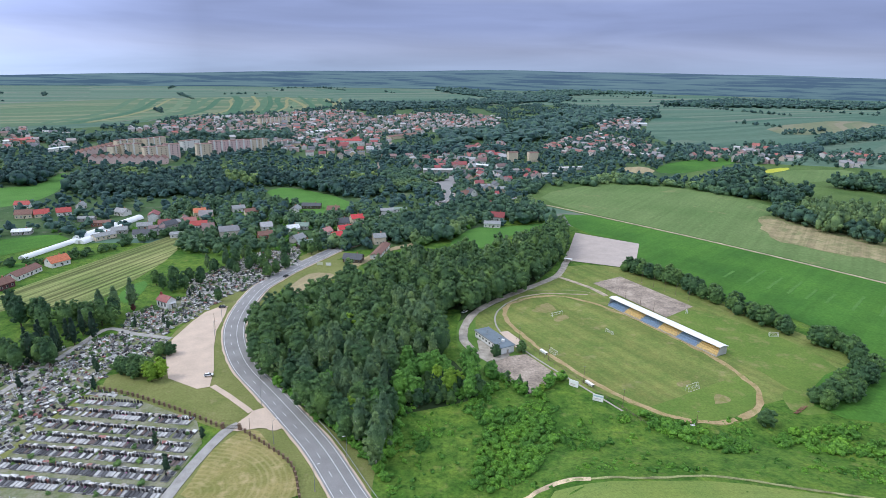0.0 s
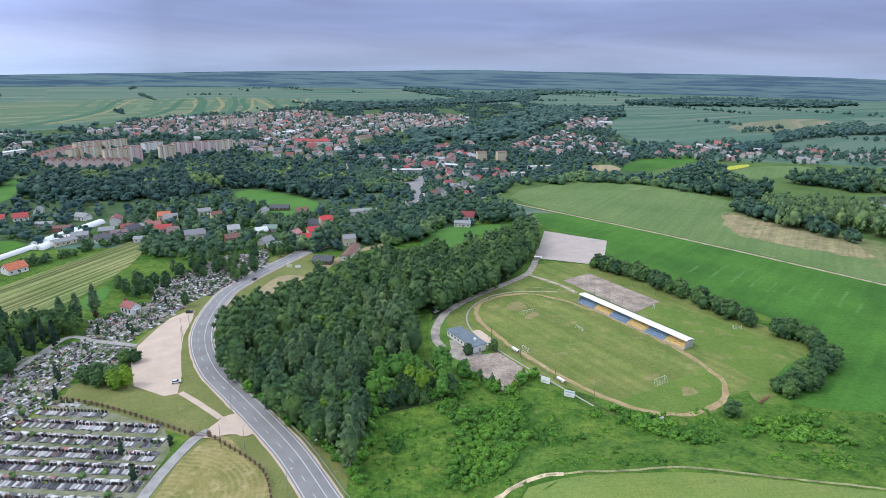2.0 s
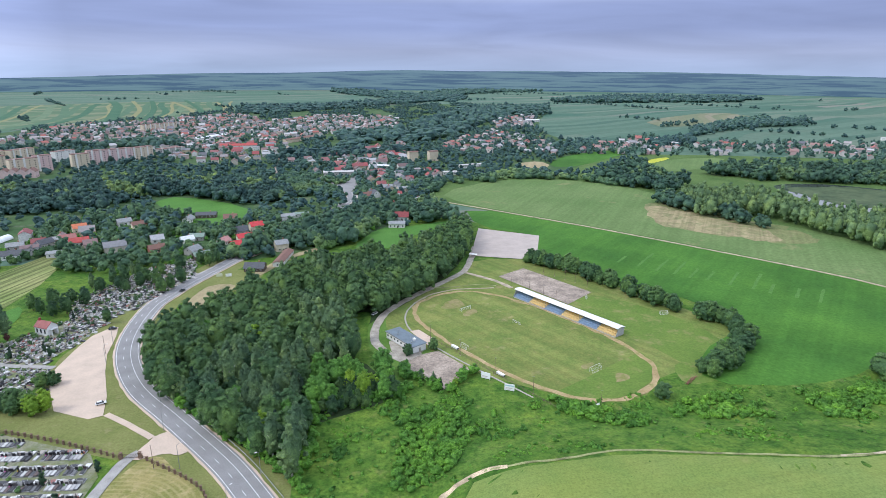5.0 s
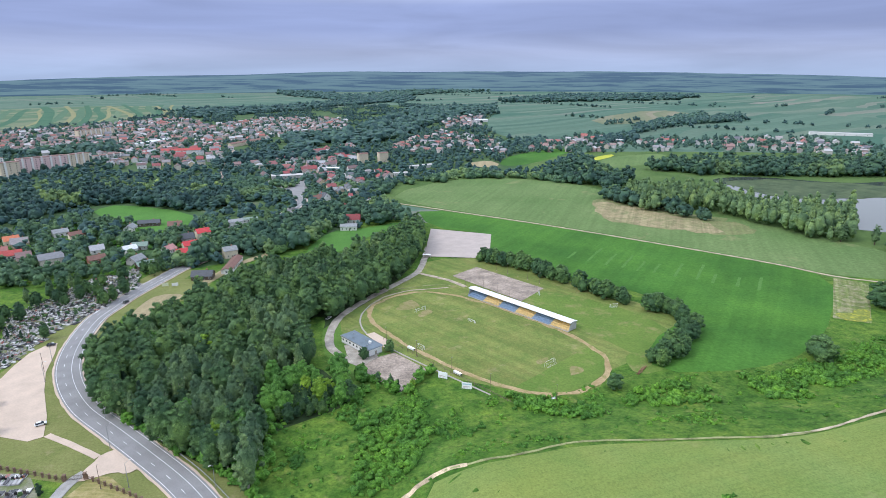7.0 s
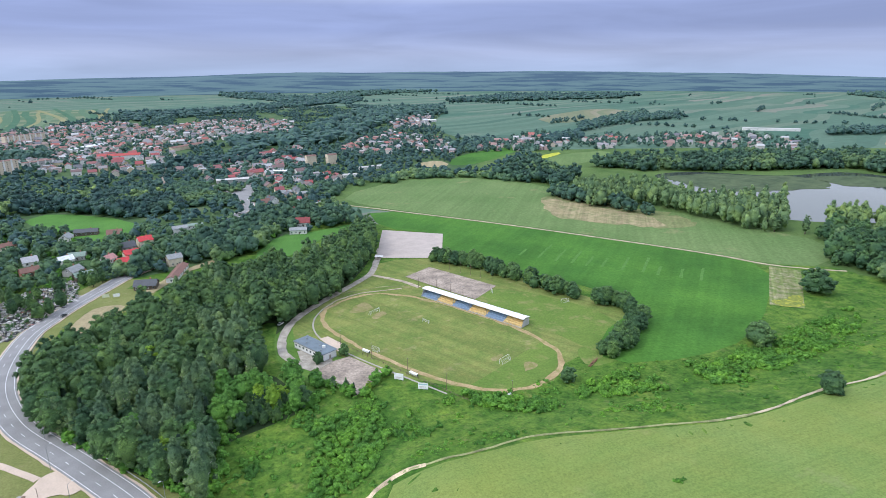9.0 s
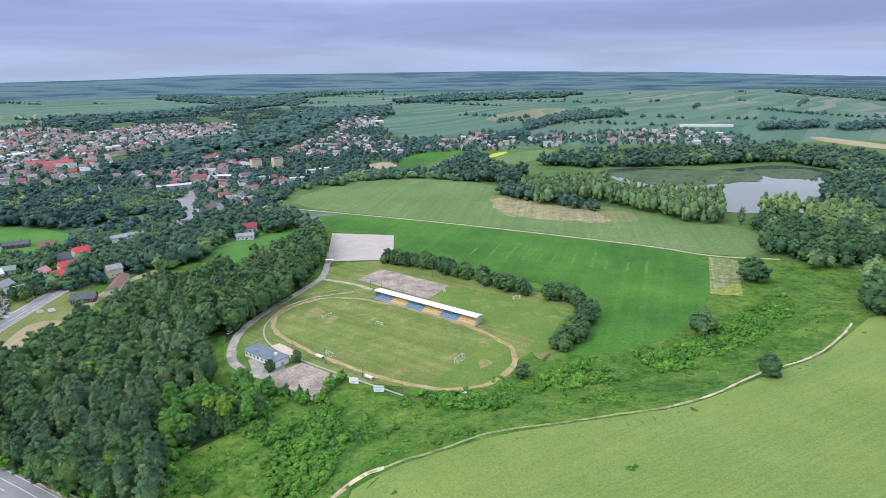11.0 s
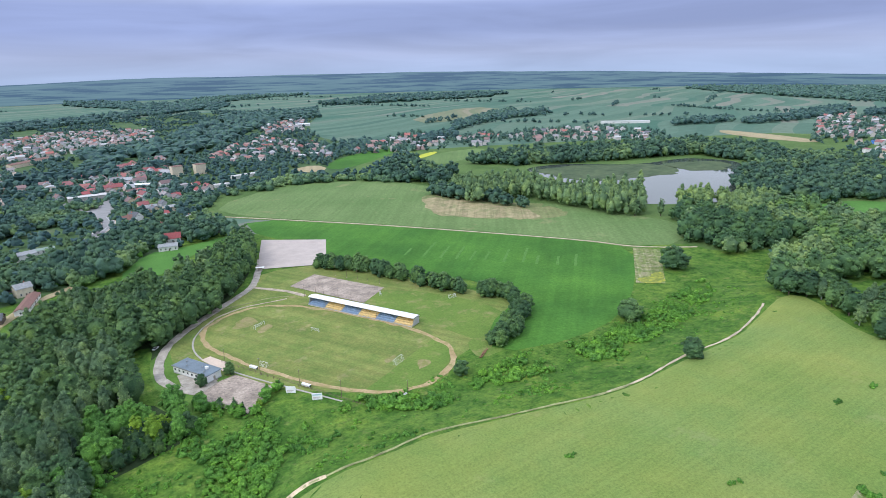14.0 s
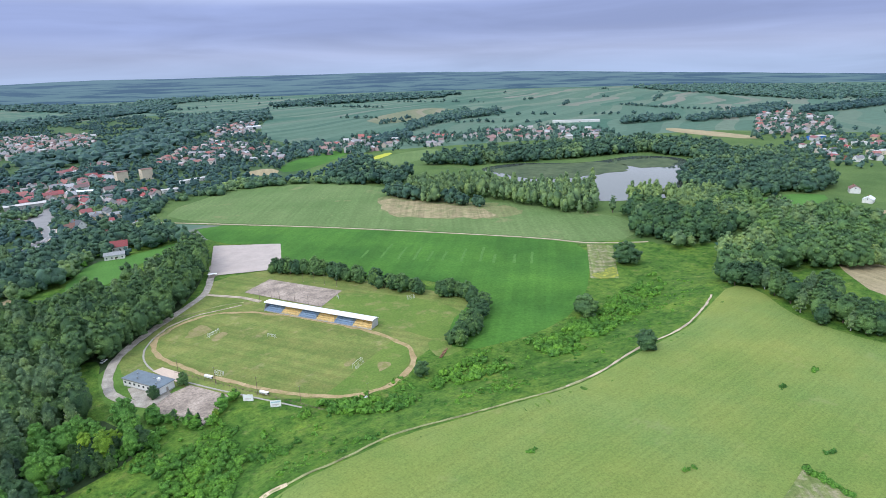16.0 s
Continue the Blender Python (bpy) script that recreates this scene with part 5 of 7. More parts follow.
top = [[bm.verts.new((x, y, z)) for y, z in prof] for x in (-L2 - 0.6, L2 + 0.6)]
low = [[bm.verts.new((x, y, z - 0.22)) for y, z in prof] for x in (-L2 - 0.6, L2 + 0.6)]
for i in range(len(prof) - 1):
    bm.faces.new((top[0][i], top[1][i], top[1][i + 1], top[0][i + 1]))
    bm.faces.new((low[0][i + 1], low[1][i + 1], low[1][i], low[0][i]))
for e in (0, len(prof) - 1):
    bm.faces.new((top[0][e], low[0][e], low[1][e], top[1][e]))
for k in (0, 1):
    bm.faces.new([*top[k], *low[k][::-1]])
bmesh.ops.recalc_face_normals(bm, faces=bm.faces[:])
part("roof", bm, M_ROOFWHITE, stand, "curved white sheet-metal roof")
part("fascia", boxes((-L2 - 0.6, L2 + 0.6, 2.4, 2.5, 5.0, 5.4)), M_ROOFWHITE, stand)
for b in range(6):
    x0, x1 = -L2 + b * 13 + 0.1, -L2 + (b + 1) * 13 - 0.1
    colour = M_YELLOWSEAT if b % 2 == 0 else M_BLUESEAT
    block = part("seat_block", boxes(*[(x0, x1, 3.6 - k * 1.45 - 1.45, 3.6 - k * 1.45, 0.4, 0.75 + k * 0.62) for k in range(5)]), colour, stand, "yellow seat block" if b % 2 == 0 else "blue seat block")
    for k in range(5):
        part("seat_tier", boxes((x0 + 0.2, x1 - 0.2, 3.6 - k * 1.45 - 1.3, 3.6 - k * 1.45 - 0.85, 0.95 + k * 0.62, 1.05 + k * 0.62), (x0 + 0.2, x1 - 0.2, 3.6 - k * 1.45 - 1.38, 3.6 - k * 1.45 - 1.28, 0.95 + k * 0.62, 1.4 + k * 0.62), bevel=0.02), colour, block)
for k in range(7):
    part("post", rod(bmesh.new(), (-L2 + k * 13, 2.2, 0.5), (-L2 + k * 13, 2.2, 5.5), 0.09), M_STEEL, stand)
    part("rafter", rod(bmesh.new(), (-L2 + k * 13, -4, 4.6), (-L2 + k * 13, 2.3, 5.1), 0.08), M_STEEL, stand)
part("front_rail", rod(rod(bmesh.new(), (-L2, 4.0, 1.2), (L2, 4.0, 1.2), 0.05), (-L2, 4.0, 0.8), (L2, 4.0, 0.8), 0.04), M_STEEL, stand, "thin steel rail")


def goal(u, v, turn, wide=7.32, high=2.44, deep=1.8, label="white football goal standing on the pitch"):
    g = thing("football_goal", at(u, v, 0.3, turn), label, "goal", "football goals")
    w, bm = wide / 2, bmesh.new()
    for s in (-w, w):
        part("upright", rod(bmesh.new(), (s, 0, 0), (s, 0, high), 0.07), M_WHITE, g)
        part("net_support", rod(rod(bmesh.new(), (s, 0, high), (s, deep * 0.5, high), 0.05), (s, deep * 0.5, high), (s, deep, 0), 0.05), M_WHITE, g)
    part("crossbar", rod(bmesh.new(), (-w - 0.06, 0, high), (w + 0.06, 0, high), 0.07), M_WHITE, g)
    part("rear_bar", rod(bmesh.new(), (-w, deep, 0.05), (w, deep, 0.05), 0.04), M_WHITE, g)
    for i in range(15):
        x = -w + wide * i / 14
        rod(bm, (x, deep * 0.5, high), (x, deep, 0.05), 0.012, 3)
    for k in range(1, 5):
        t = k / 5
        rod(bm, (-w, deep * (0.5 + 0.5 * t), high * (1 - t)), (w, deep * (0.5 + 0.5 * t), high * (1 - t)), 0.012, 3)
    part("net", bm, M_WHITE, g, "thin white net")


goal(-48, 1, 90)
goal(47.5, 0.8, -90)
goal(14.7, 10.5, 180, 5.0, 2.0, 1.2, "small white training goal standing on the pitch")
goal(10, -32.6, 0, 5.0, 2.0, 1.2, "small white goal by the dugouts")
goal(-30, 91.7, 60, 5.0, 2.0, 1.2, "small pale goal on the training ground")
goal(15.3, 75, 120, 3.0, 2.0, 1.0, "small goal at the hard court")


def dugout(u, v):
    d = thing("dugout", at(u, v, 0.4), "white-roofed team bench shelter beside the pitch", "dugout", "dugouts")
    part("roof", boxes((-2.5, 2.5, -0.7, 0.7, 1.42, 1.5), bevel=0.03), M_ROOFWHITE, d, "white curved roof")
    part("back", boxes((-2.5, 2.5, 0.6, 0.67, 0.5, 1.43), bevel=0.02), M_WALLWHITE, d)
    for s in (-2.4, 2.4):
        part("side", boxes((s - 0.04, s + 0.04, -0.5, 0.6, 0.5, 1.42)), M_GLASS, d)
    part("bench", boxes((-2.3, 2.3, 0.1, 0.5, 0.4, 0.48)), M_BENCH, d)
    for s in (-2.3, 0, 2.3):
        part("post", rod(bmesh.new(), (s, -0.6, 0), (s, -0.6, 1.42), 0.05), M_STEEL, d)
        part("rear_post", rod(bmesh.new(), (s, 0.55, 0), (s, 0.55, 1.42), 0.05), M_STEEL, d)


dugout(12, -37.8)
dugout(-23.8, -39.3)


def billboard(u, v, turn, blue=False):
    b = thing("billboard", at(u, v, 0.25, turn), "white advertising board on posts in the grass", "billboard", "billboards")
    panel = part("panel", boxes((-2.3, 2.3, -0.08, 0.08, 0.8, 4.0), bevel=0.02), M_BOARDFACE, b, "white board face")
    for s in (-1.8, 0, 1.8):
        part("post", rod(bmesh.new(), (s, 0.2, -0.2), (s, 0.2, 3.4), 0.08), M_STEEL, b)
    part("print", boxes((-1.8, 1.4, -0.10, -0.084, 1.75, 2.15), (-1.8, 0.6, -0.10, -0.084, 1.3, 1.5)), M_BARS, panel, "faded unreadable print")
    if blue:
        part("picture", boxes((-2.0, 2.0, -0.10, -0.084, 2.9, 3.5)), M_BLUEPRINT, panel, "pale blue strip")


billboard(-22, -47.5, 204.6)
billboard(-36.8, -46.5, 214.6, True)


def pole(x, y, high, label="slender grey steel pole beside the pitch", lamp=False, group="pitch poles", arm=0.0, turn=0.0):
    p = thing("lamp_post" if lamp else "steel_pole", Matrix.Translation((x, y, terrain(x, y) + 0.2)) @ Matrix.Rotation(turn, 4, "Z"), label, "lamp post" if lamp else "pole", group)
    part("shaft", rod(bmesh.new(), (0, 0, -0.2), (0, 0, high), 0.13, 8, 0.07), M_STEEL if lamp else M_RUST, p)
    part("foot", boxes((-0.25, 0.25, -0.25, 0.25, -0.2, 0.3), bevel=0.04), M_CONCRETE, p)
    if lamp:
        part("arm", rod(bmesh.new(), (0, 0, high - 0.05), (arm, 0, high + 0.4), 0.06), M_STEEL, p)
        part("lamp_head", boxes((arm - 0.2, arm + 0.7, -0.18, 0.18, high + 0.34, high + 0.5), bevel=0.05), M_WALLWHITE, p, "white lantern head")
    else:
        part("cap", rod(bmesh.new(), (-0.5, 0, high), (0.5, 0, high), 0.06), M_STEEL, p)
    return p


for u, v in ((28.3, -41.4), (4.5, -40.7), (-21.1, -40.6), (-44.9, -39.5), (-71.6, -25.7)):
    pole(*on_site(u, v), 9)
for u, v in ((59, 51.2), (50.7, 53), (45, 54), (33.6, 55), (23, 55), (66.8, 92.4), (56.5, 92.6), (47.5, 93.3), (38.8, 93.5), (28, 92.9)):
    pole(*on_site(u, v), 8, "tall steel pole of the court fence", group="court poles")

# fence along the pitch
fence = thing("pitch_fence", at(0, 0, 0.4), "low rusty rail fence along the running track", "fence")
for k in range(24):
    part("post", boxes((-60 + k * 4 - 0.06, -60 + k * 4 + 0.06, 40.4, 40.52, -0.2, 1.2)), M_RUST, fence)
for z in (0.6, 1.15):
    part("rail", boxes((-60, 32, 40.42, 40.5, z, z + 0.07)), M_RUST, fence)

# clubhouse
club = thing("clubhouse", at(33.2, -54.4, 0.4), "low white flat-roofed clubhouse with a blue-grey felt roof", "building")
part("wall", boxes((-12.4, 12.4, -4.1, 4.1, -0.45, 3.6), bevel=0.03), M_WALLWHITE, club, "white rendered wall")
part("plinth", boxes((-12.46, 12.46, -4.16, 4.16, -0.45, 0.3)), M_WALLGREY, club)
part("roof", boxes((-12.8, 12.8, -4.5, 4.5, 3.6, 3.9), bevel=0.06), M_BITUMEN, club, "blue-grey felt roof")
part("parapet", boxes((-12.85, 12.85, -4.62, -4.5, 3.45, 4.0), (-12.85, 12.85, 4.5, 4.62, 3.45, 4.0)), M_STEEL, club)
for x, y in ((-8, 2.0), (-3, -1), (5, 1.6), (9, -1.6)):
    part("vent", boxes((x - 0.3, x + 0.3, y - 0.3, y + 0.3, 3.9, 4.5), bevel=0.04), M_STEEL, club)
part("chimney", boxes((-7.2, -5.6, -1.6, -0.4, 3.9, 5.1), bevel=0.06), M_WALLWHITE, club, "white roof box")
for i in range(8):
    x = -10.8 + i * 3.08
    for y in (-4.13, 4.13):
        w = part("window", boxes((x - 0.7, x + 0.7, y - 0.04, y + 0.04, 1.3, 2.6), bevel=0.01), M_WALLWHITE, club, "white window frame")
        part("pane", boxes((x - 0.6, x + 0.6, y - 0.055, y + 0.055, 1.4, 2.5)), M_GLASS, w)
part("door", boxes((-12.46, -12.38, -0.6, 0.6, 0.0, 2.2)), M_BENCH, club)
part("step", boxes((-13.6, -12.48, -1.2, 1.2, -0.4, -0.05), bevel=0.03), M_CONCRETE, club)

gate = thing("gatehouse", Matrix.Translation((98, 433, 0.4)) @ Matrix.Rotation(-0.4, 4, "Z"), "small white-roofed gate shelter at the car park", "kiosk")
part("roof", boxes((-3.2, 3.2, -1.3, 1.3, 2.5, 2.75), bevel=0.05), M_ROOFWHITE, gate)
part("wall", boxes((-1.6, 1.6, -1.0, 1.0, 0, 2.5), bevel=0.03), M_BENCH, gate)
for s in (-3, 3):
    part("post", rod(bmesh.new(), (s, 0, 0), (s, 0, 2.5), 0.08), M_STEEL, gate)

# ---------------------------------------------------------------- cemetery
M_STONE = varied("polished_granite", ((0.05, 0.05, 0.055), (0.42, 0.42, 0.42), (0.16, 0.16, 0.165), (0.62, 0.61, 0.59), (0.30, 0.30, 0.30), (0.06, 0.06, 0.065), (0.48, 0.47, 0.46), (0.14, 0.10, 0.09), (0.55, 0.55, 0.54), (0.10, 0.10, 0.105)), 0.4)
M_HEAD = varied("dark_headstone", ((0.02, 0.02, 0.024), (0.05, 0.05, 0.055), (0.12, 0.11, 0.11), (0.025, 0.025, 0.03), (0.30, 0.30, 0.30), (0.03, 0.03, 0.035), (0.08, 0.06, 0.06)), 0.3)
M_BORDER = varied("stone_border", ((0.40, 0.39, 0.38), (0.25, 0.25, 0.25), (0.50, 0.50, 0.50), (0.08, 0.08, 0.085), (0.14, 0.14, 0.145)), 0.6)
M_FLOWERS = varied("grave_flowers", ((0.6, 0.06, 0.08), (0.75, 0.72, 0.62), (0.7, 0.45, 0.08), (0.55, 0.15, 0.35), (0.15, 0.3, 0.08), (0.7, 0.7, 0.72)), 0.8)
m, n, l, p = shader("old_gravestones")
gi = n.new("ShaderNodeNewGeometry")
rr = ramp(n, ((0.0, (0.05, 0.05, 0.055)), (0.16, (0.40, 0.40, 0.39)), (0.30, (0.09, 0.09, 0.095)), (0.40, (0.54, 0.53, 0.51)), (0.56, (0.26, 0.26, 0.25)), (0.66, (0.68, 0.67, 0.65)), (0.80, (0.36, 0.32, 0.28)), (0.88, (0.04, 0.04, 0.045)), (0.95, (0.35, 0.14, 0.12))), True)
l.new(gi.outputs["Random Per Island"], rr.inputs[0])
l.new(rr.outputs[0], p.inputs["Base Color"])
p.inputs["Roughness"].default_value = 0.5
M_OLDSTONE = m


def bm_mesh(name, bm, material):
    me = bpy.data.meshes.new(name)
    bm.to_mesh(me)
    bm.free()
    me.materials.append(material)
    return me


G_BORDER = bm_mesh("border", boxes((-0.92, 0.92, -2.35, 0.05, 0, 0.22), bevel=0.03), M_BORDER)
G_SLAB = bm_mesh("slab", boxes((-0.78, 0.78, -2.2, -0.25, 0.22, 0.42), bevel=0.04), M_STONE)
bm = boxes((-0.75, 0.75, -0.2, 0.0, 0.2, 0.42), bevel=0.02)
for sx in (-0.36, 0.36):
    box(bm, sx - 0.33, sx + 0.33, -0.16, -0.03, 0.4, 1.25, bevel=0.05)
G_HEAD1 = bm_mesh("headstone", bm, M_HEAD)
bm = boxes((-0.6, 0.6, -0.2, 0.0, 0.2, 0.4), (-0.5, 0.5, -0.17, -0.04, 0.4, 1.15), bevel=0.05)
box(bm, -0.06, 0.06, -0.14, -0.06, 1.1, 1.65)
box(bm, -0.22, 0.22, -0.14, -0.06, 1.35, 1.47)
G_HEAD2 = bm_mesh("headstone", bm, M_HEAD)
bm = bmesh.new()
for fx, fy, fr in ((0, 0, 0.2), (0.18, 0.08, 0.15), (-0.16, 0.06, 0.14)):
    bmesh.ops.create_icosphere(bm, subdivisions=1, radius=fr, matrix=Matrix.Translation((fx, fy - 0.5, 0.52)))
G_FLOWER = bm_mesh("bouquet", bm, M_FLOWERS)

ROWS = (ROW1, ROW2, ROW3, ROW4, ROW5, ROW6, ROW7)
back_row = []
for ri, (a, b) in enumerate(ROWS):
    d = Vector((b[0] - a[0], b[1] - a[1], 0))
    ang = math.atan2(d.y, d.x)
    count = int(d.length / 1.45)
    for i in range(count):
        q = Vector((a[0], a[1], 0.3)) + d * ((i + 0.5) / count)
        if RNG.uniform() < 0.04:
            continue
        mt = Matrix.Translation((q.x, q.y, 0.3)) @ Matrix.Rotation(ang + RNG.uniform(-0.03, 0.03), 4, "Z") @ Matrix.Diagonal((0.72, RNG.uniform(1.3, 1.5), RNG.uniform(1.15, 1.6), 1))
        gr = thing("grave", mt, "granite grave with a raised slab and dark headstone", "grave", "graves in rows")
        part_me("border", G_BORDER, gr)
        part_me("slab", G_SLAB, gr)
        part_me("headstone", G_HEAD1 if RNG.uniform() < 0.6 else G_HEAD2, gr)
        if RNG.uniform() < 0.3:
            part_me("bouquet", G_FLOWER, gr)
        if ri > 0:
            back_row.append((q.x - math.sin(ang) * 0.35, q.y + math.cos(ang) * 0.35, ang + math.pi))


def unit_box(x0, x1, y0, y1, z0, z1):
    v = np.array([(x, y, z) for z in (z0, z1) for y in (y0, y1) for x in (x0, x1)])
    f = np.array([(4, 5, 7), (4, 7, 6), (0, 1, 5), (0, 5, 4), (1, 3, 7), (1, 7, 5), (3, 2, 6), (3, 6, 7), (2, 0, 4), (2, 4, 6)])
    return v, f


def grave_field(name, spots, label, seed, size=1.0):
    """Graves past counting: borders, slabs and headstones."""
    rng = np.random.default_rng(seed)
    vs, fs, k = [], [], 0
    for x, y, a in spots:
        w, ln, hh = rng.uniform(0.6, 1.0), rng.uniform(1.9, 2.7), rng.uniform(0.7, 1.6)
        made = [unit_box(-w, w, -ln, 0, 0, 0.25), unit_box(-w * 0.8, w * 0.8, -ln + 0.2, -0.3, 0.25, 0.48)]
        style = rng.uniform()
        if style < 0.75:
            made.append(unit_box(-w * 0.75, w * 0.75, -0.25, -0.05, 0.2, hh))
        if style > 0.55:
            made += [unit_box(-0.08, 0.08, -0.2, -0.08, 0.2, hh + 0.7), unit_box(-0.28, 0.28, -0.2, -0.08, hh + 0.25, hh + 0.4)]
        if rng.uniform() < 0.4:
            made.append(unit_box(-0.25, 0.25, -0.75, -0.35, 0.45, 0.75))
        c, s = math.cos(a) * size, math.sin(a) * size
        for v, f in made:
            vs.append(np.stack([v[:, 0] * c - v[:, 1] * s + x, v[:, 0] * s + v[:, 1] * c + y, v[:, 2] + 0.3], 1))
            fs.append(f + k)
            k += len(v)
    return tagged(new(name, mesh_fast(name, np.concatenate(vs), np.concatenate(fs), M_OLDSTONE)), label, "graves", kind="stuff")


for a, b in (ROW0, ROW8):
    for i in range(int(math.dist(a, b) / 1.5)):
        t = (i + 0.5) / int(math.dist(a, b) / 1.5)
        back_row.append((a[0] + (b[0] - a[0]) * t, a[1] + (b[1] - a[1]) * t, math.atan2(b[1] - a[1], b[0] - a[0])))
grave_field("grave_rows", back_row, "rows of granite graves standing back to back", 3, 1.1)
lane_ways = [q for w in (LANE1, LANE2) for q, _, _ in spline(w, 3.0)]


def old_graves(ring, ang, seed, along=1.75, across=2.75):
    rng = np.random.default_rng(seed)
    c, s = math.cos(ang), math.sin(ang)
    cx, cy = sum(a for a, _ in ring) / len(ring), sum(b for _, b in ring) / len(ring)
    out = []
    for i in range(-80, 80):
        for j in range(-60, 60):
            a, b = i * along + rng.uniform(-0.35, 0.35), j * across + rng.uniform(-0.35, 0.35)
            x, y = cx + a * c - b * s, cy + a * s + b * c
            if inside(x, y, ring) and rng.uniform() < 0.74 and not any((q.x - x) ** 2 + (q.y - y) ** 2 < 6 for q in lane_ways) and (x + 165) ** 2 + (y - 332) ** 2 > 60:
                out.append((x, y, ang + rng.uniform(-0.12, 0.12) + (math.pi if rng.uniform() < 0.2 else 0)))
    return out


grave_field("old_graves", old_graves(CEMN, 1.15, 11), "crowded old stone graves beside the road", 12)
grave_field("old_graves", old_graves(CEMW, 1.0, 21), "crowded old stone graves and crosses", 22)

for ring, sd in ((CEMN, 31), (CEMW, 32), (CEMS, 33)):
    wood("grave_shrubs", [q for q in scatter(ring, 5.5 if sd < 33 else 12, sd) if all((q[0] - a.x) ** 2 + (q[1] - a.y) ** 2 > 6 for a in lane_ways)], 1.8, 1.1, M_LEAF, "small shrubs and tufts between the graves", 34 + sd, 3, 24, 0.35, low=0.1, spread=0.5, category="shrubs")
# chapel
M_REDROOF = plain("dark_red_sheet_roof", (0.26, 0.05, 0.045), 0.5, grain=0.12)
chapel = thing("chapel", Matrix.Translation((-165, 332, 0.3)) @ Matrix.Rotation(radians(-28), 4, "Z"), "small white cemetery chapel with a dark red roof and arched windows", "chapel")


def gable_wall(w, l, eave, ridge):
    """A house body: w across, l along x, with both gables."""
    bm = bmesh.new()
    a = [bm.verts.new((-l / 2, y, z)) for y, z in ((-w / 2, -0.4), (w / 2, -0.4), (w / 2, eave), (0, ridge), (-w / 2, eave))]
    f = bm.faces.new(a)
    ex = bmesh.ops.extrude_face_region(bm, geom=[f])
    bmesh.ops.translate(bm, vec=(l, 0, 0), verts=[q for q in ex["geom"] if isinstance(q, bmesh.types.BMVert)])
    bmesh.ops.recalc_face_normals(bm, faces=bm.faces[:])
    return bm


def gable_roof(w, l, eave, ridge, over=0.5, thick=0.18):
    """Two roof slopes with eaves and thickness."""
    bm = bmesh.new()
    k = (ridge - eave) / (w / 2)
    prof = [(-w / 2 - over, eave - over * k + 0.06), (0, ridge + 0.06), (w / 2 + over, eave - over * k + 0.06)]
    ends = []
    for x in (-l / 2 - over, l / 2 + over):
        ends.append(([bm.verts.new((x, y, z + thick)) for y, z in prof], [bm.verts.new((x, y, z)) for y, z in prof]))
    (t0, b0), (t1, b1) = ends
    for i in range(2):
        bm.faces.new((t0[i], t1[i], t1[i + 1], t0[i + 1]))
        bm.faces.new((b0[i + 1], b1[i + 1], b1[i], b0[i]))
    for e in (0, 2):
        bm.faces.new((t0[e], b0[e], b1[e], t1[e]))
    for t, b in ends:
        bm.faces.new((*t, *b[::-1]))
    bmesh.ops.recalc_face_normals(bm, faces=bm.faces[:])
    return bm


part("wall", gable_wall(6.5, 9, 4.6, 7.2), M_WALLWHITE, chapel, "white rendered wall")
part("roof", gable_roof(6.5, 9, 4.6, 7.2, 0.4), M_REDROOF, chapel, "dark red metal roof")
part("bell_turret", boxes((-4.3, -3.3, -0.5, 0.5, 7.0, 8.6), bevel=0.05), M_REDROOF, chapel)
for x in (-2.8, 0, 2.8):
    for y in (-3.27, 3.27):
        bm = boxes((x - 0.55, x + 0.55, y - 0.03, y + 0.03, 1.3, 3.2))
        bmesh.ops.create_cone(bm, cap_ends=True, segments=14, radius1=0.55, radius2=0.55, depth=0.06, matrix=Matrix.Translation((x, y, 3.2)) @ Matrix.Rotation(radians(90), 4, "X"))
        part("window", bm, M_GLASS, chapel, "dark arched window")
part("door", boxes((4.48, 4.56, -0.9, 0.9, 0, 2.8), bevel=0.02), M_BENCH, chapel)
part("porch", boxes((4.5, 6.2, -1.7, -1.4, 0, 3.2), (4.5, 6.2, 1.4, 1.7, 0, 3.2), (4.5, 6.4, -1.9, 1.9, 3.2, 3.5), bevel=0.03), M_WALLWHITE, chapel, "white columned porch")

# brick-pillar fences
M_BRICKPOST = plain("brown_brick_pillar", (0.20, 0.13, 0.09), 0.9, grain=0.2, scale=3)
for line in (FENCE1, FENCE2):
    fen = thing("cemetery_fence", Matrix.Translation((line[0][0], line[0][1], 0.3)), "cemetery fence of brown brick pillars with dark bars", "fence", "cemetery fences")
    ox, oy = line[0]
    pts = [q for q, _, _ in spline(line, 1.0)][::3]
    for i, q in enumerate(pts):
        if i % 1 == 0:
            part("pillar", boxes((q.x - ox - 0.32, q.x - ox + 0.32, q.y - oy - 0.32, q.y - oy + 0.32, -0.2, 1.75), (q.x - ox - 0.4, q.x - ox + 0.4, q.y - oy - 0.4, q.y - oy + 0.4, 1.7, 1.9)), M_BRICKPOST, fen)
        if i:
            a = pts[i - 1]
            bm = bmesh.new()
            for z in (0.35, 1.4):
                rod(bm, (a.x - ox, a.y - oy, z), (q.x - ox, q.y - oy, z), 0.06, 4)
            for k in range(1, 8):
                t = k / 8
                x, y = a.x + (q.x - a.x) * t - ox, a.y + (q.y - a.y) * t - oy
                rod(bm, (x, y, 0.1), (x, y, 1.55), 0.035, 3)
            part("bars", bm, M_RUST, fen, "dark steel bars")
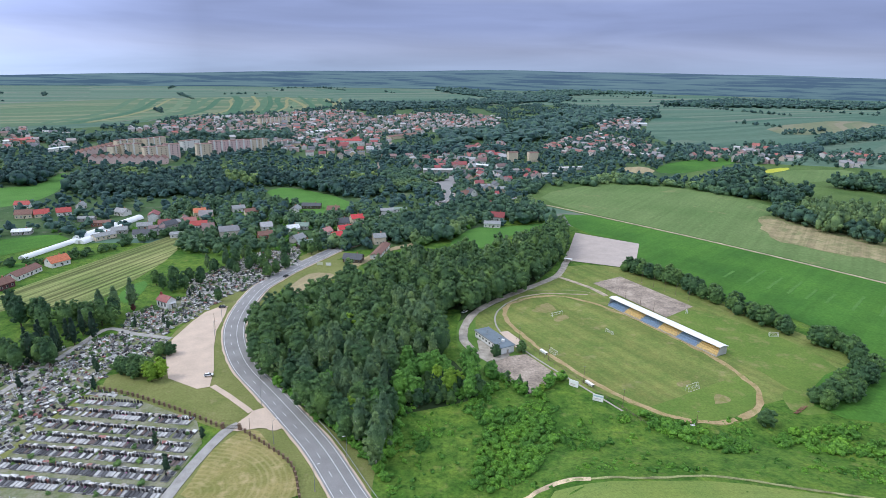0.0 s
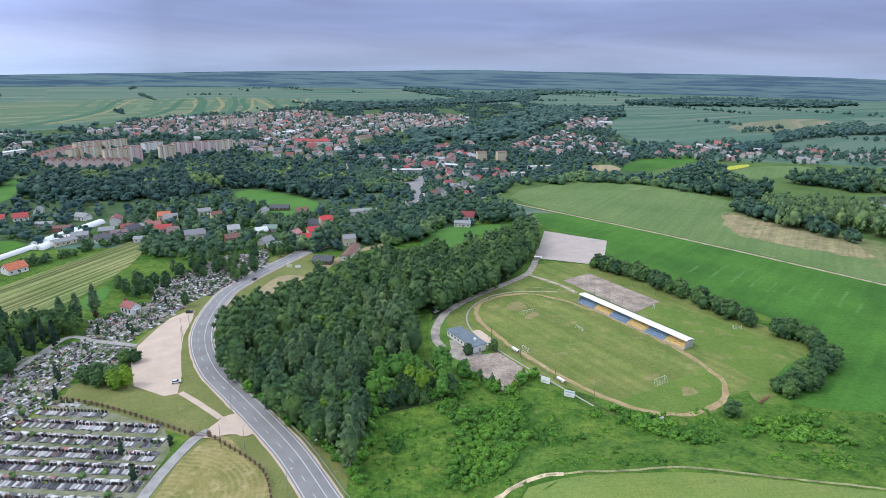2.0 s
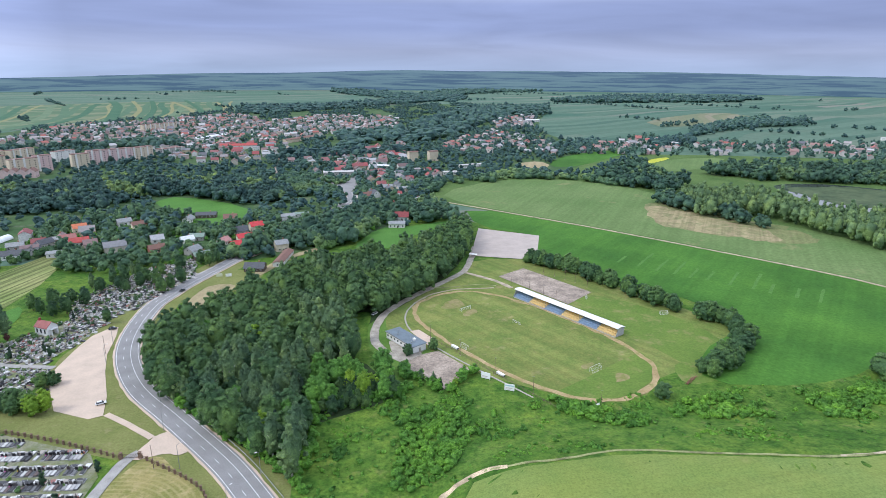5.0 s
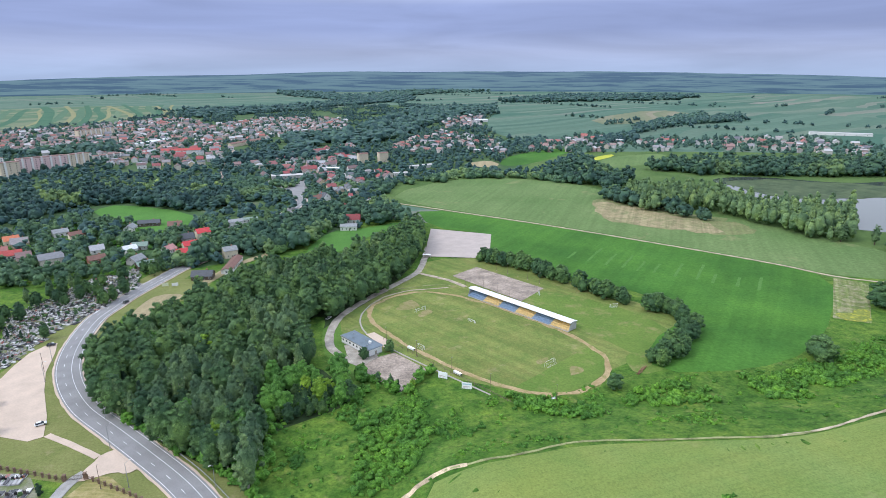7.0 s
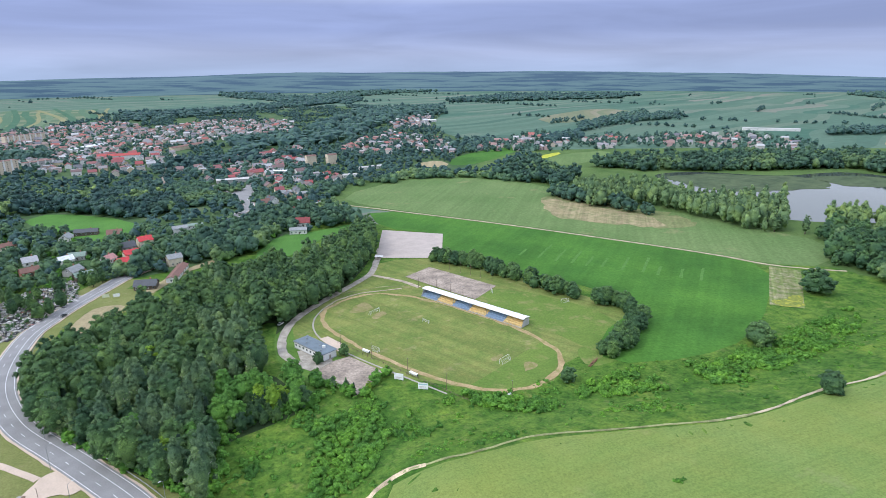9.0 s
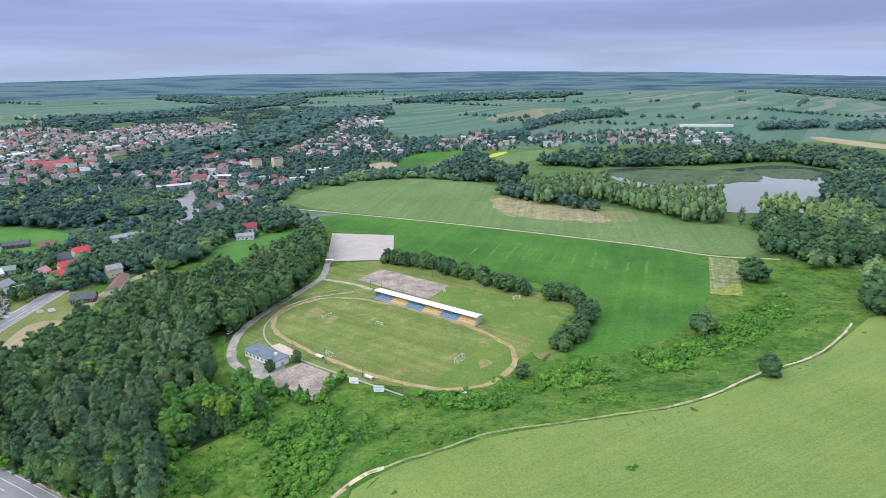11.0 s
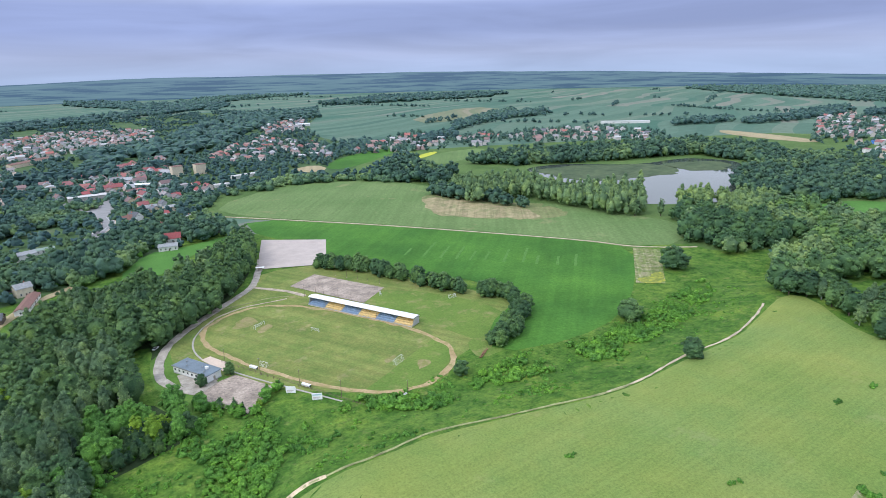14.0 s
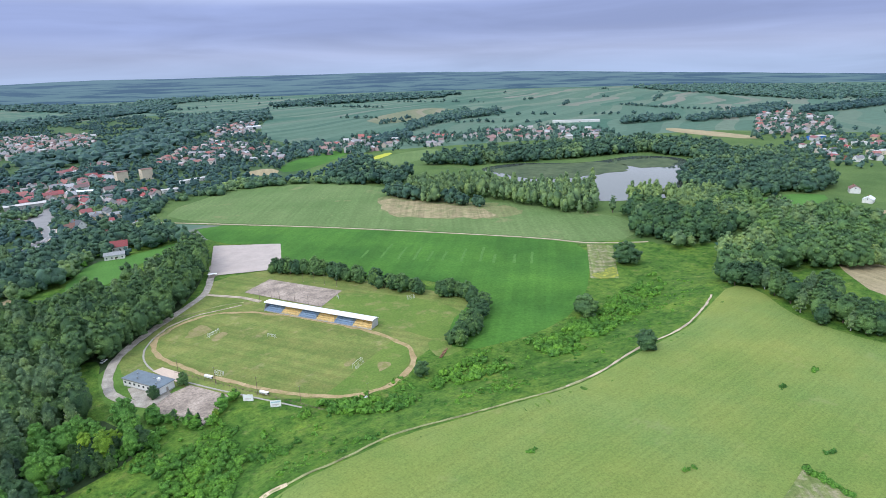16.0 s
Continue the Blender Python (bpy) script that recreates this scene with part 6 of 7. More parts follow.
gates = thing("cemetery_gate", Matrix.Translation((-83, 206.5, 0.45)) @ Matrix.Rotation(radians(-5), 4, "Z"), "dark iron double gate between brick pillars", "gate")
for s in (-1, 1):
    part("pillar", boxes((s * 3.4 - 0.45, s * 3.4 + 0.45, -0.45, 0.45, -0.2, 2.4), (s * 3.4 - 0.55, s * 3.4 + 0.55, -0.55, 0.55, 2.35, 2.6)), M_BRICKPOST, gates)
    bm = bmesh.new()
    for z in (0.25, 1.8):
        rod(bm, (s * 0.05, 0, z), (s * 2.95, 0, z), 0.06, 4)
    for k in range(12):
        rod(bm, (s * (0.1 + k * 0.26), 0, 0.15), (s * (0.1 + k * 0.26), 0, 1.95), 0.04, 4)
    part("leaf", bm, M_RUST, gates, "barred iron gate leaf")

# trees among the graves
for kinds, sc, lb, spots in ((OAKS, 0.98, "large dark green tree among the graves", ((-187, 256), (-200, 252), (-183, 304), (-198, 305), (-205, 298), (-212, 290), (-188, 368), (-178, 372), (-170, 378), (-160, 372), (-183, 380), (-150, 412), (-143, 420), (-136, 412), (-128, 405), (-130, 425), (-120, 435), (-112, 405), (-193, 259), (-200, 262), (-207, 256), (-193, 300), (-186, 312), (-180, 360), (-172, 356), (-166, 360), (-137, 341), (-120, 388), (-116, 394), (-101, 441), (-97, 449), (-108, 447), (-143, 393), (-150, 400), (-157, 410), (-137, 402), (-160, 396), (-250, 320), (-243, 312), (-231, 300), (-224, 304), (-218, 300), (-206, 309), (-188, 303))),
                             (LIGHTS, 1.0, "light green tree beside the graves", ((-183, 327), (-188, 318), (-196, 305), (-192, 310), (-160, 420), (-150, 428), (-168, 404))),
                             (SPRUCES, 1.0, "blue-green spruce among the graves", ((-191, 290), (-195, 283), (-198, 277), (-201, 270), (-189, 279), (-193, 272), (-205, 277), (-198, 259), (-191, 266.5), (-183, 286), (-209, 254.5), (-203, 264))),
                             (THUJAS, 1.0, "dark clipped columnar thuja by the graves", ((-169, 302), (-155, 306), (-186.6, 234), (-161, 250), (-165, 255), (-192.4, 259), (-154, 235), (-108, 195), (-92, 200), (-150, 300), (-158, 349), (-97, 180), (-150, 345))),
                             (COPPERS, 0.75, "copper-leaved tree beside the graves", ((-180, 322),)),
                             (LIMES, 0.85, "bright green round tree on the cemetery lawn", ((-132, 243), (-129, 246), (-135, 246))),
                             (ROUND, 0.85, "dense green round tree on the cemetery lawn", ((-147, 249), (-142, 247), (-151, 252), (-138, 250), (-145, 254), (-140, 268), (-136, 270)))):
    for x, y in spots:
        plant("tree", kinds, x, y, sc * RNG.uniform(0.8, 1.12) * (0.72 if y > 340 else 1.0), lb, "cemetery trees", wide=1.0)

# ---------------------------------------------------------------- houses
WALLS = {k: plain("render_" + k, c, 0.9, grain=0.07, scale=0.5) for k, c in (("white", (0.72, 0.71, 0.68)), ("cream", (0.66, 0.58, 0.44)), ("yellow", (0.62, 0.53, 0.40)), ("pink", (0.66, 0.49, 0.47)), ("grey", (0.40, 0.39, 0.37)), ("brown", (0.11, 0.085, 0.065)), ("brick", (0.36, 0.16, 0.11)), ("maroon", (0.11, 0.035, 0.045)), ("blueclad", (0.06, 0.20, 0.55)))}
ROOFS = {k: plain("roof_" + k, c, 0.65, grain=0.14, scale=0.9) for k, c in (("red", (0.42, 0.07, 0.06)), ("scarlet", (0.55, 0.05, 0.055)), ("orange", (0.55, 0.17, 0.08)), ("brown", (0.20, 0.10, 0.075)), ("grey", (0.27, 0.28, 0.28)), ("dark", (0.085, 0.09, 0.10)), ("white", (0.72, 0.74, 0.76)), ("pale", (0.52, 0.50, 0.48)), ("green", (0.20, 0.27, 0.22)), ("darkred", (0.25, 0.05, 0.05)), ("pinkroof", (0.48, 0.24, 0.22)))}
WALLS["any"] = varied("town_render", ((0.72, 0.71, 0.70), (0.62, 0.56, 0.48), (0.72, 0.71, 0.68), (0.58, 0.44, 0.42), (0.50, 0.50, 0.50), (0.74, 0.73, 0.71), (0.60, 0.50, 0.34), (0.68, 0.65, 0.62)), 0.9)
# reds leaned slightly to mauve, a little distance haze put into the roof colours
ROOFS["any"] = varied("town_roofs", ((0.27, 0.085, 0.085), (0.26, 0.17, 0.16), (0.34, 0.085, 0.085), (0.24, 0.24, 0.25), (0.18, 0.12, 0.115), (0.30, 0.27, 0.27), (0.36, 0.15, 0.13), (0.14, 0.145, 0.16), (0.28, 0.12, 0.12), (0.42, 0.42, 0.43)), 0.7)
HOUSE_PARTS, HOUSE_SPOTS = {}, []


def house_meshes(w, l, e, r, wall, roof):
    key = (w, l, e, r, wall, roof)
    if key not in HOUSE_PARTS:
        HOUSE_PARTS[key] = (bm_mesh("wall", gable_wall(w, l, e, r), WALLS[wall]), bm_mesh("roof", gable_roof(w, l, e, r), ROOFS[roof]))
    return HOUSE_PARTS[key]


bm = boxes((-0.62, 0.62, -0.05, 0.05, -0.75, 0.75), bevel=0.02)
H_FRAME = bm_mesh("window", bm, M_WALLWHITE)
H_PANE = bm_mesh("pane", boxes((-0.5, 0.5, -0.07, 0.07, -0.63, 0.63)), M_GLASS)
H_FARWINDOW = bm_mesh("window", boxes((-0.62, 0.62, -0.05, 0.05, -0.75, 0.75)), M_GLASS)
H_CHIMNEY = bm_mesh("chimney", boxes((-0.35, 0.35, -0.35, 0.35, -1.2, 0.9), (-0.42, 0.42, -0.42, 0.42, 0.8, 1.0)), WALLS["brick"])
H_DOOR = bm_mesh("door", boxes((-0.5, 0.5, -0.06, 0.06, 0, 2.05), bevel=0.02), WALLS["brown"])


def house(x, y, w, l, e, r, turn, wall, roof, label, near=True, group="village houses", category="house"):
    """A gabled house: l along its ridge, w across it, eaves at e, ridge at r."""
    h = thing("house", Matrix.Translation((x, y, terrain(x, y) + 0.3)) @ Matrix.Rotation(radians(turn), 4, "Z"), label, category, group)
    HOUSE_SPOTS.append((x, y))
    mw, mr = house_meshes(w, l, e, r, wall, roof)
    part_me("wall", mw, h)
    part_me("roof", mr, h)
    if r - e > 1.5:
        part_me("chimney", H_CHIMNEY, h).location = (l * 0.2, w * 0.12, r)
    n = max(2, min(6, int(l / 3.5))) if near else 2
    for i in range(n):
        for s in (-1, 1) if near else (-1,):
            wd = part_me("window", H_FRAME if near else H_FARWINDOW, h)
            wd.location = (-l / 2 + l * (i + 0.5) / n, s * (w / 2 + 0.02), min(e - 1.0, 1.7))
            if near:
                part_me("pane", H_PANE, wd)
    if near:
        for s in (-1, 1):
            wd = part_me("window", H_FRAME, h)
            wd.location, wd.rotation_euler = (s * (l / 2 + 0.02), 0, e + (r - e) * 0.22 if r - e > 2 else e * 0.55), (0, 0, radians(90))
            part_me("pane", H_PANE, wd)
        part_me("door", H_DOOR, h).location = (l * 0.06, -w / 2 - 0.03, 0)
    return h


def block(x, y, w, l, high, turn, wall, label):
    """A flat-roofed apartment block with its rows of windows and stair strips."""
    HOUSE_SPOTS.append((x, y))
    b = thing("apartment_block", Matrix.Translation((x, y, 0.3)) @ Matrix.Rotation(radians(turn), 4, "Z"), label, "apartment block", "apartment blocks")
    part("wall", boxes((-l / 2, l / 2, -w / 2, w / 2, -0.4, high), bevel=0.05), WALLS[wall], b)
    part("roof", boxes((-l / 2 - 0.3, l / 2 + 0.3, -w / 2 - 0.3, w / 2 + 0.3, high, high + 0.5), bevel=0.05), ROOFS["brown"], b, "dark flat roof")
    for k in range(int(l / 12)):
        part("stairwell", boxes((-l / 2 + 6 + k * 12 - 1.3, -l / 2 + 6 + k * 12 + 1.3, -w / 2 - 0.3, -w / 2 + 0.2, 0, high + 1.2)), WALLS["white"], b, "pale stairwell strip")
    floors, cols = int(high / 3), max(2, int(l / 6.5))
    for f in range(floors):
        for c in range(cols):
            part_me("window", H_BLOCKWINDOW, b).location = (-l / 2 + l * (c + 0.5) / cols, -w / 2 - 0.04, 1.7 + f * 3)


H_BLOCKWINDOW = bm_mesh("window", boxes((-0.75, 0.75, -0.06, 0.06, -0.55, 0.55)), M_GLASS)
house(-277, 406, 10, 13, 3.5, 7, 60, "white", "orange", "white house with a bright orange-red tiled roof")
house(-285, 382, 9, 22, 3.2, 5.5, 84, "white", "brown", "long low white farm building with a brown roof")
house(-283, 358, 9, 11, 3.6, 6.5, 74, "maroon", "brown", "dark maroon barn with a brown roof")
house(-356, 485, 8, 14, 3, 4.6, 20, "grey", "white", "shed with a pale metal roof")
house(-392, 541, 10, 14, 4, 7.5, 20, "cream", "brown", "cream house with a brown roof")
house(-379, 546, 9, 12, 3.5, 7, 30, "cream", "red", "cream house with a red roof")
house(-363, 554, 9, 12, 3.5, 7, 30, "white", "red", "white house with a crimson roof")
house(-363, 582, 7, 9, 3.5, 6.5, 100, "white", "grey", "small white house with a grey roof")
house(-421, 582, 9, 14, 3.5, 6.5, 10, "white", "red", "house with a red roof")
house(-307, 518, 8, 16, 3, 4.5, 20, "brick", "brown", "brick farm building with a brown roof")
house(-329, 533, 8, 14, 3, 4.2, 10, "grey", "grey", "low grey farm shed beside houses")
house(-309, 558, 9, 13, 3.5, 6.5, -20, "white", "grey", "white house with a grey roof")
house(-282, 476, 9, 17, 3.2, 5, 54, "cream", "grey", "long cream building with a grey roof")
house(-278, 494, 9, 12, 3.2, 5.5, 20, "grey", "grey", "grey house with a grey roof")
house(-264, 510, 9, 12, 3.2, 5.5, 20, "grey", "grey", "house with a grey roof")
house(-254, 484, 9, 13, 3.2, 6, 15, "white", "dark", "white house with a dark roof")
house(-244, 495, 9, 12, 3.4, 7, 100, "grey", "dark", "grey gabled house with a dark roof")
house(-244, 514, 8, 12, 3.4, 6.5, 60, "grey", "dark", "house with a dark slate-coloured roof")
house(-223, 485, 9, 13, 3.2, 4.2, 15, "white", "grey", "low white house with a flat grey roof")
house(-236, 527, 9, 15, 3.4, 5, 15, "cream", "grey", "house with a pale grey roof")
house(-218, 515, 9, 14, 3.4, 6.5, 20, "white", "red", "white house with a red roof")
house(-235, 560, 10, 11, 4.5, 7.5, 30, "cream", "orange", "cream house with an orange roof")
house(-187, 501, 10, 14, 4, 5, 20, "brick", "brown", "brick house with a low brown roof")
house(-205, 582, 9, 12, 3.5, 6, 30, "white", "grey", "white house with a grey roof")
house(-188, 569, 9, 12, 3.5, 6, 30, "cream", "brown", "cream house with a brown roof")
house(-150, 486, 8, 12, 3.5, 6, 30, "brick", "brown", "brick house with a brown roof")
house(-132, 509, 8, 10, 3.4, 6, 30, "white", "white", "white house with a pale roof")
house(-120, 476, 9, 11, 3.5, 6.5, 60, "grey", "grey", "grey house with a grey roof")
house(-148, 585, 8, 11, 3.2, 6, 80, "white", "grey", "white gabled cottage with a grey roof")
house(-135, 601, 8, 19, 3.2, 5.5, 0, "brown", "dark", "long dark wooden barn beside a lawn")
house(-110, 587, 11, 12, 3.0, 6, 5, "white", "brown", "white bungalow with a brown roof on a lawn")
house(-126, 519, 9, 12, 3.2, 5.5, 0, "grey", "green", "house with a grey-green roof")
house(-111, 463, 9, 12, 3.2, 5.5, 30, "brown", "green", "wooden house with a green roof")
house(-87, 489, 10, 13, 3.2, 6, 25, "cream", "scarlet", "house with a bright red metal roof")
house(-86, 511, 9, 12, 3.2, 6, 25, "cream", "scarlet", "house with a bright red metal roof")
house(-101, 501, 8, 9, 3.2, 6, 60, "white", "pinkroof", "small house with a pinkish roof")
house(-92, 533, 9, 11, 3.4, 7, 25, "grey", "dark", "house with a dark grey roof")
house(-80, 542, 10, 11, 5.5, 8.5, 25, "cream", "scarlet", "tall house with a bright red roof")
house(-66, 426, 9, 14, 3.0, 6, -8, "brown", "dark", "dark weathered wooden barn with a grey roof")
house(-52, 476, 9, 10, 6.0, 8.5, 20, "cream", "grey", "cream two-storey house with a grey roof")
house(-48, 448, 7, 34, 3, 4.4, 80, "white", "brown", "long low white building with a brown roof")
house(-55, 572, 12, 13, 6.5, 8.0, 20, "white", "grey", "large pale two-storey house among trees")
house(-43, 593, 9, 14, 3.2, 4.2, 10, "white", "green", "low house with a pale green roof")
house(48, 539, 12, 15, 3.6, 4.6, -10, "white", "grey", "modern white house with a terrace")
house(55, 564, 10, 13, 4, 8, -10, "white", "darkred", "house with a dark red roof")
house(52, 613, 9, 11, 3.5, 7.5, 80, "cream", "brown", "cream gabled house with an orange-brown roof")
house(57, 665, 10, 12, 3.5, 5.5, 30, "grey", "grey", "house with a pale grey roof")
house(70, 705, 12, 12, 5, 6.5, 10, "yellow", "grey", "yellow two-storey house with grey roof")
house(34, 680, 10, 13, 4, 8.5, 120, "white", "dark", "white gabled house with a dark roof")
house(26, 676, 10, 12, 3, 6.5, 30, "cream", "brown", "house with a brown roof")
house(53, 726, 10, 13, 3.5, 5.5, 10, "white", "grey", "house with a grey roof")
house(81, 645, 9, 13, 3.2, 5, 60, "white", "grey", "pale house with a grey roof")
house(-6, 841, 16, 42, 4.5, 5.2, 4, "grey", "pale", "large grey flat-roofed shop")
house(552, 1696, 14, 40, 6, 8, 10, "white", "white", "large white building at the edge of the village")
house(113, 960, 13, 15, 15, 15.8, 10, "yellow", "brown", "yellow five-storey apartment house")
house(146, 962, 13, 15, 15, 15.8, 10, "yellow", "brown", "yellow five-storey apartment house")
house(-274, 1338, 16, 101, 5, 7, 63, "white", "white", "long pale hall with a white roof")
house(-87, 1277, 14, 99, 6, 8, 56, "yellow", "brown", "long ochre building in the town")
house(-188, 1151, 14, 65, 7, 10, 5, "white", "red", "white civic building with a red roof")
house(-757, 1090, 30, 52, 7, 8, 83, "brick", "red", "large hall with a red roof")
house(-778, 1079, 22, 36, 5, 6, 71, "white", "white", "white hall with a pale roof")
house(-636, 979, 12, 43, 6, 6.6, 75, "white", "white", "white flat-roofed building among trees")
house(194, 885, 10, 47, 4, 4.8, 17, "white", "pale", "pale works hall beside the fields")
house(150, 822, 8, 22, 4, 5, 4, "white", "pale", "long white shed beside the fields")
house(62, 892, 12, 46, 4, 5, -24, "grey", "white", "pale workshop building near the fields")
house(1229, 1109, 20, 123, 5, 6, -38, "white", "pale", "long pale industrial hall")
house(1206, 501, 14, 33, 6, 6.8, -14, "blueclad", "pale", "blue-clad supermarket with a pale roof")
house(972, 372, 12, 24, 6, 7, -117, "brick", "darkred", "shop with a dark red roof")
house(1159, 405, 18, 34, 6, 6.8, -47, "white", "pale", "large pale warehouse in the estate")
house(1070, 350, 16, 39, 6, 7, -27, "cream", "pale", "cream warehouse with a pale roof")
house(735, 259, 10, 12, 5, 8, 30, "white", "brown", "white house with a brown roof near the pond")
house(693, 230, 9, 12, 3.5, 6, 10, "white", "white", "small white house near the pond")
block(-441, 911, 12, 35, 20, 46, "yellow", "cream and yellow five-storey apartment block")
block(-424, 930, 12, 22, 22, 38, "pink", "pink five-storey apartment block")
block(-518, 939, 11, 20, 16, 78, "cream", "cream apartment block with a dark flat roof")
block(-500, 953, 11, 30, 18, 45, "yellow", "ochre apartment block with a dark flat roof")
block(-541, 1026, 11, 46, 16, 59, "yellow", "ochre apartment block with a dark flat roof")
block(-513, 1059, 11, 44, 16, 68, "yellow", "cream apartment block with a dark flat roof")
block(-378, 940, 12, 23, 22, 36, "yellow", "ochre five-storey apartment block")
block(-370, 980, 12, 26, 22, 36, "pink", "pink apartment block with a dark flat roof")
block(-350, 1013, 12, 40, 20, 37, "pink", "pink apartment block with a dark flat roof")
block(-326, 1040, 12, 40, 19, 53, "yellow", "yellow apartment block with a dark flat roof")
block(-438, 1031, 11, 35, 16, 62, "white", "white apartment block with a dark flat roof")
block(-422, 1505, 12, 88, 19, 51, "yellow", "long yellow apartment block on the rise")
block(-292, 1090, 12, 48, 11, 48, "grey", "low grey municipal building in the town")
# pink terrace of row houses
for i in range(10):
    x, y = -516 + 109 * (i + 0.5) / 10, 866 + 8 * (i + 0.5) / 10
    house(x, y, 10.9, 12, 8.5, 12.5, 94 + 0.01 * i, "pink", "brown", "pink terraced house with a steep brown roof", False, "pink terrace")
for i in range(9):
    house(-564 - 0.4 * i, 925 + 12.5 * i, 12.4, 11, 7.5, 11.0, 2, "pink", "brown", "pink terraced house with a steep brown roof", False, "rear terrace")

# the town: houses along its streets
for ring, gap, turn, seed, lb in ((H3, 29, 10, 3, "closely built town-centre house with a tiled roof"), (H4, 24, 5, 4, "village house in a garden at the edge of town"), 
                                  
                                  (H11, 46, 60, 11, "plain building in the trading estate"), (H15, 30, 15, 15, "rendered village house beside the market square"), (H14, 32, 20, 14, "village house among garden trees")):
    for x, y in scatter(ring, gap, 200 + seed):
        k = RNG.integers(0, 6)
        w, l, e, r = ((9, 11, 5.6, 8.6), (10, 12, 3.6, 7.6), (9, 13, 5.8, 8.4), (11, 12, 6.0, 7.0), (10, 16, 5.5, 8.8), (8, 10, 3.2, 6.4))[k]
        house(x, y, w, l, e, r, turn + RNG.choice((0, 90)) + RNG.uniform(-6, 6), "any", "any", lb, False, "town houses")


def island_paint(name, colours):
    m, n, l, p = shader(name)
    geo = n.new("ShaderNodeNewGeometry")
    r = ramp(n, [(i / len(colours), c) for i, c in enumerate(colours)], step=True)
    l.new(geo.outputs["Random Per Island"], r.inputs[0])
    l.new(r.outputs[0], p.inputs["Base Color"])
    p.inputs["Roughness"].default_value = 0.8
    return m


def far_town(name, spots, turn, label, seed):
    """Houses past counting on the far side of the town: bodies and roofs."""
    rng = np.random.default_rng(seed)
    wv, wf, rv, rf = [], [], [], []
    for x, y in spots:
        w, l, e, up = rng.uniform(8, 11), rng.uniform(9, 15), rng.uniform(4.5, 8), rng.uniform(1.5, 3.8)
        a = radians(turn + rng.choice((0, 90)) + rng.uniform(-8, 8))
        c, s = math.cos(a), math.sin(a)

        def put(pts):
            return [(x + px * c - py * s, y + px * s + py * c, pz) for px, py, pz in pts]
        k = len(wv)
        wv += put([(sx * l / 2, sy * w / 2, z) for z in (0, e) for sx, sy in ((-1, -1), (1, -1), (1, 1), (-1, 1))] + [(-l / 2, 0, e + up), (l / 2, 0, e + up)])
        for i in range(4):
            j = (i + 1) % 4
            wf += [(k + i, k + j, k + 4 + j), (k + i, k + 4 + j, k + 4 + i)]
        wf += [(k + 5, k + 6, k + 9), (k + 7, k + 4, k + 8)]
        k, o = len(rv), 0.6
        rv += put([(sx * (l / 2 + o), sy * (w / 2 + o), e - 0.3 + t) for t in (0, 0.2) for sx, sy in ((-1, -1), (1, -1), (1, 1), (-1, 1))] + [(-l / 2 - o, 0, e + up + 0.25), (l / 2 + o, 0, e + up + 0.25)])
        rf += [(k + 4, k + 5, k + 9), (k + 4, k + 9, k + 8), (k + 6, k + 7, k + 8), (k + 6, k + 8, k + 9)]
        for i in (0, 2):
            j = (i + 1) % 4
            rf += [(k + i, k + j, k + 4 + j), (k + i, k + 4 + j, k + 4 + i)]
    body = tagged(new(name, mesh_fast("walls", np.array(wv), np.array(wf), M_FARWALL)), label, "houses", kind="stuff")
    part_me("roofs", mesh_fast("roofs", np.array(rv), np.array(rf), M_FARROOF), body, "reddish and grey roofs")
    return body


M_FARWALL = island_paint("far_render", ((0.56, 0.55, 0.54), (0.50, 0.43, 0.36), (0.60, 0.58, 0.56), (0.50, 0.35, 0.34), (0.40, 0.39, 0.39), (0.56, 0.52, 0.50)))
M_FARROOF = island_paint("far_roofs", ((0.27, 0.13, 0.11), (0.30, 0.22, 0.20), (0.36, 0.13, 0.11), (0.28, 0.27, 0.28), (0.22, 0.15, 0.14), (0.38, 0.34, 0.33), (0.32, 0.20, 0.18), (0.16, 0.16, 0.18), (0.48, 0.47, 0.47)))
far_town("far_town", scatter(H1, 29, 201), 25, "crowded town houses with reddish roofs on the rise", 401)
far_town("far_town", scatter(H5, 32, 205), 40, "rendered village houses among dark trees", 405)
far_town("far_town", scatter(H7, 34, 207) + scatter(H12, 34, 212), 50, "village houses along the valley road", 407)
far_town("far_town", scatter(H8, 38, 208), -30, "village houses behind the pond woods", 408)
far_town("far_town", scatter(H2, 30, 202), 15, "far rows of town houses with reddish roofs", 402)
far_town("far_town", scatter(H9, 40, 209) + scatter(H10, 40, 210), 60, "houses along the straight village street", 404)
far_town("far_town", scatter(H6, 30, 206) + scatter(H13, 40, 213), 20, "far houses below the woods", 403)
ribbon("road_village", STREET, 13, 0.4, M_CONCRETE, "straight pale village street", "road", 10.0)
ribbon("road_town", STREET2, 8, 0.4, M_CONCRETE, "pale town street between houses", "road", 8.0)
sheet("pavement_square", SQUARE, 0.4, M_ASPHALT, "grey paved yard of the shops", "pavement", 0)

# plastic tunnels
M_FILM = plain("white_tunnel_film", (0.80, 0.82, 0.82), 0.35, grain=0.04, scale=0.2)


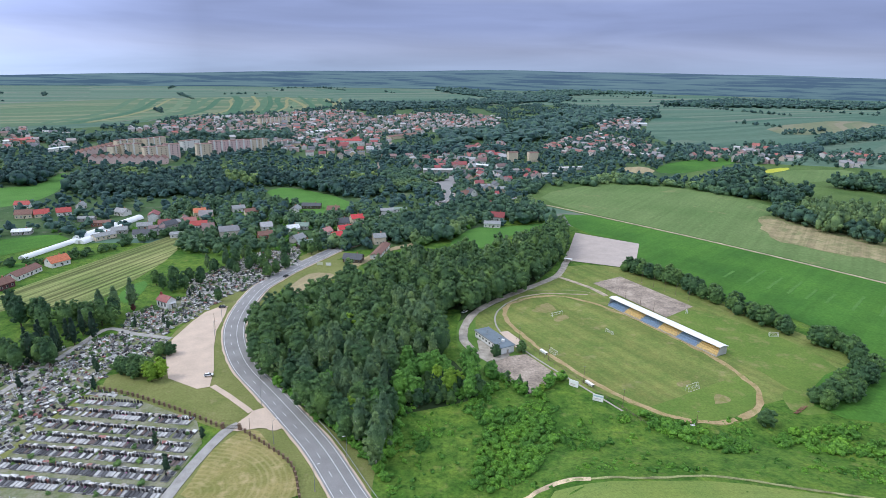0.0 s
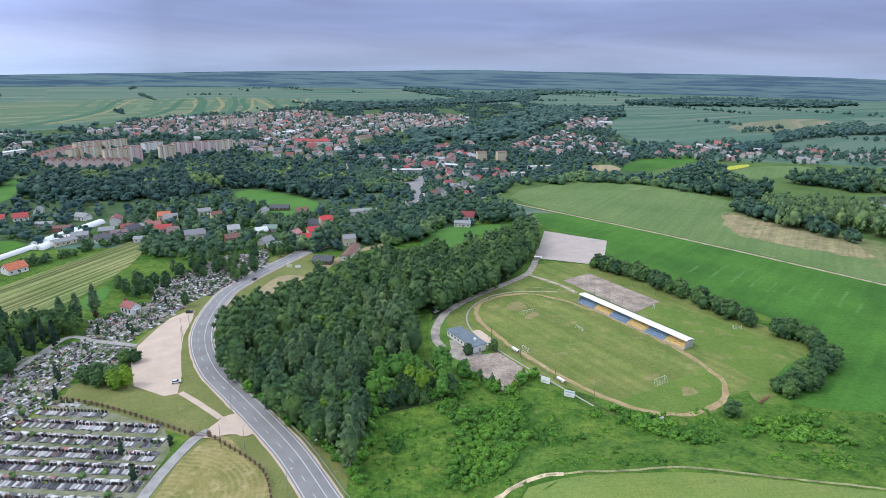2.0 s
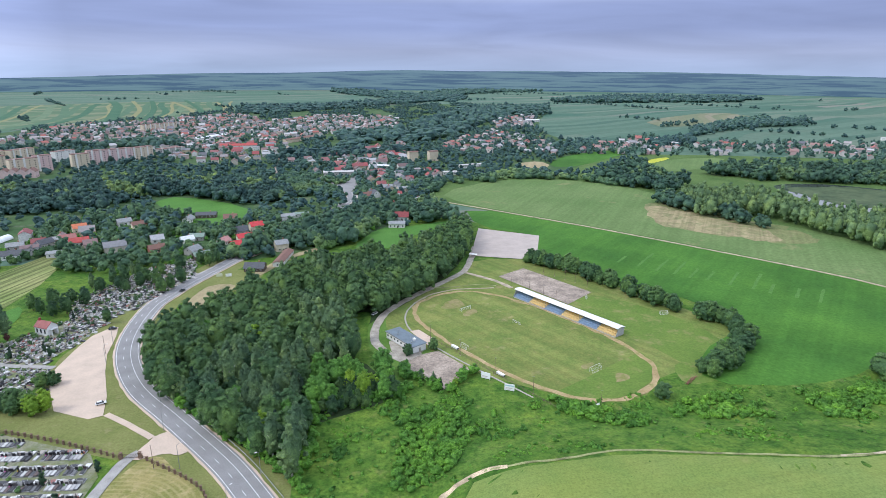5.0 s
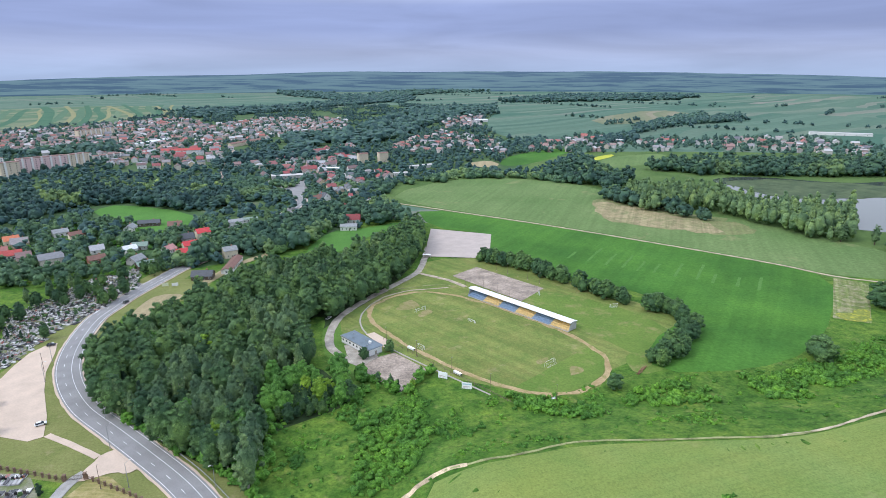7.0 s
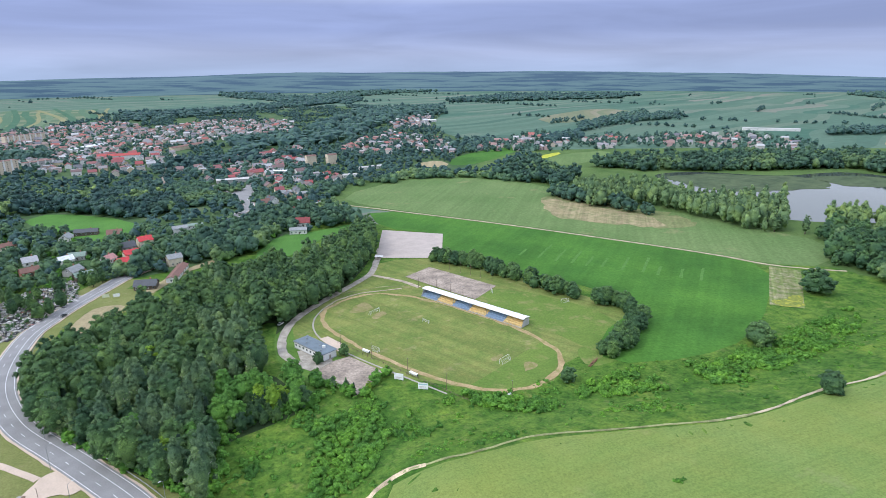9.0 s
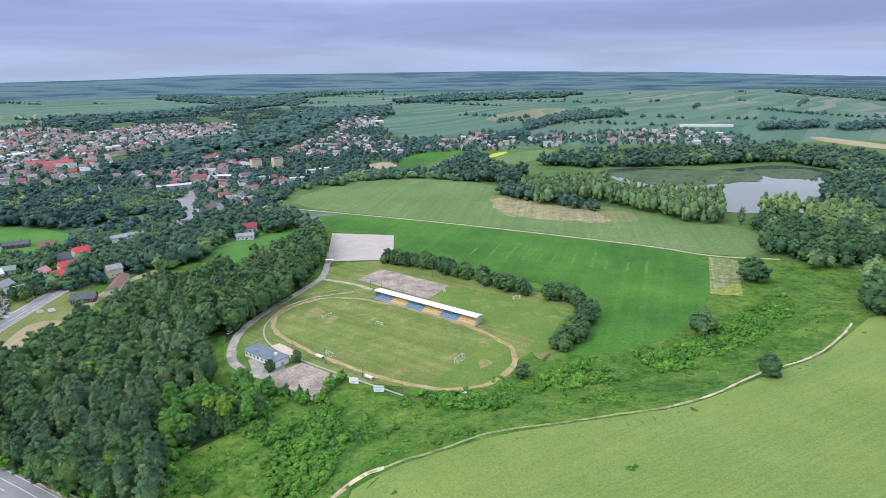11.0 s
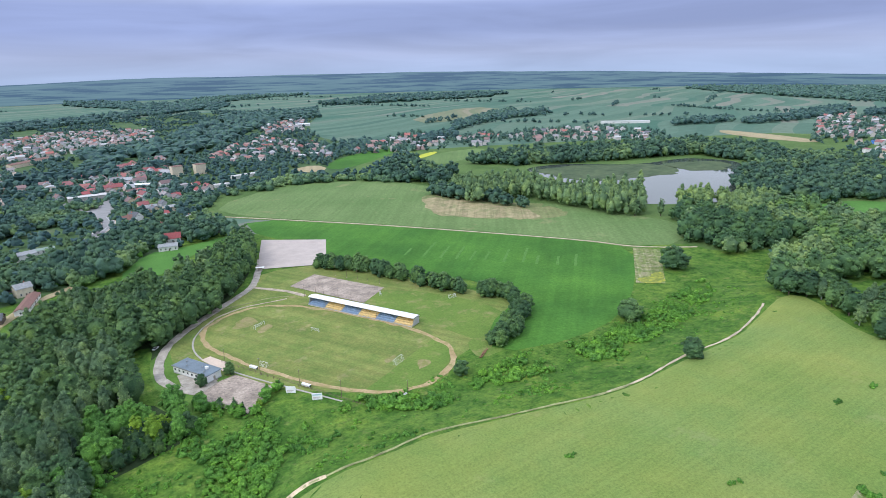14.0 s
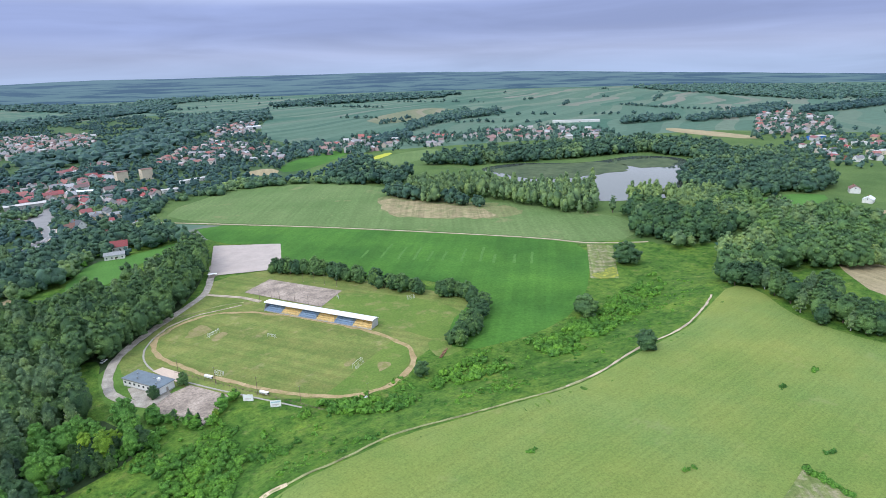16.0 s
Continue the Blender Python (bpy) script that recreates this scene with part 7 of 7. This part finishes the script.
def tunnel(x0, y0, x1, y1, wide, high, label):
    """A long hooped greenhouse."""
    d = Vector((x1 - x0, y1 - y0, 0))
    t = thing("plastic_tunnel", Matrix.Translation((x0, y0, 0.4)) @ Matrix.Rotation(math.atan2(d.y, d.x), 4, "Z"), label, "greenhouse", "plastic tunnels")
    bm, seg, n = bmesh.new(), 10, max(3, int(d.length / 4))
    rows = []
    for i in range(n + 1):
        rows.append([bm.verts.new((d.length * i / n, -math.cos(math.pi * k / seg) * wide / 2, math.sin(math.pi * k / seg) * high * (1.0 if i % 2 else 0.985))) for k in range(seg + 1)])
    for i in range(n):
        for k in range(seg):
            bm.faces.new((rows[i][k], rows[i + 1][k], rows[i + 1][k + 1], rows[i][k + 1]))
    for e in (0, n):
        bm.faces.new(rows[e])
    bmesh.ops.recalc_face_normals(bm, faces=bm.faces[:])
    part("film", bm, M_FILM, t, "taut white film")
    for x in (0, d.length):
        part("end_door", boxes((x - 0.08, x + 0.08, -1, 1, 0, 2.2)), M_WALLGREY, t)


tunnel(-310, 416, -299, 466, 6.4, 2.8, "long white plastic tunnel greenhouse beside a field")
tunnel(-301, 470, -293, 515, 9, 3.6, "long white plastic tunnel greenhouse")
tunnel(-292, 458, -284, 512, 9, 3.6, "long white plastic tunnel greenhouse")
tunnel(-291, 520, -286, 545, 9, 3.6, "white plastic tunnel greenhouse end to end with others")

# ---------------------------------------------------------------- woods
def clear(x, y, before=16, aside=8):
    """Whether a place leaves the houses' fronts open, as their gardens do."""
    for hx, hy in HOUSE_SPOTS:
        if abs(hx - x) > 40 or abs(hy - y) > 40:
            continue
        d = math.hypot(hx, hy)
        ux, uy = -hx / d, -hy / d
        a, b = (x - hx) * ux + (y - hy) * uy, abs((x - hx) * uy - (y - hy) * ux)
        if -7 < a < before and b < aside:
            return False
    return True


def open_spots(spots, before=16, aside=8):
    return [q for q in spots if clear(*q, before, aside)]


# far and middle woods
WEST_END = radians(61.6)
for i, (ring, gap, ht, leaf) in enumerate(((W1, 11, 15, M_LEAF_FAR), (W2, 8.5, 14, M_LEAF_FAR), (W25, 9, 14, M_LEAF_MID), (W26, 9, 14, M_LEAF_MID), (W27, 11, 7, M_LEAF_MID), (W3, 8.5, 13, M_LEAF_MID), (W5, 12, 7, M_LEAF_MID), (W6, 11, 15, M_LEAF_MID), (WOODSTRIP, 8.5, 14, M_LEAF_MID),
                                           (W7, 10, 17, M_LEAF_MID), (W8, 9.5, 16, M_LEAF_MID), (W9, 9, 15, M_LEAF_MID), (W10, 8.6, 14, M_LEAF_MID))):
    cl, sp = (9, 150) if ring in (W3, WOODSTRIP, W9, W10, W25, W26) else (7, 90)
    places = [q for q in open_spots(scatter(ring, gap, 40 + i, FIELDS + (RISE,)), 24) if low_view(q)]
    if ring in (W9, W10, W25, W26):
        leaf = M_LEAF
        if ring is W10:
            places = [q for q in places if math.atan2(q[0], q[1]) > WEST_END]
        close = sorted(places, key=lambda q: q[0] ** 2 + q[1] ** 2)[:40 if ring is W10 else 0]
        places = [q for q in places if q not in close]
        for x, y in close:
            plant("tree", OAKS if RNG.uniform() < 0.75 else LIGHTS, x, y, RNG.uniform(0.6, 0.95), "broad green tree at the edge of the eastern wood", "trees of the eastern wood", wide=1.25)
    pale = [q for q in places if noise.noise((q[0] * 0.02, q[1] * 0.02, 4)) + 0.25 * noise.noise((q[0] * 0.2, q[1] * 0.2, 6)) > 0.2]
    dark = [q for q in places if q not in pale]
    cl, sp = (14, 240) if ring in (W9, W10, W25, W26) else (cl, sp)
    wood("woodland", dark, ht, gap * (0.64 if cl == 14 else 0.78), leaf, "dark green broadleaf woodland in the valley", 60 + i, cl, sp, {14: 0.54, 9: 0.62}.get(cl, 1.0), spread=0.42)
    if pale:
        wood("woodland", pale, ht * 1.05, gap * (0.62 if cl == 14 else 0.76), M_LEAF_LIGHT, "lighter green trees within the valley woodland", 160 + i, cl, sp, {14: 0.54, 9: 0.62}.get(cl, 1.0), spread=0.3)
wood("poplar_wood", scatter(POPLARSTRIP, 8.6, 71), 20, 4.9, M_LEAF_LIGHT, "tall light green poplars along the pond", 72, 10, 220, 0.55, "tall", spread=0.3)
wood("poplar_wood", scatter([(486, 367), (527, 353), (565, 322), (616, 350), (537, 401)], 10, 73), 19, 5.2, M_LEAF_LIGHT, "light green poplars on the near bank of the pond", 74, 12, 300, 0.5, "tall", spread=0.3)
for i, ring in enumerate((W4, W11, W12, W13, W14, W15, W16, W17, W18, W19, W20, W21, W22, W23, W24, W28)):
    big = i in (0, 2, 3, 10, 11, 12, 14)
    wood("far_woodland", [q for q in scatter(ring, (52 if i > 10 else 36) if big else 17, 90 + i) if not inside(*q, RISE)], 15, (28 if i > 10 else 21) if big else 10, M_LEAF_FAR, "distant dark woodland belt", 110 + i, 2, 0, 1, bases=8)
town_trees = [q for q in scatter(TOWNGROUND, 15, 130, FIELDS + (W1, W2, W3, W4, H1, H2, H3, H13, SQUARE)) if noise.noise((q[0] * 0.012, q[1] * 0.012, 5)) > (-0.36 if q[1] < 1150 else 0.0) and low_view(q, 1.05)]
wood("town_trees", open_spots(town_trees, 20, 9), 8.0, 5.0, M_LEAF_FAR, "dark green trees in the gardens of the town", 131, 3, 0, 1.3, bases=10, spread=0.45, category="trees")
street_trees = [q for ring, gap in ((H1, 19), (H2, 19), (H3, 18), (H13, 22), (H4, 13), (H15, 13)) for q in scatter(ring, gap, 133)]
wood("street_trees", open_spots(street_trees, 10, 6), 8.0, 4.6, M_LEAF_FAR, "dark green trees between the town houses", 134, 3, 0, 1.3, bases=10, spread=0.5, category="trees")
# hedges and lone trees out on the far fields
lone = []
rng_far = np.random.default_rng(77)
for _ in range(64):
    az, ds = radians(rng_far.uniform(-42, 76)), rng_far.uniform(1300, 4400)
    x, y = ds * math.sin(az), ds * math.cos(az)
    if inside(x, y, TOWNGROUND):
        continue
    a, ln = radians(28) + rng_far.choice((0, 0, 1.57)) + rng_far.normal(0, 0.15), rng_far.choice((0, 120, 260, 500))
    for k in range(int(ln / 22) + rng_far.integers(1, 3)):
        if rng_far.uniform() < 0.8:
            lone.append((x + math.cos(a) * k * 22 + rng_far.normal(0, 4), y + math.sin(a) * k * 22 + rng_far.normal(0, 4)))
lone += [(q.x + rng_far.normal(0, 4), q.y + rng_far.normal(0, 4)) for q, d, sd in spline(FARHEDGE, 16)]
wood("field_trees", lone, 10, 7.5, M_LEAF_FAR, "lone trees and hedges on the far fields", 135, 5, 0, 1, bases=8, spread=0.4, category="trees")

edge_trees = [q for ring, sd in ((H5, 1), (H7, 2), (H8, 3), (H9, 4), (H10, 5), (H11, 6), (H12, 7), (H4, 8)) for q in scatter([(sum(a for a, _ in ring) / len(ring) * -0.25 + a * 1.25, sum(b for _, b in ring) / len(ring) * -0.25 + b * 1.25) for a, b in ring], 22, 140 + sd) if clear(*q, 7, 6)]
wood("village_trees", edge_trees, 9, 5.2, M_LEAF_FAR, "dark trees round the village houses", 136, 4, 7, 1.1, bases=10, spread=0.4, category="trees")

# ---------------------------------------------------------------- scrub on the slope
SCRUB_OFF = (WHEAT,)
SCRUB_A = [(87, 223), (110, 214), (133, 208), (171, 216), (212, 209), (258, 213), (302, 225), (346, 236), (330, 215), (296, 198), (250, 190), (215, 181), (180, 191), (140, 196), (110, 191), (88, 212)]
SCRUB_B = [(4, 253), (34, 239), (66, 240), (84, 214), (84, 190), (68, 198), (55, 190), (40, 200), (20, 215), (3, 229), (-15, 228), (-18, 238)]
GULLY = [(21, 223), (46, 225), (48, 202), (36, 180), (24, 171), (11, 172), (15, 190)]
BRAKE = [(-16, 178), (-14, 228), (4, 234), (22, 222), (18, 196), (12, 176), (0, 166), (-12, 160)]
SLOPE = [(-18, 165), (-18, 230), (20, 236), (60, 245), (95, 220), (160, 220), (250, 220), (345, 236), (345, 205), (300, 178), (200, 160), (100, 172), (45, 174), (30, 160)]
sc_a = [q for q in scatter(SCRUB_A, 2.4, 301) if noise.noise((q[0] * 0.035, q[1] * 0.035, 1)) + 0.6 * noise.noise((q[0] * 0.13, q[1] * 0.13, 4)) > -0.16]
sc_b = [q for q in scatter(SCRUB_B, 3.0, 302) if not any(inside(q[0] * k, q[1] * k, CLUBCOURT) for k in (1.0, 1.02, 1.04)) and noise.noise((q[0] * 0.045, q[1] * 0.045, 3)) > 0.02 and all((q[0] - a) ** 2 + (q[1] - b) ** 2 > 90 for a, b in ((62, 243), (70, 231), (58, 234), (66, 223), (50, 247)))]
sc_c = [q for q in scatter(GULLY, 2.6, 303) if noise.noise((q[0] * 0.06, q[1] * 0.06, 5)) > -0.45]
sc_d = [q for q in scatter(SLOPE, 2.4, 304, SCRUB_OFF) if noise.noise((q[0] * 0.06, q[1] * 0.06, 7)) + 0.5 * noise.noise((q[0] * 0.3, q[1] * 0.3, 2)) > 0.3] + [q for q in scatter(SLOPE, 5.0, 307, SCRUB_OFF) if RNG.uniform() < 0.3]
sc_e = [q for q in scatter(BRAKE, 2.7, 306) if noise.noise((q[0] * 0.07, q[1] * 0.07, 11)) > 0.16]
wood("scrub", sc_a, 2.2, 1.6, M_LEAF_BUSH, "thick bright green scrub along the foot of the hill", 311, 3, 80, 0.3, low=0.05, spread=0.55, category="scrub")
wood("scrub", sc_b, 1.4, 1.3, M_LEAF_BUSH, "bright green scrub between the wood and the pitch", 312, 3, 80, 0.3, low=0.05, spread=0.6, category="scrub")
wood("scrub", sc_c, 2.0, 1.6, M_LEAF_BUSH, "green thicket in the gully", 313, 3, 80, 0.3, low=0.05, spread=0.55, category="scrub")
wood("scrub", sc_e, 1.2, 1.4, M_LEAF_BUSH, "low green scrub below the edge of the wood", 319, 3, 80, 0.3, low=0.05, spread=0.6, category="scrub")
wood("scrub", sc_d, 0.8, 0.8, M_LEAF_BUSH, "scattered low bushes in the meadow", 314, 2, 46, 0.24, low=0.05, spread=0.7, category="scrub")
wood("plot_hedge", [(q.x + RNG.uniform(-1, 1), q.y + RNG.uniform(-1, 1)) for q, d, s in spline(PLOTHEDGE, 1.2) for _ in (0, 1)], 1.6, 1.3, M_LEAF_BUSH, "row of leafy crops on the vegetable plot", 318, 4, 40, 0.35, low=0.1, category="crops")
# edge of the wood
EDGE = [(-20, 184), (-16, 205), (-16, 228), (0, 236), (14, 234), (24, 240), (26, 258), (30, 250), (37, 238), (45, 238), (56, 250)]
edge_spots = []
for q, d, s in spline(EDGE, 2.4):
    edge_spots.append((q.x + RNG.uniform(-2, 2), q.y + RNG.uniform(-2, 2)))
wood("wood_edge", edge_spots, 4.5, 2.4, M_LEAF_BUSH, "light green shrubs at the edge of the wood", 331, 6, 70, 0.42, low=0.1, spread=0.4, category="shrubs")
ROADEDGE = [(-100, 318), (-97, 290), (-88, 262), (-72, 238), (-50, 214), (-32, 195), (-20, 176)]
wood("wood_edge", [(q.x + 2.5 + RNG.uniform(-1.2, 1.2), q.y + RNG.uniform(-1.5, 1.5)) for q, d, s in spline(ROADEDGE, 2.6)], 4.0, 2.2, M_LEAF_BUSH, "green shrubs between the guardrail and the wood", 332, 6, 70, 0.42, low=0.1, spread=0.4, category="shrubs")

# single trees
for kinds, x, y, sc, wd, lb in ((ROUND, 223.5, 153, 0.99, 1.35, "single round tree beside the field path"), (ROUND, 252, 215, 1.25, 1.4, "dark tree in the hollow of the meadow"), (ROUND, 257, 218, 0.65, 1.3, "dark bush-like tree in the hollow of the meadow"),
                            (ROUND, 349, 262, 1.75, 1.3, "large dark tree beside the vegetable plot"), (ROUND, 358, 262, 0.87, 1.2, "dark tree beside the vegetable plot"), (ROUND, 137, 216, 0.72, 1.2, "small round tree beside the running track"),
                            (ROUND, 43, 279, 0.66, 1.0, "small dark tree against the clubhouse wall"), (ROUND, 29, 274, 0.7, 0.9, "small dark tree in the clubhouse yard"), (ROUND, 33, 278, 0.36, 1.1, "small shrub in the clubhouse yard"),
                            (LIGHTS, 32, 247, 0.4, 1.0, "slim grey-green tree beside the old yard"), (LIGHTS, 37, 241, 0.42, 1.0, "slim grey-green tree beside the old yard"), (SPRUCES, 40, 238, 0.45, 1.0, "small conifer beside the old yard"), (LIMES, 47, 240, 0.35, 1.2, "bright green shrub beside the old yard"), (ROUND, 59, 251, 0.43, 1.2, "round bush beside the old yard"),
                            (POPLARS, 452, 388, 0.95, 1.7, "tall light green poplar by the pond"), (POPLARS, 470, 372, 0.85, 1.3, "tall light green poplar by the pond"), (LIGHTS, 20, 606, 1.0, 1.4, "broad light green tree among the village gardens"),
                            (LIGHTS, -24, 560, 1.1, 1.3, "broad light green tree above the village lane"), (ROUND, 340, 120, 1.01, 1.1, "round tree at the edge of the wheat"), (LIGHTS, 326, 118, 0.75, 1.0, "pale birch at the edge of the wheat")):
    plant("tree", kinds, x, y, sc, lb, wide=wd)

# gardens and hedges of the village
VILLAGE = [(-345, 470), (-300, 560), (-250, 620), (-150, 640), (-90, 600), (-30, 560), (0, 610), (60, 640), (80, 580), (40, 545), (-10, 490), (-75, 455), (-95, 450), (-130, 440), (-165, 430), (-205, 440), (-225, 490), (-260, 480), (-300, 440)]
near_village = [q for q in scatter(VILLAGE, 9.4, 340, (F_C, LAWN2, F_E, CEMN, ALLOT)) if noise.noise((q[0] * 0.03, q[1] * 0.03, 9)) > -0.4 and (q[0] + 295) ** 2 > 520]
wood("garden_trees", open_spots(near_village, 20, 9), 8.6, 4.2, M_LEAF_MID, "dark green trees in the village gardens", 341, 7, 120, 0.55, spread=0.45, category="trees")
wood("garden_shrubs", [q for q in scatter(VILLAGE, 12, 343, (F_C, LAWN2, F_E, CEMN, ALLOT)) if (q[0] + 295) ** 2 > 520 and clear(*q, 8, 7)], 3, 2.2, M_LEAF_BUSH, "green shrubs in the village gardens", 342, 4, 30, 0.6, spread=0.5, category="shrubs")
hedge_line = [(-330, 395), (-288, 408), (-262, 440), (-240, 478), (-225, 500)]
wood("hedgerow", [(q.x + RNG.uniform(-3, 3), q.y + RNG.uniform(-3, 3)) for q, d, s in spline(hedge_line, 4)], 6, 3.4, M_LEAF, "dark hedgerow beside the allotments", 344, 7, 80, 0.6, category="hedge")
alley = [(-19, 465), (0, 500), (15, 535), (25, 550)]
wood("hedgerow", [(q.x + RNG.uniform(-3, 3), q.y + RNG.uniform(-3, 3)) for q, d, s in spline(alley, 4)], 9, 4, M_LEAF, "rounded dark trees along the sandy lane", 345, 9, 120, 0.6, category="hedge")
ribbon("path_sandy", SANDPATH, 7, 0.45, M_STUBBLE, "sandy strip of dry grass beside the wood", "path", 3.0, 1.5)
sheet("field_bare_plot", BAREPLOT, 0.42, M_STUBBLE, "bare sandy plot beside the road", "field", 1)
sheet("lawn_roadside", [(-97, 392), (-83, 430), (-58, 422), (-64, 388), (-76, 382)], 0.38, M_LAWN, "grass beside the road", "grass", 0)
M_SIGN = plain("pale_sign_face", (0.72, 0.74, 0.55), 0.6, grain=0.04)
for x, y, mt, lb in ((-88.7, 413, M_SIGN, "pale yellow roadside board"), (-82.3, 412, M_BOARDFACE, "pale blue roadside board")):
    b = thing("roadside_board", Matrix.Translation((x, y, 0.35)) @ Matrix.Rotation(0.1, 4, "Z"), lb, "sign", "roadside boards")
    part("panel", boxes((-2, 2, -0.06, 0.06, 0.8, 3.0), bevel=0.02), mt, b)
    for s in (-1.7, 1.7):
        part("post", rod(bmesh.new(), (s, 0.1, -0.1), (s, 0.1, 2.9), 0.07), M_STEEL, b)

# guardrail on the outer side of the bend
rail = thing("guardrail", Matrix.Translation((0, 0, 0)), "long grey steel guardrail along the bend", "guardrail")
line = spline(ROAD[:9], 4.0)
verts, faces = [], []
for i, (q, d, s) in enumerate(line):
    c = q - s * 7.6
    for dz, da in ((0.75, 0.0), (0.90, 0.08), (1.0, 0.0), (1.1, 0.08), (1.2, 0.0)):
        verts.append((c.x + s.x * da, c.y + s.y * da, 0.3 + dz - 0.25))
    if i:
        for k in range(4):
            faces.append((5 * i - 5 + k, 5 * i + k, 5 * i + k + 1, 5 * i - 4 + k))
beam = part_me("beam", mesh_of("beam", verts, faces, M_STEEL), rail)
for q, d, s in line:
    c = q - s * 7.75
    part("post", boxes((c.x - 0.07, c.x + 0.07, c.y - 0.07, c.y + 0.07, -0.1, 1.15)), M_STEEL, rail)

# street lamps and poles
for x, y, h_, ar, tn in ((-63.5, 197.5, 10, 1.6, 0.7), (-42, 171, 10, 1.6, 0.6), (-76, 224, 10, 1.6, 0.8), (-120, 289, 10, 1.6, 0.0), (-124, 311, 10, 1.6, 0.0), (-128, 372, 10, 1.6, 0.1), (-83, 246, 9, -1.4, 0.9), (-34, 190, 9, -1.4, 0.6)):
    pole(x, y, h_, "tall grey street lamp beside the road", True, "street lamps", ar, tn)
pole(-72.8, 199, 10, "slender grey utility pole in the dry grass", False, "utility poles")
pole(-124, 300, 10, "slender grey utility pole at the car park", False, "utility poles")

# cars
M_CARS = {"white": plain("white_car_paint", (0.75, 0.76, 0.77), 0.3, grain=0.02), "black": plain("dark_car_paint", (0.02, 0.02, 0.024), 0.25, grain=0.02)}
M_TYRE = plain("tyre_rubber", (0.02, 0.02, 0.02), 0.9)


def car(x, y, turn, paint, label):
    c = thing("car", Matrix.Translation((x, y, terrain(x, y) + 0.62)) @ Matrix.Rotation(radians(turn), 4, "Z"), label, "car")
    bm = boxes((-2.15, 2.15, -0.88, 0.88, 0.25, 0.85), bevel=0.14)
    part("body", bm, M_CARS[paint], c)
    bm = bmesh.new()
    lo = [bm.verts.new(q) for q in ((-1.9, -0.8, 0.82), (1.2, -0.8, 0.82), (1.2, 0.8, 0.82), (-1.9, 0.8, 0.82))]
    hi = [bm.verts.new(q) for q in ((-1.5, -0.65, 1.42), (0.45, -0.65, 1.42), (0.45, 0.65, 1.42), (-1.5, 0.65, 1.42))]
    for i in range(4):
        bm.faces.new((lo[i], lo[(i + 1) % 4], hi[(i + 1) % 4], hi[i]))
    bm.faces.new(hi)
    bmesh.ops.recalc_face_normals(bm, faces=bm.faces[:])
    part("cabin_glass", bm, M_GLASS, c)
    part("roof_panel", boxes((-1.45, 0.4, -0.62, 0.62, 1.4, 1.46), bevel=0.03), M_CARS[paint], c)
    for sx in (-1.35, 1.35):
        for sy in (-0.82, 0.82):
            part("wheel", rod(bmesh.new(), (sx, sy - 0.1, 0.32), (sx, sy + 0.1, 0.32), 0.32, 12), M_TYRE, c)
    for sy in (-0.6, 0.6):
        part("headlight", boxes((2.1, 2.18, sy - 0.18, sy + 0.18, 0.55, 0.7)), M_GLASS, c)


car(15, 330, 50, "white", "white car parked on grass beside the wood")
car(-108, 248.4, 20, "white", "white estate car parked on the sandy car park")
car(-107.5, 388, 65, "black", "dark car driving on the main road")
car(-131, 331, 10, "black", "dark car parked at the end of the car park")
car(-137, 263, 60, "black", "dark car parked under the lawn trees")

# faint tractor marks in the young crop
M_MARK = land("driven_crop", (0.080, 0.196, 0.040), (0.110, 0.236, 0.055), 0.05, 0.6, tuft=0.2)
for k in range(11):
    x, y = 205 + k * 9.0 + RNG.uniform(-2, 2), 402 - k * 9.6 + RNG.uniform(-2, 2)
    ln = RNG.uniform(18, 42)
    ribbon("field_mark", [(x, y), (x + ln * 0.35, y + ln * 0.36), (x + ln * 0.7, y + ln * 0.71)], 2.0, 0.42, M_MARK, "pale tractor track across the young crop", "field track", 4.0, 0.9)

# weeds standing in the wheat
wood("wheat_weeds", [(x + RNG.uniform(-2.2, 2.2), y + RNG.uniform(-0.8, 0.8)) for x, y in WHEATWEEDS for _ in range(6)], 1.0, 0.9, M_LEAF_BUSH, "dark weed clumps standing in the wheat", 350, 3, 20, 0.3, low=0.1, spread=0.4, category="weeds")

# stacked timber beside the track
timber = thing("timber_stack", Matrix.Translation((LOGS[0][0], LOGS[0][1], 0.4)) @ Matrix.Rotation(math.atan2(LOGS[1][1] - LOGS[0][1], LOGS[1][0] - LOGS[0][0]), 4, "Z"), "reddish-brown stacked timber beside the running track", "timber")
M_TIMBER = plain("reddish_timber", (0.26, 0.12, 0.08), 0.9, grain=0.25, scale=2)
for k in range(14):
    lx, ly, lz = (k % 5) * 2.1, (k % 3) * 0.5 + RNG.uniform(-0.3, 0.3), 0.2 + (k // 7) * 0.35
    part("log", rod(bmesh.new(), (lx - 0.9, ly, lz), (lx + 1.2, ly + RNG.uniform(-0.4, 0.4), lz), 0.18, 7), M_TIMBER, timber)
bench = thing("bench", Matrix.Translation((105.5, 213.5, 0.45)) @ Matrix.Rotation(0.3, 4, "Z"), "small pale bench at the end of the track", "bench")
part("seat", boxes((-1.4, 1.4, -0.25, 0.25, 0.45, 0.52), bevel=0.02), M_WHITE, bench)
part("backrest", boxes((-1.4, 1.4, 0.25, 0.32, 0.6, 1.0), bevel=0.02), M_WHITE, bench)
for sx in (-1.2, 1.2):
    part("leg", boxes((sx - 0.06, sx + 0.06, -0.2, 0.3, 0, 0.45)), M_RUST, bench)
